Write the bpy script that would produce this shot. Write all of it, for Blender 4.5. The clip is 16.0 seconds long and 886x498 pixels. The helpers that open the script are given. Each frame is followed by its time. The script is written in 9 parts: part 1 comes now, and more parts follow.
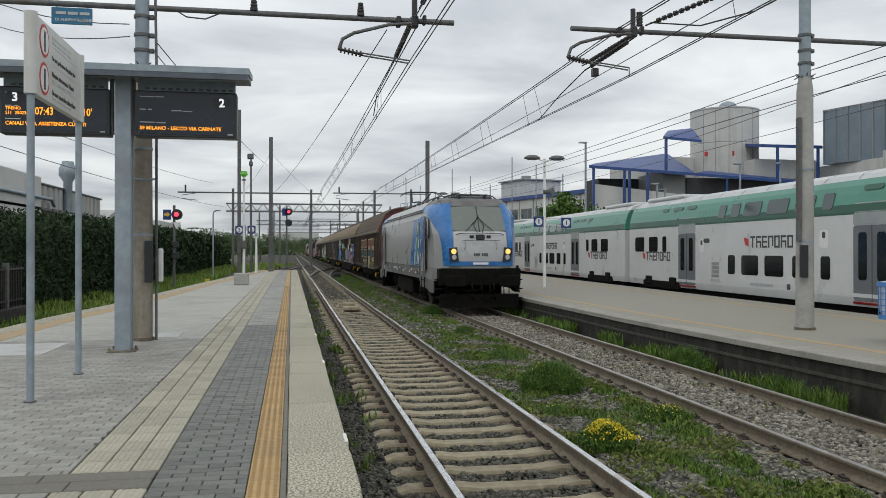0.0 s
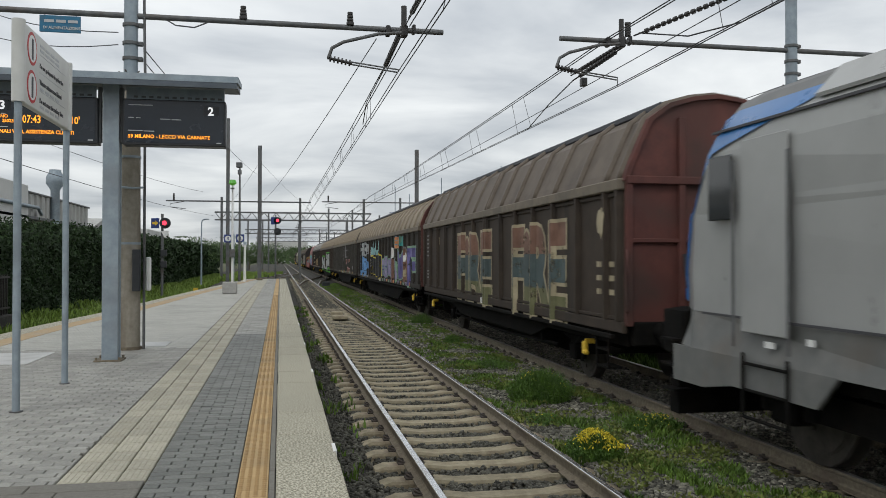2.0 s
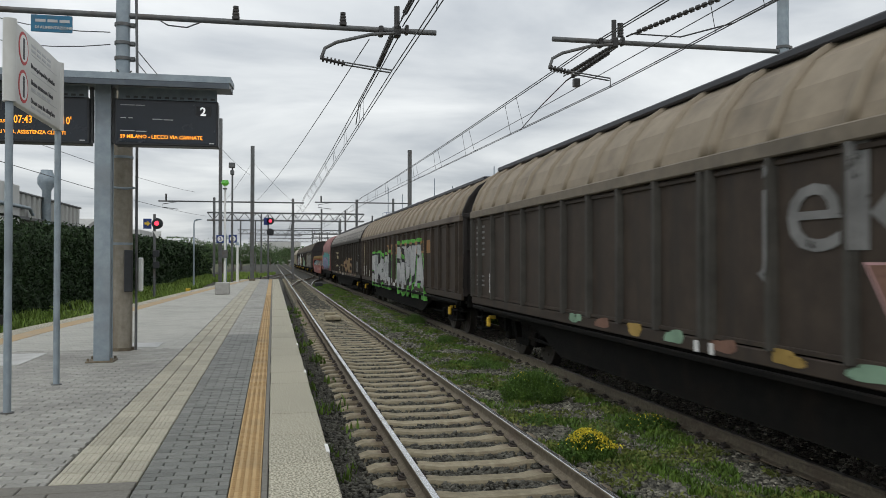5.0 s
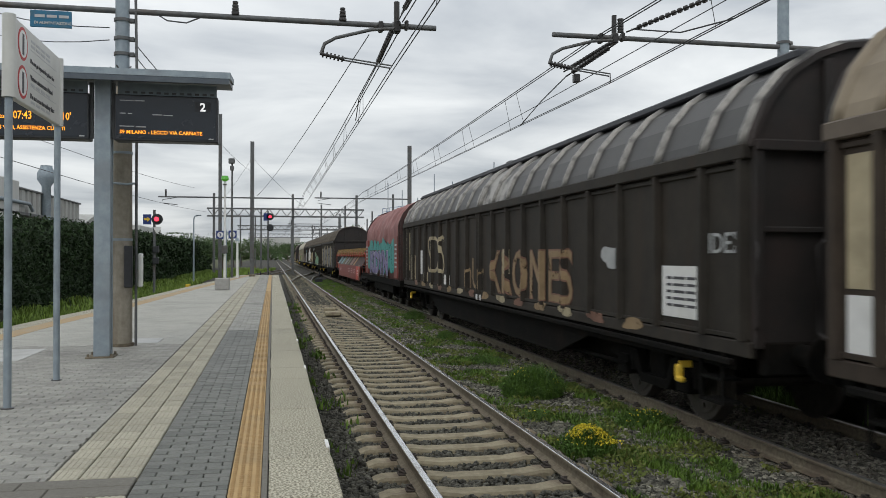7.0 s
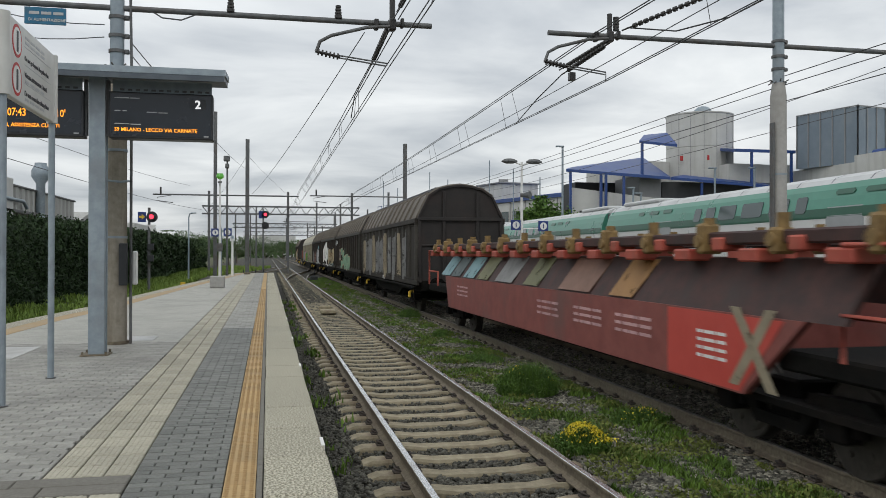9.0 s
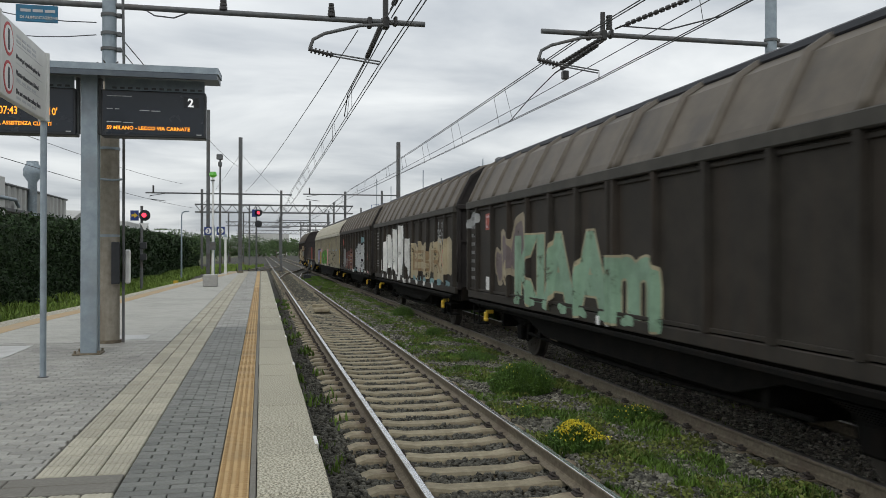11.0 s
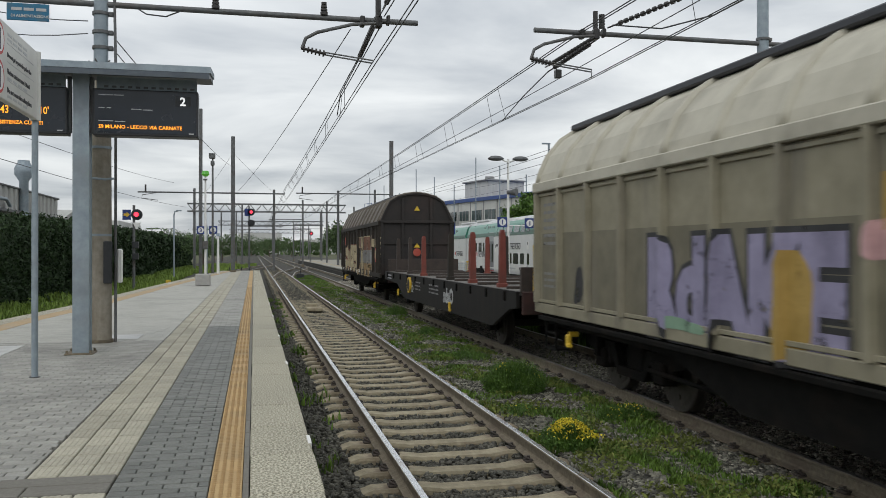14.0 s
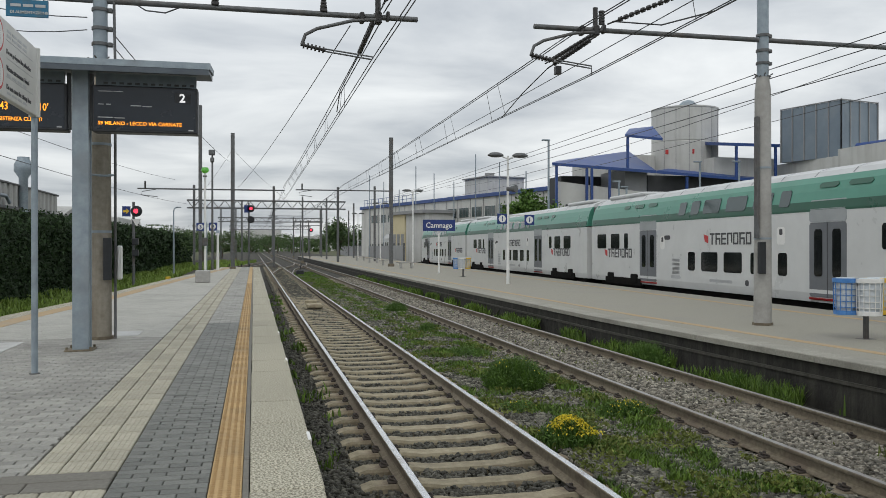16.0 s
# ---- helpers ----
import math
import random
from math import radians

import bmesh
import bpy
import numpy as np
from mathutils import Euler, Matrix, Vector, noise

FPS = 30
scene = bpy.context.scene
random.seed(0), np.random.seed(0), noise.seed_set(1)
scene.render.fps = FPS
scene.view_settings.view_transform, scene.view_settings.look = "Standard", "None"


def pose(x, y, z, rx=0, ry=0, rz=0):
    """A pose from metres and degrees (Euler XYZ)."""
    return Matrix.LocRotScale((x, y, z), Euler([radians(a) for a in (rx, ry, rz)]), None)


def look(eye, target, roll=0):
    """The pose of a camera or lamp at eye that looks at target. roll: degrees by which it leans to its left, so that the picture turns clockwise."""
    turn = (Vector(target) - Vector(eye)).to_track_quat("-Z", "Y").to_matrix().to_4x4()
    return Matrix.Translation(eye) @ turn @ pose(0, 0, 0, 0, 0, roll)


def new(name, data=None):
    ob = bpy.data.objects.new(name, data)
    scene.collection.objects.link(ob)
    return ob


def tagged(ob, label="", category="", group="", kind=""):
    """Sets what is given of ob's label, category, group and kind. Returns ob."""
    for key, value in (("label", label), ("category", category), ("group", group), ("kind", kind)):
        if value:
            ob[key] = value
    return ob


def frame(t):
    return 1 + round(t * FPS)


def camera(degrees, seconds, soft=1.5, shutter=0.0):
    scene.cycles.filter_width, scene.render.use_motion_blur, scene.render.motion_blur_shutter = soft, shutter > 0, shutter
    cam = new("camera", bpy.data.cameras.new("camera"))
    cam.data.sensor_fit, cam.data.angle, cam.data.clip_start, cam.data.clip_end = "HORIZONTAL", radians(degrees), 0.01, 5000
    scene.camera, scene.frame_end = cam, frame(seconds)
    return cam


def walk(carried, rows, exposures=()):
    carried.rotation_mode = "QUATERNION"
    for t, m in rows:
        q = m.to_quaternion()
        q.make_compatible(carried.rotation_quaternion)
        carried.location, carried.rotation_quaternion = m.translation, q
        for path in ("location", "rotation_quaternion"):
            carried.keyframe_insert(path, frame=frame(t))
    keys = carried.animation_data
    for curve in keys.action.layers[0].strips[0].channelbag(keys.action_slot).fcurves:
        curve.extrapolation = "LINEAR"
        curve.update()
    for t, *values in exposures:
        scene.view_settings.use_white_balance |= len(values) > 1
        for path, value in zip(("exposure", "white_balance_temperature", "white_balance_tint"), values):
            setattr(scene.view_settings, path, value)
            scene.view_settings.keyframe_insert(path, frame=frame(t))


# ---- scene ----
cam = camera(55.5, 16.0, soft=0.6, shutter=0.14)
walk(cam, [
    (0, pose(0, 0, 1.47, 90.090, -0.043, -10.206)),
    (0.5, pose(0, 0, 1.47, 90.164, -0.037, -10.317)),
    (1, pose(0, 0, 1.47, 90.499, -0.079, -10.641)),
    (1.5, pose(0, 0, 1.47, 90.658, -0.063, -10.801)),
    (2, pose(0, 0, 1.47, 90.695, -0.077, -10.943)),
    (2.5, pose(0, 0, 1.47, 90.720, -0.099, -11.049)),
    (3, pose(0, 0, 1.47, 90.721, -0.098, -11.147)),
    (3.5, pose(0, 0, 1.47, 90.759, -0.110, -11.252)),
    (4, pose(0, 0, 1.47, 90.797, -0.101, -11.375)),
    (6.5, pose(0, 0, 1.47, 90.489, -0.055, -11.421)),
    (7, pose(0, 0, 1.47, 90.434, -0.061, -11.428)),
    (7.5, pose(0, 0, 1.47, 90.438, -0.048, -11.573)),
    (8, pose(0, 0, 1.47, 90.432, -0.112, -11.740)),
    (8.5, pose(0, 0, 1.47, 90.361, -0.130, -11.743)),
    (9, pose(0, 0, 1.47, 90.303, -0.130, -11.744)),
    (11.5, pose(0, 0, 1.47, 90.180, -0.074, -12.261)),
    (12, pose(0, 0, 1.47, 90.178, -0.069, -12.319)),
    (12.5, pose(0, 0, 1.47, 90.234, -0.037, -12.542)),
    (13, pose(0, 0, 1.47, 90.233, 0.002, -12.642)),
    (13.5, pose(0, 0, 1.47, 90.176, -0.005, -12.652)),
    (14, pose(0, 0, 1.47, 90.119, -0.004, -12.655)),
    (14.5, pose(0, 0, 1.47, 90.061, -0.004, -12.658)),
    (15, pose(0, 0, 1.47, 90.005, -0.010, -12.660)),
    (15.5, pose(0, 0, 1.47, 89.946, -0.009, -12.663)),
    (16, pose(0, 0, 1.47, 89.887, -0.000, -12.671))])

# ---- world and light ----
world = bpy.data.worlds.new("overcast_sky")
scene.world = world
world.use_nodes = True
wn, wl = world.node_tree.nodes, world.node_tree.links
wn.clear()
w_out = wn.new("ShaderNodeOutputWorld")
w_bg = wn.new("ShaderNodeBackground")
sky = wn.new("ShaderNodeTexSky")
sky.sky_type, sky.sun_disc = 'NISHITA', False
sky.sun_elevation, sky.sun_rotation = radians(48), radians(150)
w_tc = wn.new("ShaderNodeTexCoord")
w_sep = wn.new("ShaderNodeSeparateXYZ")
wl.new(w_tc.outputs["Generated"], w_sep.inputs[0])
# cloud sheet seen in perspective: direction divided by its height
w_h = wn.new("ShaderNodeMath"); w_h.operation = 'MAXIMUM'; w_h.inputs[1].default_value = 0.0
wl.new(w_sep.outputs[2], w_h.inputs[0])
w_add = wn.new("ShaderNodeMath"); w_add.operation = 'ADD'; w_add.inputs[1].default_value = 0.12
wl.new(w_h.outputs[0], w_add.inputs[0])
w_dx = wn.new("ShaderNodeMath"); w_dx.operation = 'DIVIDE'
w_dy = wn.new("ShaderNodeMath"); w_dy.operation = 'DIVIDE'
wl.new(w_sep.outputs[0], w_dx.inputs[0]); wl.new(w_add.outputs[0], w_dx.inputs[1])
wl.new(w_sep.outputs[1], w_dy.inputs[0]); wl.new(w_add.outputs[0], w_dy.inputs[1])
w_comb = wn.new("ShaderNodeCombineXYZ")
wl.new(w_dx.outputs[0], w_comb.inputs[0]); wl.new(w_dy.outputs[0], w_comb.inputs[1])
w_noise = wn.new("ShaderNodeTexNoise")
w_noise.inputs["Scale"].default_value = 0.85
w_noise.inputs["Detail"].default_value = 7
w_noise.inputs["Roughness"].default_value = 0.52
w_noise.inputs["Distortion"].default_value = 0.4
wl.new(w_comb.outputs[0], w_noise.inputs["Vector"])
w_ramp = wn.new("ShaderNodeValToRGB")
w_ramp.color_ramp.elements[0].position, w_ramp.color_ramp.elements[0].color = 0.34, (0.43, 0.465, 0.505, 1)
w_ramp.color_ramp.elements[1].position, w_ramp.color_ramp.elements[1].color = 0.62, (0.83, 0.855, 0.86, 1)
wl.new(w_noise.outputs[0], w_ramp.inputs[0])
# an overcast sky brightens towards the zenith
w_z = wn.new("ShaderNodeMapRange")
w_z.inputs[1].default_value, w_z.inputs[2].default_value = 0.0, 0.36
w_z.inputs[3].default_value, w_z.inputs[4].default_value = 0.77, 1.08
wl.new(w_h.outputs[0], w_z.inputs[0])
w_mul = wn.new("ShaderNodeVectorMath"); w_mul.operation = 'SCALE'
wl.new(w_ramp.outputs[0], w_mul.inputs[0]); wl.new(w_z.outputs[0], w_mul.inputs["Scale"])
w_mix = wn.new("ShaderNodeMix"); w_mix.data_type = 'RGBA'
w_sk = wn.new("ShaderNodeVectorMath"); w_sk.operation = 'SCALE'; w_sk.inputs["Scale"].default_value = 0.10
wl.new(sky.outputs[0], w_sk.inputs[0])
w_mix.inputs[0].default_value = 0.94
wl.new(w_sk.outputs[0], w_mix.inputs[6]); wl.new(w_mul.outputs[0], w_mix.inputs[7])
wl.new(w_mix.outputs[2], w_bg.inputs[0])
w_bg.inputs[1].default_value = 0.95
wl.new(w_bg.outputs[0], w_out.inputs[0])
sun_data = bpy.data.lights.new("sun", 'SUN')
sun_data.energy, sun_data.angle, sun_data.color = 0.5, radians(25), (1.0, 0.97, 0.92)
sun = new("sun", sun_data)
sun.matrix_world = look((-20, -35, 45), (0, 0, 0))
scene.view_settings.exposure = 0.33

# ---- materials ----
def mat(name, c1, c2=None, scale=6.0, rough=0.7, metal=0.0, bump=0.15, bscale=None, stain=None, sscale=0.7, samt=0.5, rnd=0.0, island=False, streak=False, spec=0.5, emit=None, estr=0.0, slo=0.5, shi=0.68, r0=0.33, r1=0.67, wear=0.0):
    """Two-scale procedural surface: fine grain between c1 and c2, large stains, relief."""
    mt = bpy.data.materials.new(name)
    mt.use_nodes = True
    n, l = mt.node_tree.nodes, mt.node_tree.links
    b = n["Principled BSDF"]
    c2 = c2 or tuple(min(1, v * 1.18 + 0.004) for v in c1)
    tc = n.new("ShaderNodeTexCoord")
    vec = tc.outputs["Object"]
    no = n.new("ShaderNodeTexNoise")
    no.inputs["Scale"].default_value, no.inputs["Detail"].default_value, no.inputs["Roughness"].default_value = scale, 5, 0.62
    l.new(vec, no.inputs["Vector"])
    rp = n.new("ShaderNodeValToRGB")
    rp.color_ramp.elements[0].position, rp.color_ramp.elements[0].color = r0, (*c1, 1)
    rp.color_ramp.elements[1].position, rp.color_ramp.elements[1].color = r1, (*c2, 1)
    l.new(no.outputs[0], rp.inputs[0])
    col = rp.outputs[0]
    if stain:
        ns = n.new("ShaderNodeTexNoise")
        ns.inputs["Scale"].default_value, ns.inputs["Detail"].default_value, ns.inputs["Roughness"].default_value = sscale, 6, 0.6
        if streak:
            mp = n.new("ShaderNodeMapping")
            mp.inputs["Scale"].default_value = (4.0, 4.0, 0.35)
            l.new(vec, mp.inputs[0]); l.new(mp.outputs[0], ns.inputs["Vector"])
        else:
            l.new(vec, ns.inputs["Vector"])
        rs = n.new("ShaderNodeMapRange")
        rs.inputs[1].default_value, rs.inputs[2].default_value = slo, shi
        rs.inputs[3].default_value, rs.inputs[4].default_value = 0.0, samt
        l.new(ns.outputs[0], rs.inputs[0])
        mx = n.new("ShaderNodeMix"); mx.data_type = 'RGBA'
        l.new(rs.outputs[0], mx.inputs[0]); l.new(col, mx.inputs[6]); mx.inputs[7].default_value = (*stain, 1)
        col = mx.outputs[2]
    if rnd:
        if island:
            g = n.new("ShaderNodeNewGeometry"); src = g.outputs["Random Per Island"]
        else:
            g = n.new("ShaderNodeObjectInfo"); src = g.outputs["Random"]
        mr = n.new("ShaderNodeMapRange")
        mr.inputs[3].default_value, mr.inputs[4].default_value = 1 - rnd, 1 + rnd
        l.new(src, mr.inputs[0])
        sc = n.new("ShaderNodeVectorMath"); sc.operation = 'SCALE'
        l.new(col, sc.inputs[0]); l.new(mr.outputs[0], sc.inputs["Scale"])
        col = sc.outputs[0]
    l.new(col, b.inputs["Base Color"])
    b.inputs["Metallic"].default_value = metal
    b.inputs["Specular IOR Level"].default_value = spec
    rr = n.new("ShaderNodeMapRange")
    rr.inputs[3].default_value, rr.inputs[4].default_value = max(0.02, rough - 0.1), min(1, rough + 0.1)
    l.new(no.outputs[0], rr.inputs[0]); l.new(rr.outputs[0], b.inputs["Roughness"])
    if bump:
        nb = n.new("ShaderNodeTexNoise")
        nb.inputs["Scale"].default_value, nb.inputs["Detail"].default_value = bscale or scale * 4, 4
        l.new(vec, nb.inputs["Vector"])
        bp = n.new("ShaderNodeBump")
        bp.inputs["Strength"].default_value, bp.inputs["Distance"].default_value = bump, 0.02
        l.new(nb.outputs[0], bp.inputs["Height"]); l.new(bp.outputs[0], b.inputs["Normal"])
    if wear:
        nw = n.new("ShaderNodeTexNoise")
        nw.inputs["Scale"].default_value, nw.inputs["Detail"].default_value, nw.inputs["Roughness"].default_value = 3.2, 8, 0.7
        l.new(vec, nw.inputs["Vector"])
        rw = n.new("ShaderNodeMapRange")
        rw.inputs[1].default_value, rw.inputs[2].default_value = wear - 0.07, wear + 0.05
        l.new(nw.outputs[0], rw.inputs[0]); l.new(rw.outputs[0], b.inputs["Alpha"])
    if emit:
        b.inputs["Emission Color"].default_value, b.inputs["Emission Strength"].default_value = (*emit, 1), estr
    return mt


def glass(name, tint, rough=0.03):
    mt = mat(name, tint, tint, rough=rough, bump=0, spec=0.6)
    return mt


M = {}
M["ballast_soil"] = mat("ballast_soil", (0.016, 0.0145, 0.011), (0.065, 0.06, 0.048), scale=26, rough=0.95, bump=0.9, bscale=30, stain=(0.05, 0.055, 0.03), sscale=0.6, samt=0.6)
M["stone"] = mat("stone", (0.075, 0.07, 0.056), (0.36, 0.335, 0.275), scale=14, rough=0.9, bump=0.3, stain=(0.11, 0.085, 0.065), sscale=1.2, samt=0.5, rnd=0.65, island=True)
M["stone_dark"] = mat("stone_dark", (0.045, 0.044, 0.036), (0.135, 0.13, 0.105), scale=14, rough=0.9, bump=0.3, stain=(0.06, 0.056, 0.042), sscale=1.2, samt=0.6, rnd=0.5, island=True)
M["stone_mix"] = mat("stone_mixed", (0.026, 0.026, 0.02), (0.235, 0.226, 0.18), scale=9, rough=0.9, bump=0.3, stain=(0.085, 0.08, 0.062), sscale=1.2, samt=0.5, rnd=0.75, island=True)
M["cover"] = mat("pale_cover_plate", (0.42, 0.42, 0.41), (0.52, 0.52, 0.50), scale=8, rough=0.6, bump=0.08, stain=(0.3, 0.29, 0.27), sscale=2, samt=0.6)
M["grass_verge"] = mat("bright_verge_grass", (0.10, 0.165, 0.02), (0.20, 0.29, 0.05), scale=2, rough=0.75, bump=0, rnd=0.35, island=True)
M["sleeper"] = mat("sleeper_concrete", (0.235, 0.202, 0.132), (0.38, 0.335, 0.235), scale=9, rough=0.9, bump=0.35, stain=(0.14, 0.10, 0.07), sscale=3, samt=0.7, rnd=0.14)
M["rail_rust"] = mat("rusty_rail_web", (0.12, 0.10, 0.07), (0.22, 0.185, 0.13), scale=18, rough=0.85, bump=0.2, stain=(0.09, 0.06, 0.045), sscale=2, samt=0.5)
M["rail_top"] = mat("polished_rail_head", (0.64, 0.65, 0.66), (0.76, 0.77, 0.78), scale=30, rough=0.24, metal=0.9, bump=0.05, stain=(0.3, 0.25, 0.2), sscale=2, samt=0.5)
M["rail_top2"] = mat("dull_rail_head", (0.30, 0.28, 0.26), (0.42, 0.40, 0.38), scale=30, rough=0.42, metal=0.8, bump=0.05, stain=(0.2, 0.15, 0.11), sscale=2, samt=0.5)
M["clip"] = mat("rail_clip", (0.03, 0.026, 0.023), (0.07, 0.055, 0.045), scale=20, rough=0.8)
M["paver"] = mat("grey_concrete_paver", (0.252, 0.247, 0.222), (0.338, 0.33, 0.298), scale=40, rough=0.66, bump=0.3, bscale=160, stain=(0.15, 0.147, 0.13), sscale=0.42, samt=0.75, rnd=0.17, island=True)
M["paver_dark"] = mat("dark_concrete_paver", (0.096, 0.099, 0.089), (0.172, 0.177, 0.158), scale=40, rough=0.55, bump=0.3, bscale=160, stain=(0.20, 0.195, 0.175), sscale=0.8, samt=0.45, rnd=0.22, island=True)
M["paver_dark_o"] = mat("dark_concrete_paver_piece", (0.096, 0.099, 0.089), (0.172, 0.177, 0.158), scale=40, rough=0.55, bump=0.3, bscale=160, stain=(0.20, 0.195, 0.175), sscale=0.8, samt=0.45, rnd=0.22)
M["paver_pale"] = mat("pale_concrete_paver", (0.335, 0.33, 0.295), (0.42, 0.412, 0.37), scale=40, rough=0.6, bump=0.2, bscale=160, stain=(0.26, 0.255, 0.225), sscale=0.5, samt=0.6, rnd=0.08, island=True)
M["paver_lighter"] = mat("lighter_concrete_paver", (0.245, 0.243, 0.218), (0.325, 0.318, 0.287), scale=40, rough=0.6, bump=0.3, bscale=160, stain=(0.14, 0.14, 0.125), sscale=0.6, samt=0.5, rnd=0.2, island=True)
M["joint"] = mat("sandy_joint", (0.022, 0.023, 0.018), (0.05, 0.05, 0.04), scale=30, rough=0.95)
M["guide"] = mat("pale_guide_tile", (0.34, 0.318, 0.245), (0.43, 0.405, 0.325), scale=24, rough=0.85, bump=0.25, bscale=120, stain=(0.28, 0.265, 0.23), sscale=0.8, samt=0.7, rnd=0.12, island=True)
M["guide_o"] = mat("pale_guide_tile_piece", (0.34, 0.318, 0.245), (0.43, 0.405, 0.325), scale=24, rough=0.85, bump=0.25, bscale=120, stain=(0.28, 0.265, 0.23), sscale=0.8, samt=0.7, rnd=0.12)
M["orange"] = mat("ochre_tactile_tile", (0.41, 0.275, 0.125), (0.50, 0.345, 0.165), scale=18, rough=0.85, bump=0.25, bscale=110, stain=(0.30, 0.23, 0.135), sscale=1.0, samt=0.7, rnd=0.1, island=True)
M["coping"] = mat("speckled_concrete_coping", (0.17, 0.155, 0.11), (0.56, 0.53, 0.42), scale=62, r0=0.43, r1=0.57, rough=0.9, bump=0.22, bscale=110, stain=(0.30, 0.285, 0.235), sscale=0.7, samt=0.45, rnd=0.07)
M["kerb"] = mat("grey_kerb_strip", (0.14, 0.132, 0.112), (0.20, 0.19, 0.165), scale=30, rough=0.9, bump=0.3, stain=(0.15, 0.14, 0.12), sscale=2)
# near-black wall base with paler upright streaks
M["wall_dark"] = mat("dark_streaked_wall", (0.013, 0.0125, 0.010), (0.036, 0.034, 0.028), scale=6, rough=0.95, bump=0.5, bscale=20, stain=(0.08, 0.075, 0.06), sscale=1.2, samt=0.4, streak=True)
M["ledge"] = mat("dark_ledge", (0.045, 0.043, 0.036), (0.09, 0.085, 0.07), scale=9, rough=0.92, bump=0.4, stain=(0.03, 0.03, 0.024), sscale=1.1, samt=0.7)
M["soffit"] = mat("blue_grey_soffit", (0.075, 0.09, 0.11), (0.11, 0.13, 0.15), scale=6, rough=0.5, metal=0.2, bump=0.03, stain=(0.06, 0.07, 0.08), sscale=1.5, samt=0.5)
M["asphalt2"] = mat("pale_platform_asphalt", (0.255, 0.243, 0.20), (0.33, 0.315, 0.265), scale=40, rough=0.92, bump=0.3, bscale=120, stain=(0.27, 0.255, 0.23), sscale=0.45, samt=0.6)
M["coping2"] = mat("worn_edge_slab", (0.27, 0.26, 0.22), (0.38, 0.365, 0.315), scale=30, rough=0.9, bump=0.3, stain=(0.22, 0.21, 0.18), sscale=1.2, samt=0.7, rnd=0.08)
M["orange2"] = mat("faded_orange_stripe", (0.40, 0.27, 0.13), (0.42, 0.33, 0.21), scale=9, rough=0.9, bump=0.2, stain=(0.34, 0.31, 0.25), sscale=1.0, samt=0.6)
M["soil"] = mat("grassy_ground", (0.05, 0.055, 0.025), (0.10, 0.11, 0.045), scale=5, rough=0.95, bump=0.8, bscale=18, stain=(0.13, 0.11, 0.075), sscale=0.4, samt=0.6)
M["grass"] = mat("grass_blades", (0.042, 0.088, 0.008), (0.118, 0.20, 0.020), scale=3, rough=0.75, bump=0, rnd=0.35, island=True)
M["grass_dry"] = mat("olive_weeds", (0.085, 0.115, 0.02), (0.17, 0.195, 0.042), scale=3, rough=0.8, bump=0, rnd=0.35, island=True)
M["bush"] = mat("bush_leaves", (0.034, 0.085, 0.009), (0.098, 0.185, 0.024), scale=5, rough=0.7, bump=0, rnd=0.4, island=True)
M["flower"] = mat("yellow_flowers", (0.62, 0.50, 0.02), (0.75, 0.62, 0.05), scale=9, rough=0.7, bump=0, rnd=0.2, island=True)
M["hedge"] = mat("hedge_leaves", (0.009, 0.025, 0.006), (0.028, 0.058, 0.014), scale=2.5, rough=0.8, bump=0, rnd=0.45, island=True)
M["tree"] = mat("tree_leaves", (0.03, 0.06, 0.018), (0.075, 0.125, 0.035), scale=1.5, rough=0.8, bump=0, rnd=0.4, island=True)
M["bark"] = mat("bark", (0.07, 0.055, 0.04), (0.13, 0.105, 0.08), scale=9, rough=0.95, bump=0.6)
M["galv"] = mat("galvanised_steel", (0.245, 0.295, 0.335), (0.335, 0.39, 0.43), scale=7, rough=0.55, metal=0.35, bump=0.05, stain=(0.22, 0.24, 0.255), sscale=1.6, samt=0.6)
M["galv_dark"] = mat("weathered_steel", (0.10, 0.105, 0.108), (0.165, 0.17, 0.172), scale=9, rough=0.65, metal=0.3, bump=0.08, stain=(0.11, 0.08, 0.06), sscale=2, samt=0.5)
M["concrete_pole"] = mat("spun_concrete_pole", (0.235, 0.21, 0.165), (0.33, 0.30, 0.25), scale=9, rough=0.85, bump=0.15, stain=(0.15, 0.12, 0.08), sscale=1.1, samt=0.75, streak=True, slo=0.42)
M["concrete_pale"] = mat("pale_concrete_pole", (0.34, 0.335, 0.315), (0.42, 0.41, 0.39), scale=9, rough=0.85, bump=0.15, stain=(0.26, 0.25, 0.23), sscale=1.2, samt=0.6)
M["wire"] = mat("dark_wire", (0.05, 0.052, 0.055), (0.09, 0.092, 0.095), scale=9, rough=0.6, metal=0.4, bump=0)
M["insul"] = mat("dark_insulator", (0.02, 0.019, 0.019), (0.042, 0.038, 0.035), scale=12, rough=0.4, bump=0)
M["black"] = mat("black_housing", (0.018, 0.02, 0.023), (0.028, 0.03, 0.034), scale=12, rough=0.45, bump=0.05)
M["screen"] = mat("dark_display_screen", (0.012, 0.018, 0.026), (0.016, 0.022, 0.032), scale=4, rough=0.25, bump=0)
M["led"] = mat("amber_led", (0.3, 0.12, 0.01), rough=0.6, bump=0, emit=(1.0, 0.33, 0.02), estr=1.5)
M["led_white"] = mat("white_backlit_digit", (0.8, 0.8, 0.8), rough=0.6, bump=0, emit=(1, 1, 1), estr=0.5)
M["label_grey"] = mat("grey_print", (0.42, 0.43, 0.44), rough=0.6, bump=0)
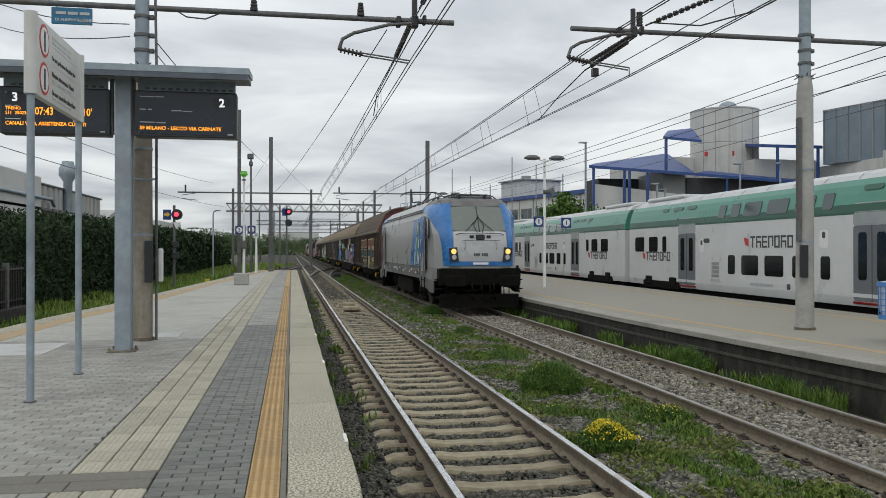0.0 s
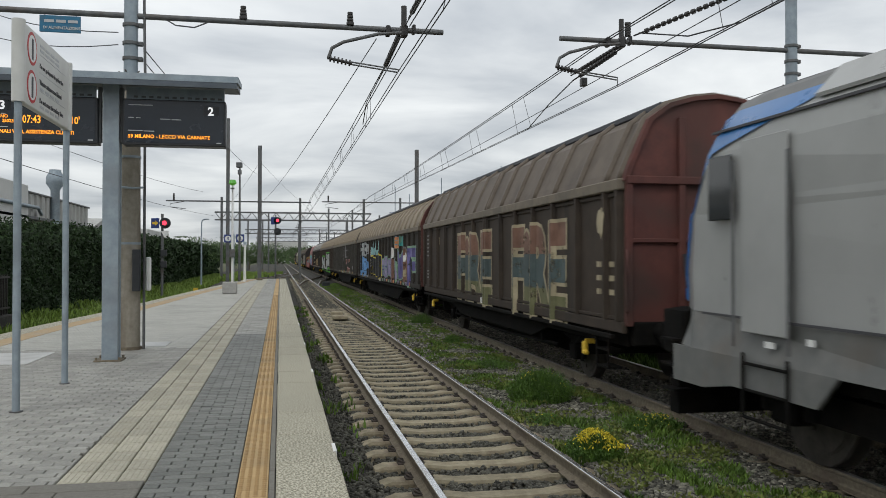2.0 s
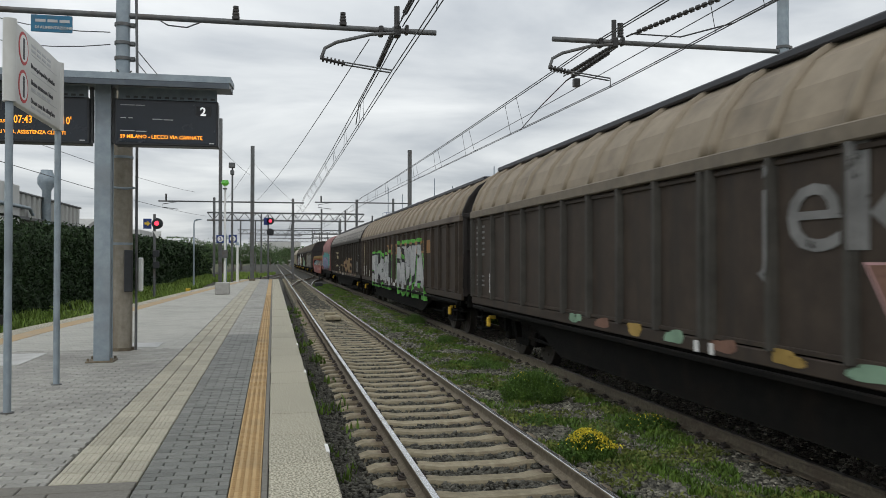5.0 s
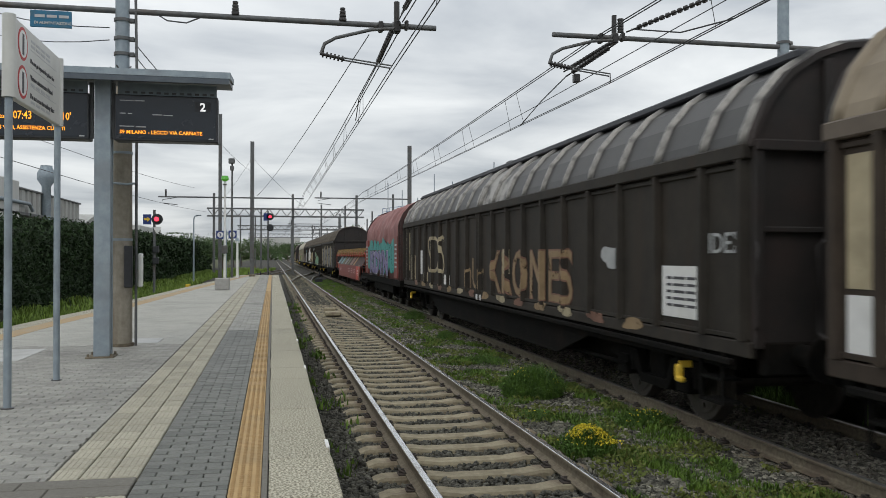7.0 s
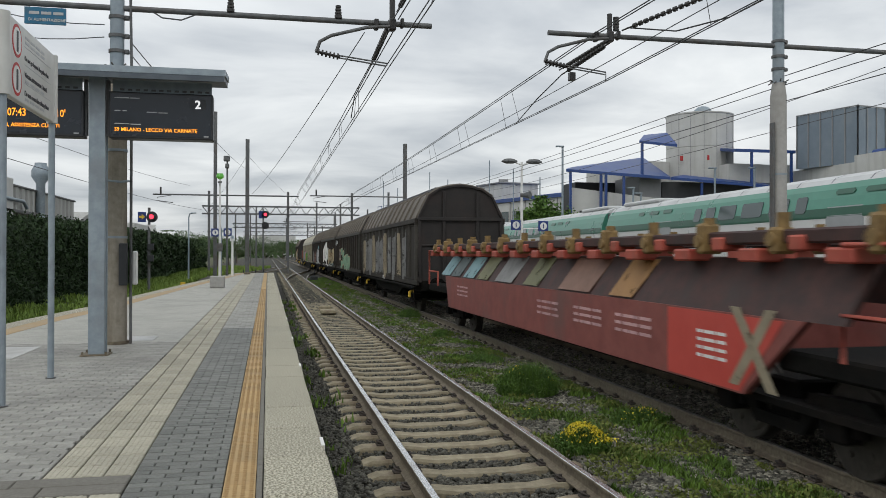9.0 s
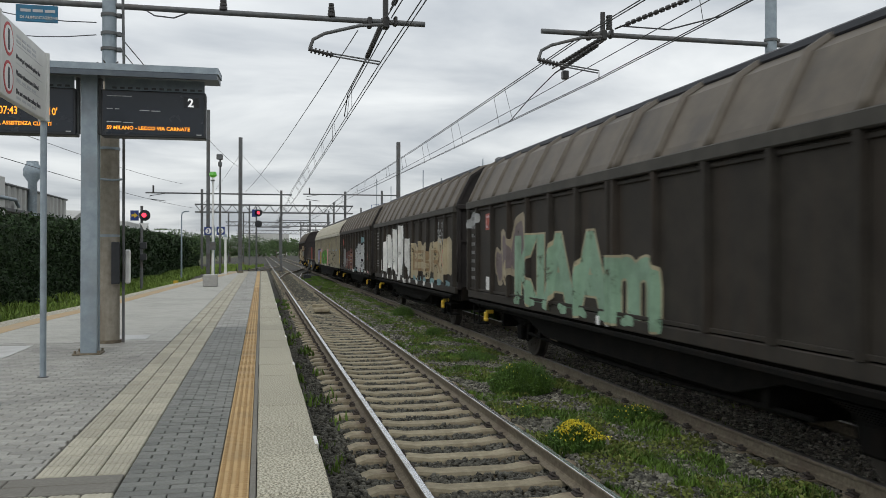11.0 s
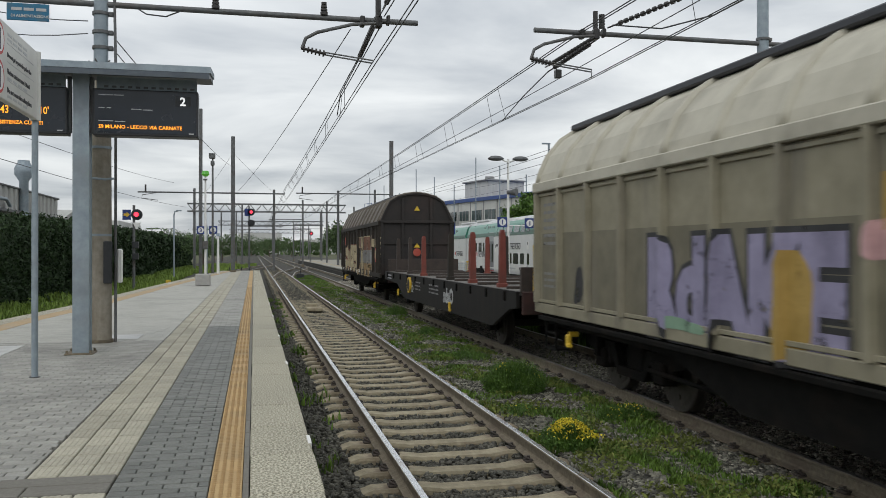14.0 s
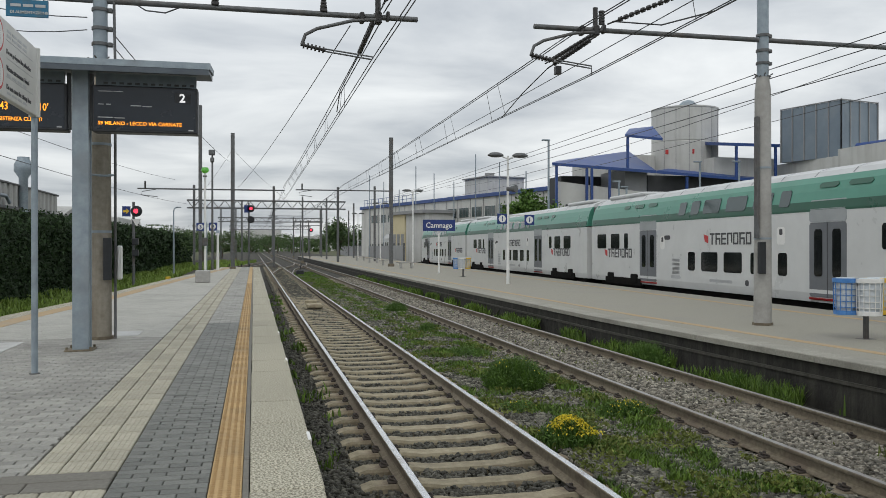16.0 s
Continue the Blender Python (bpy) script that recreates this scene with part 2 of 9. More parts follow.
M["white"] = mat("white_paint", (0.72, 0.72, 0.70), (0.80, 0.80, 0.78), scale=5, rough=0.5, bump=0.03, stain=(0.55, 0.54, 0.5), sscale=2, samt=0.35)
M["sign_face"] = mat("off_white_sign_face", (0.56, 0.56, 0.53), (0.63, 0.63, 0.60), scale=5, rough=0.4, bump=0.02, stain=(0.5, 0.49, 0.45), sscale=2, samt=0.4)
M["print_dark"] = mat("dark_print", (0.05, 0.05, 0.055), rough=0.6, bump=0)
M["red"] = mat("red_print", (0.45, 0.03, 0.03), rough=0.5, bump=0)
M["blue_sign"] = mat("blue_enamel", (0.015, 0.035, 0.16), (0.02, 0.045, 0.19), scale=4, rough=0.35, bump=0)
M["teal_sign"] = mat("blue_green_notice", (0.015, 0.13, 0.24), (0.02, 0.16, 0.28), scale=6, rough=0.5, bump=0.03, stain=(0.1, 0.13, 0.13), sscale=5, samt=0.5)
M["yellow"] = mat("yellow_paint", (0.65, 0.42, 0.03), (0.72, 0.5, 0.05), scale=6, rough=0.55, bump=0.05, stain=(0.3, 0.2, 0.06), sscale=5, samt=0.5)
M["signal_red"] = mat("red_signal_lens", (0.4, 0.02, 0.03), rough=0.3, bump=0, emit=(1.0, 0.035, 0.07), estr=1.9)
M["green_lamp"] = mat("green_lamp_lens", (0.03, 0.2, 0.02), rough=0.3, bump=0, emit=(0.3, 1.0, 0.1), estr=0.12)
M["headlight"] = mat("warm_headlight", (0.3, 0.22, 0.08), rough=0.3, bump=0, emit=(1.0, 0.62, 0.16), estr=0.9)
M["windscreen"] = glass("greenish_windscreen", (0.155, 0.175, 0.155), 0.08)
M["window"] = glass("dark_tinted_window", (0.012, 0.014, 0.015), 0.05)
M["window_soft"] = glass("grey_green_window", (0.06, 0.085, 0.085), 0.08)
M["stud"] = mat("worn_tactile_stud", (0.30, 0.19, 0.08), (0.38, 0.25, 0.115), scale=18, rough=0.85, bump=0.1, stain=(0.2, 0.14, 0.07), sscale=1.0, samt=0.7)


# ---- mesh tools ----
class MB:
    """Collects vertices and faces of one mesh."""

    def __init__(self):
        self.v, self.f, self.s = [], [], []

    def add(self, vs, fs, smooth=False):
        o = len(self.v)
        self.v += [tuple(p) for p in vs]
        self.f += [tuple(i + o for i in f) for f in fs]
        self.s += [smooth] * len(fs)
        return self

    def box(self, x0, x1, y0, y1, z0, z1, c=0.0):
        if not c:
            vs = [(x, y, z) for x in (x0, x1) for y in (y0, y1) for z in (z0, z1)]
            return self.add(vs, [(0, 1, 3, 2), (4, 6, 7, 5), (0, 4, 5, 1), (2, 3, 7, 6), (0, 2, 6, 4), (1, 5, 7, 3)])
        cx, cy, cz = (x0 + x1) / 2, (y0 + y1) / 2, (z0 + z1) / 2
        hx, hy, hz = (x1 - x0) / 2, (y1 - y0) / 2, (z1 - z0) / 2
        c = min(c, hx * 0.9, hy * 0.9, hz * 0.9)
        vs, ix = [], {}
        for sx in (-1, 1):
            for sy in (-1, 1):
                for sz in (-1, 1):
                    for a in range(3):
                        h = [hx - c, hy - c, hz - c]
                        h[a] += c
                        ix[sx, sy, sz, a] = len(vs)
                        vs.append((cx + sx * h[0], cy + sy * h[1], cz + sz * h[2]))
        fs = []
        for a in range(3):
            b, d = [(1, 2), (2, 0), (0, 1)][a]
            for s in (-1, 1):
                loop = []
                for sb, sd in ((-1, -1), (1, -1), (1, 1), (-1, 1)):
                    k = [0, 0, 0]
                    k[a], k[b], k[d] = s, sb, sd
                    loop.append(ix[(*k, a)])
                fs.append(tuple(loop if s > 0 else loop[::-1]))
            for sb in (-1, 1):
                for sd in (-1, 1):
                    k0, k1 = [0, 0, 0], [0, 0, 0]
                    k0[a], k0[b], k0[d] = -1, sb, sd
                    k1[a], k1[b], k1[d] = 1, sb, sd
                    q = (ix[(*k0, b)], ix[(*k1, b)], ix[(*k1, d)], ix[(*k0, d)])
                    fs.append(q if sb * sd > 0 else q[::-1])
        for sx in (-1, 1):
            for sy in (-1, 1):
                for sz in (-1, 1):
                    q = (ix[sx, sy, sz, 0], ix[sx, sy, sz, 1], ix[sx, sy, sz, 2])
                    fs.append(q if sx * sy * sz > 0 else q[::-1])
        return self.add(vs, fs)

    def cyl(self, p, q, r, n=12, r2=None, caps=True):
        p, q = Vector(p), Vector(q)
        d = (q - p).normalized()
        u = d.orthogonal().normalized()
        w = d.cross(u)
        r2 = r if r2 is None else r2
        vs = []
        for c, rr in ((p, r), (q, r2)):
            for i in range(n):
                a = 2 * math.pi * i / n
                vs.append(c + (u * math.cos(a) + w * math.sin(a)) * rr)
        self.add(vs, [(i, (i + 1) % n, n + (i + 1) % n, n + i) for i in range(n)], True)
        if caps:
            self.add(vs[:n], [tuple(range(n))[::-1]])
            self.add(vs[n:], [tuple(range(n))])
        return self

    def tube(self, pts, r, n=6):
        pts = [Vector(p) for p in pts]
        rings = []
        for i, p in enumerate(pts):
            d = (pts[min(i + 1, len(pts) - 1)] - pts[max(i - 1, 0)]).normalized()
            u = Vector((0, 0, 1)).cross(d)
            u = u.normalized() if u.length > 0.05 else Vector((1, 0, 0))
            w = d.cross(u)
            rings.append([p + (u * math.cos(2 * math.pi * k / n) + w * math.sin(2 * math.pi * k / n)) * r for k in range(n)])
        return self.loft(rings, smooth=True)

    def loft(self, rings, smooth=False, closed=True, caps=True):
        n = len(rings[0])
        vs = [p for ring in rings for p in ring]
        fs = []
        for i in range(len(rings) - 1):
            for k in range(n if closed else n - 1):
                fs.append((i * n + k, i * n + (k + 1) % n, (i + 1) * n + (k + 1) % n, (i + 1) * n + k))
        self.add(vs, fs, smooth)
        if caps and closed:
            self.add(rings[0], [tuple(range(n))[::-1]])
            self.add(rings[-1], [tuple(range(n))])
        return self

    def prism(self, prof, y0, y1, smooth=False):
        """A closed (x, z) outline pulled from y0 to y1."""
        return self.loft([[(x, y0, z) for x, z in prof], [(x, y1, z) for x, z in prof]], smooth)

    def prismx(self, prof, x0, x1, smooth=False):
        """A closed (y, z) outline pulled from x0 to x1."""
        return self.loft([[(x0, y, z) for y, z in prof], [(x1, y, z) for y, z in prof]], smooth)

    def prismz(self, prof, z0, z1):
        return self.loft([[(x, y, z0) for x, y in prof], [(x, y, z1) for x, y in prof]])

    def mesh(self, name):
        me = bpy.data.meshes.new(name)
        me.from_pydata(self.v, [], self.f)
        me.polygons.foreach_set("use_smooth", self.s)
        bm = bmesh.new()
        bm.from_mesh(me)
        bmesh.ops.recalc_face_normals(bm, faces=bm.faces)
        bm.to_mesh(me)
        bm.free()
        me.update()
        return me


def part(name, mb, material, parent, label=""):
    """One mesh object under a thing or a part."""
    me = mb.mesh(name) if isinstance(mb, MB) else mb
    if not me.materials:
        me.materials.append(M[material] if isinstance(material, str) else material)
    ob = new(name, me)
    ob.parent = parent
    return tagged(ob, label)


def thing(name, label, category, group="", kind="", at=None):
    ob = new(name)
    ob.empty_display_size = 0.2
    if at is not None:
        ob.matrix_world = at
    return tagged(ob, label, category, group, kind)


def solid(name, mb, material, label, category="", group="", kind="", at=None):
    me = mb.mesh(name)
    me.materials.append(M[material])
    ob = new(name, me)
    if at is not None:
        ob.matrix_world = at
    return tagged(ob, label, category, group, kind)


def raw(name, V, Fc, material, label, category="", kind="stuff", parent=None):
    """A big mesh from numpy arrays of vertices and equal-sized faces."""
    me = bpy.data.meshes.new(name)
    V, Fc = np.asarray(V, dtype=np.float32), np.asarray(Fc, dtype=np.int32)
    k = Fc.shape[1]
    me.vertices.add(len(V)); me.vertices.foreach_set("co", V.ravel())
    me.loops.add(Fc.size); me.loops.foreach_set("vertex_index", Fc.ravel())
    me.polygons.add(len(Fc)); me.polygons.foreach_set("loop_start", np.arange(0, Fc.size, k, dtype=np.int32))
    me.update(calc_edges=True)
    me.validate()
    me.materials.append(M[material])
    ob = new(name, me)
    if parent:
        ob.parent = parent
        return tagged(ob, label, "", "", kind)
    return tagged(ob, label, category, "", kind)


def text_part(name, body, size, m, material, parent, fat=0.0, depth=0.002, align='LEFT', squeeze=1.0, label=""):
    cu = bpy.data.curves.new(name, 'FONT')
    cu.body, cu.size, cu.extrude, cu.offset, cu.align_x = body, size, depth, fat, align
    cu.resolution_u = 2
    cu.materials.append(M[material] if isinstance(material, str) else material)
    ob = new(name, cu)
    ob.parent = parent
    ob.matrix_local = m @ Matrix.Diagonal((squeeze, 1, 1, 1))
    return tagged(ob, label)


rng = np.random.default_rng(7)
RZ = -0.55                       # rail level
CX1, CX2 = 2.12, 6.03            # track centres

# ---- ground ----
def ground():
    xs = [(-900, -0.55), (-30, -0.55), (-9.5, -0.45), (-8.6, -0.5), (-5.9, -0.78), (-4.4, -0.80), (0.45, -0.84), (0.95, -0.83), (3.2, -0.82), (3.6, -0.77), (4.3, -0.74), (4.9, -0.75), (7.4, -0.76), (13.0, -0.78), (21, -0.78), (26, -0.6), (900, -0.6)]
    ys = [-400, -30, 3, 20, 60, 140, 400, 1500]
    mb = MB()
    mb.add([(x, y, z) for y in ys for x, z in xs],
           [(j * len(xs) + i, j * len(xs) + i + 1, (j + 1) * len(xs) + i + 1, (j + 1) * len(xs) + i) for j in range(len(ys) - 1) for i in range(len(xs) - 1)])
    me = mb.mesh("ground")
    me.materials.append(M["ballast_soil"]); me.materials.append(M["soil"])
    for p in me.polygons:
        x = p.center.x
        p.material_index = 1 if x < -7.3 or x > 23 else 0
    return tagged(new("ground", me), "stony railway ground with grassy margins", "", "", "structure")


ground()


def stones(name, n, x0, x1, y0, y1, zf, size, material, label, bias=1.0, skip=None):
    """Crushed stones: dented boxes, denser near y0."""
    u = rng.random(n)
    y = y0 * (y1 / y0) ** (u ** bias)
    x = x0 + (x1 - x0) * rng.random(n)
    if skip is not None:
        keep = ~skip(x, y)
        x, y = x[keep], y[keep]
    n = len(x)
    s = size * (0.55 + 0.9 * rng.random(n)) * np.clip(y / 16, 1, 1.6)
    cube = np.array([[a, b, c] for a in (-1, 1) for b in (-1, 1) for c in (-1, 1)], float)
    V = cube[None] * (0.5 * (0.55 + 0.45 * rng.random((n, 1, 3)))) + 0.2 * (rng.random((n, 8, 3)) - 0.5)
    a = rng.random(n) * 6.283
    t = (rng.random(n) - 0.5) * 1.2
    X = V[..., 0] * np.cos(a)[:, None] - V[..., 1] * np.sin(a)[:, None]
    Y = V[..., 0] * np.sin(a)[:, None] + V[..., 1] * np.cos(a)[:, None]
    Z = V[..., 2] * 0.8
    X, Z = X * np.cos(t)[:, None] - Z * np.sin(t)[:, None], X * np.sin(t)[:, None] + Z * np.cos(t)[:, None]
    V = np.stack([X, Y, Z], -1) * s[:, None, None]
    V += np.stack([x, y, zf(x, y) + s * 0.15 + 0.012 * rng.random(n)], -1)[:, None]
    q = np.array([(0, 1, 3, 2), (4, 6, 7, 5), (0, 4, 5, 1), (2, 3, 7, 6), (0, 2, 6, 4), (1, 5, 7, 3)])
    Fc = (np.arange(n)[:, None, None] * 8 + q[None]).reshape(-1, 4)
    return raw(name, V.reshape(-1, 3), Fc, material, label, "ballast")


# ---- rails and sleepers ----
RAIL = [(-0.075, 0.0), (-0.075, 0.012), (-0.02, 0.03), (-0.009, 0.045), (-0.009, 0.115), (-0.034, 0.128), (-0.036, 0.150), (-0.028, 0.160),
        (0.028, 0.160), (0.036, 0.150), (0.034, 0.128), (0.009, 0.115), (0.009, 0.045), (0.02, 0.03), (0.075, 0.012), (0.075, 0.0)]
HEAD = [(-0.031, 0.1585), (-0.026, 0.1625), (0.026, 0.1625), (0.031, 0.1585)]


def rail_path(mb, prof, path, z):
    rings = []
    for i, (x, y) in enumerate(path):
        x0, y0 = path[max(i - 1, 0)]
        x1, y1 = path[min(i + 1, len(path) - 1)]
        d = Vector((x1 - x0, y1 - y0, 0)).normalized()
        rings.append([(x + d.y * a, y - d.x * a, z + b) for a, b in prof])
    mb.loft(rings)


def track(name, label, path, sleepers, head):
    root = thing(name, label, "railway track", "", "structure")
    for s in (-1, 1):
        off = [(x + s * 0.7535, y) for x, y in path]
        web, top = MB(), MB()
        rail_path(web, RAIL, off, RZ - 0.16)
        rail_path(top, HEAD, off, RZ - 0.16)
        r = part("rail", web, "rail_rust", root)
        part("rail_head", top, head, r, "polished steel running surface")
    if sleepers:
        x0, y0, y1 = sleepers
        prof = [(-1.15, 0.0), (-1.15, 0.14), (-1.05, 0.175), (-0.55, 0.175), (-0.38, 0.15), (0.38, 0.15), (0.55, 0.175), (1.05, 0.175), (1.15, 0.14), (1.15, 0.0)]
        sl = MB()
        sl.loft([[(x, -0.118, z) for x, z in prof], [(x * 0.995, -0.104, z + 0.028 * (z > 0)) for x, z in prof], [(x * 0.995, 0.104, z + 0.028 * (z > 0)) for x, z in prof], [(x, 0.118, z) for x, z in prof]])
        me = sl.mesh("sleeper")
        me.materials.append(M["sleeper"])
        clip = MB()
        for s in (-1, 1):
            for side in (-1, 1):
                cx = s * 0.7535 + side * 0.10
                clip.box(cx - 0.045, cx + 0.045, -0.06, 0.06, 0.20, 0.225, 0.008)
                clip.cyl((cx, 0, 0.2), (cx, 0, 0.265), 0.018, 6)
                clip.tube([(cx - side * 0.03, -0.05, 0.225), (cx + side * 0.03, -0.03, 0.25), (cx + side * 0.03, 0.03, 0.25), (cx - side * 0.03, 0.05, 0.225)], 0.012, 5)
        cme = clip.mesh("rail_clip")
        cme.materials.append(M["clip"])
        k, y = 0, y0
        while y < y1:
            o = part("sleeper", me, "sleeper", root)
            o.location = (x0 + 0.012 * math.sin(k * 2.1), y + 0.012 * math.sin(k * 5.3), RZ - 0.16 - 0.205)
            o.rotation_euler = (0, 0, 0.006 * math.sin(k * 3.7))
            if y < 45:
                c = part("rail_clip", cme, "clip", o)
            y += 0.6
            k += 1
    return root


track("track_middle", "rails on concrete sleepers beside the platform", [(CX1, -20), (CX1, 420)], (CX1, 10.13 - 0.6 * 24, 95), "rail_top")
track("track_through", "rusty rails in pale crushed stone", [(CX2, -40), (CX2, 420)], (CX2, 4.2, 60), "rail_top2")
track("track_side", "rails curving along the far platform edge", [(-7.6, -20), (-7.2, 12), (-6.9, 19), (-6.35, 25), (-5.65, 38), (-4.75, 51), (-3.6, 64), (-1.6, 85), (2.0, 125)], None, "rail_top2")
track("track_station", "rails under the standing double-deck train", [(15.35, -20), (20.6, 120), (24.0, 220)], None, "rail_top2")
track("track_crossover", "crossover rails between two tracks", [(CX1, 66), (3.0, 80), (5.2, 98), (CX2, 112)], None, "rail_top2")

on_sleeper = lambda x, y: (np.abs((y - 10.13 + 0.3) % 0.6 - 0.3) < 0.125) & (np.abs(x - CX1) < 1.13) & (rng.random(len(x)) > 0.04)
stones("ballast", 48000, 0.62, 3.65, 4.6, 40, lambda x, y: -0.782 + 0.012 * np.sin(x * 9 + y * 3), 0.036, "stone_dark", "dark crushed stone ballast between the sleepers", 1.0, on_sleeper)
stones("ballast", 15000, 0.9, 3.4, 38, 100, lambda x, y: -0.765 + 0.0 * x, 0.045, "stone_dark", "dark ballast between the distant sleepers", 1.0, on_sleeper)
rail_gap = lambda x, y: (np.abs(np.abs(x - CX2) - 0.7535) < 0.05)
stones("ballast", 46000, 4.75, 7.35, 5.5, 60, lambda x, y: -0.752 + 0.03 * (np.abs(x - CX2) < 0.68), 0.044, "stone", "pale crushed stone ballast between rusty rails", 1.0, rail_gap)
stones("ballast", 34000, 3.2, 5.1, 6.0, 45, lambda x, y: -0.745 + 0.0 * x, 0.046, "stone_mix", "mixed stones under weeds between the tracks", 1.0)


# ---- platform with pavers ----
EDGE = 0.425
LEFT = [(-6.2, -8), (-5.75, 8), (-5.5, 14), (-5.25, 19.6), (-4.8, 24.2), (-4.03, 38.4), (-3.2, 50.7), (-2.3, 64)]


def left_edge(y):
    for (xa, ya), (xb, yb) in zip(LEFT, LEFT[1:]):
        if y <= yb:
            return xa + (xb - xa) * (y - ya) / (yb - ya)
    return LEFT[-1][0]


platform = thing("platform_one", "island platform paved with concrete blocks", "platform", "", "structure")
base = MB()
outl = [(x + 0.12, y) for x, y in LEFT] + [(EDGE - 0.06, 64), (EDGE - 0.06, -8)]
base.prismz(outl, -0.85, -0.035)
part("core", base, "joint", platform, "sandy bedding under the pavers")
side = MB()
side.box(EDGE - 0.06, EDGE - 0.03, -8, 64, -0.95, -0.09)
part("side_wall", side, "wall_dark", platform, "near-black brown concrete platform wall")
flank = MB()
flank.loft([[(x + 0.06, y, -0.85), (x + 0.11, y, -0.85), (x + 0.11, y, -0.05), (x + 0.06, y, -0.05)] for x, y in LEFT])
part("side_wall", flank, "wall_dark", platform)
# edge slabs
slab = MB(); slab.box(-0.45 + 0.0, 0.0, 0.004, 0.996, -0.10, 0.0, 0.008)
sme = slab.mesh("edge_slab"); sme.materials.append(M["coping"])
for k in range(-3, 64):
    o = part("edge_slab", sme, "coping", platform)
    o.location = (EDGE + 0.003 * math.sin(k * 2.7), k + 0.2, 0.002 * math.sin(k * 4.1))
lip = MB()
for k in range(60):
    y = 4 + k
    xa, xb = left_edge(y), left_edge(y + 1)
    lip.loft([[(xa, y + 0.01, -0.1), (xa + 0.42, y + 0.01, -0.1), (xa + 0.42, y + 0.01, 0.0), (xa, y + 0.01, 0.0)], [(xb, y + 0.99, -0.1), (xb + 0.42, y + 0.99, -0.1), (xb + 0.42, y + 0.99, 0.0), (xb, y + 0.99, 0.0)]])
part("edge_slabs", lip, "coping", platform, "pale slabs along the far edge")["kind"] = "stuff"
lip = MB()
for k in range(60):
    y = 4 + k
    xa, xb = left_edge(y) + 0.44, left_edge(y + 1) + 0.44
    lip.loft([[(xa, y, -0.1), (xa + 0.4, y, -0.1), (xa + 0.4, y, 0.002), (xa, y, 0.002)], [(xb, y + 0.99, -0.1), (xb + 0.4, y + 0.99, -0.1), (xb + 0.4, y + 0.99, 0.002), (xb, y + 0.99, 0.002)]])
part("tactile_band", lip, "orange2", platform, "faded ochre warning tiles along the far edge")
# border strip and ochre tactile band
strip = MB()
for k in range(-4, 130):
    strip.box(-0.068, -0.030, k * 0.5 + 0.003, k * 0.5 + 0.497, -0.06, -0.002, 0.004)
part("border_strip", strip, "kerb", platform, "thin grey border blocks")["kind"] = "stuff"
tile = MB()
for k in range(-20, 200):
    tile.box(-0.270, -0.071, k * 0.3 + 4.01, k * 0.3 + 4.306, -0.06, 0.0, 0.004)
part("tactile_band", tile, "orange", platform, "ochre tactile warning tiles")["kind"] = "stuff"
dots = MB()
for k in range(0, 620):
    y = 4.05 + k * 0.05
    for j in range(4):
        x = -0.246 + j * 0.05
        if (k // 6) % 2 == 1 and y > 9.4:
            if k % 6 == 0:
                dots.box(x - 0.012, x + 0.012, y, y + 0.27, 0, 0.005, 0.004)
            continue
        a = [(x + 0.017 * math.cos(i * 1.0472), y + 0.017 * math.sin(i * 1.0472), 0.0) for i in range(6)]
        b = [(x + 0.010 * math.cos(i * 1.0472), y + 0.010 * math.sin(i * 1.0472), 0.007) for i in range(6)]
        dots.loft([a, b])
part("tactile_studs", dots, "stud", platform, "small ochre studs of the warning band")["kind"] = "stuff"
# pale guide band, three columns of grooved tiles
gt = MB()
gt.box(0.005, 0.185, 0.006, 0.294, -0.05, 0.0, 0.007)
for j in range(4):
    gt.box(0.022 + j * 0.038, 0.046 + j * 0.038, 0.012, 0.288, -0.001, 0.003, 0.003)
gme = gt.mesh("guide_tile"); gme.materials.append(M["guide_o"])
far_guide = MB()
for k in range(-4, 196):
    y = 5.88 + k * 0.3 if k >= 0 else 5.45 + k * 0.3
    if y > 63.6:
        break
    for j in range(3):
        x = -1.44 + j * 0.19
        if 4.2 < y < 30:
            o = part("guide_tile", gme, "guide_o", platform)
            o.location = (x, y, 0.001 * math.sin(k * 3 + j))
        else:
            far_guide.box(x + 0.004, x + 0.186, y + 0.004, y + 0.296, -0.05, 0.003, 0.005)
part("guide_band", far_guide, "guide", platform, "pale grooved guide tiles")["kind"] = "stuff"
kb = MB()
for k in range(12):
    kb.box(-0.875 - 0.5 * (k + 1) + 0.003, -0.875 - 0.5 * k - 0.003, 5.46, 5.665, -0.08, 0.002, 0.006)
    kb.box(-0.875 - 0.5 * (k + 1) - 0.2, -0.875 - 0.5 * k - 0.206, 5.672, 5.872, -0.08, 0.003, 0.006) if k else kb.box(-1.575, -0.878, 5.672, 5.872, -0.08, 0.003, 0.006)
part("cross_kerb", kb, "kerb", platform, "two courses of darker kerb blocks")["kind"] = "stuff"


def pavers(y0, y1, x0f, x1f, piece, target, w=0.105, ln=0.21, skip=None):
    j = 0
    y = y0
    while y < y1:
        x0, x1 = x0f(y), x1f(y)
        x = x0 - (ln / 2 if j % 2 else 0)
        while x < x1 - 0.01:
            a, b = max(x, x0), min(x + ln, x1)
            if b - a > 0.03 and not (skip and skip((a + b) / 2, y)):
                z = rng.normal(0, 0.0012)
                if piece is not None and len(piece) < 300 and b - a > ln * 0.95:
                    piece.append(((a + b) / 2, y + w / 2, z))
                else:
                    target.box(a + 0.003, b - 0.003, y + 0.003, y + w - 0.003, -0.05, z, 0.005)
            x += ln
        y += w
        j += 1


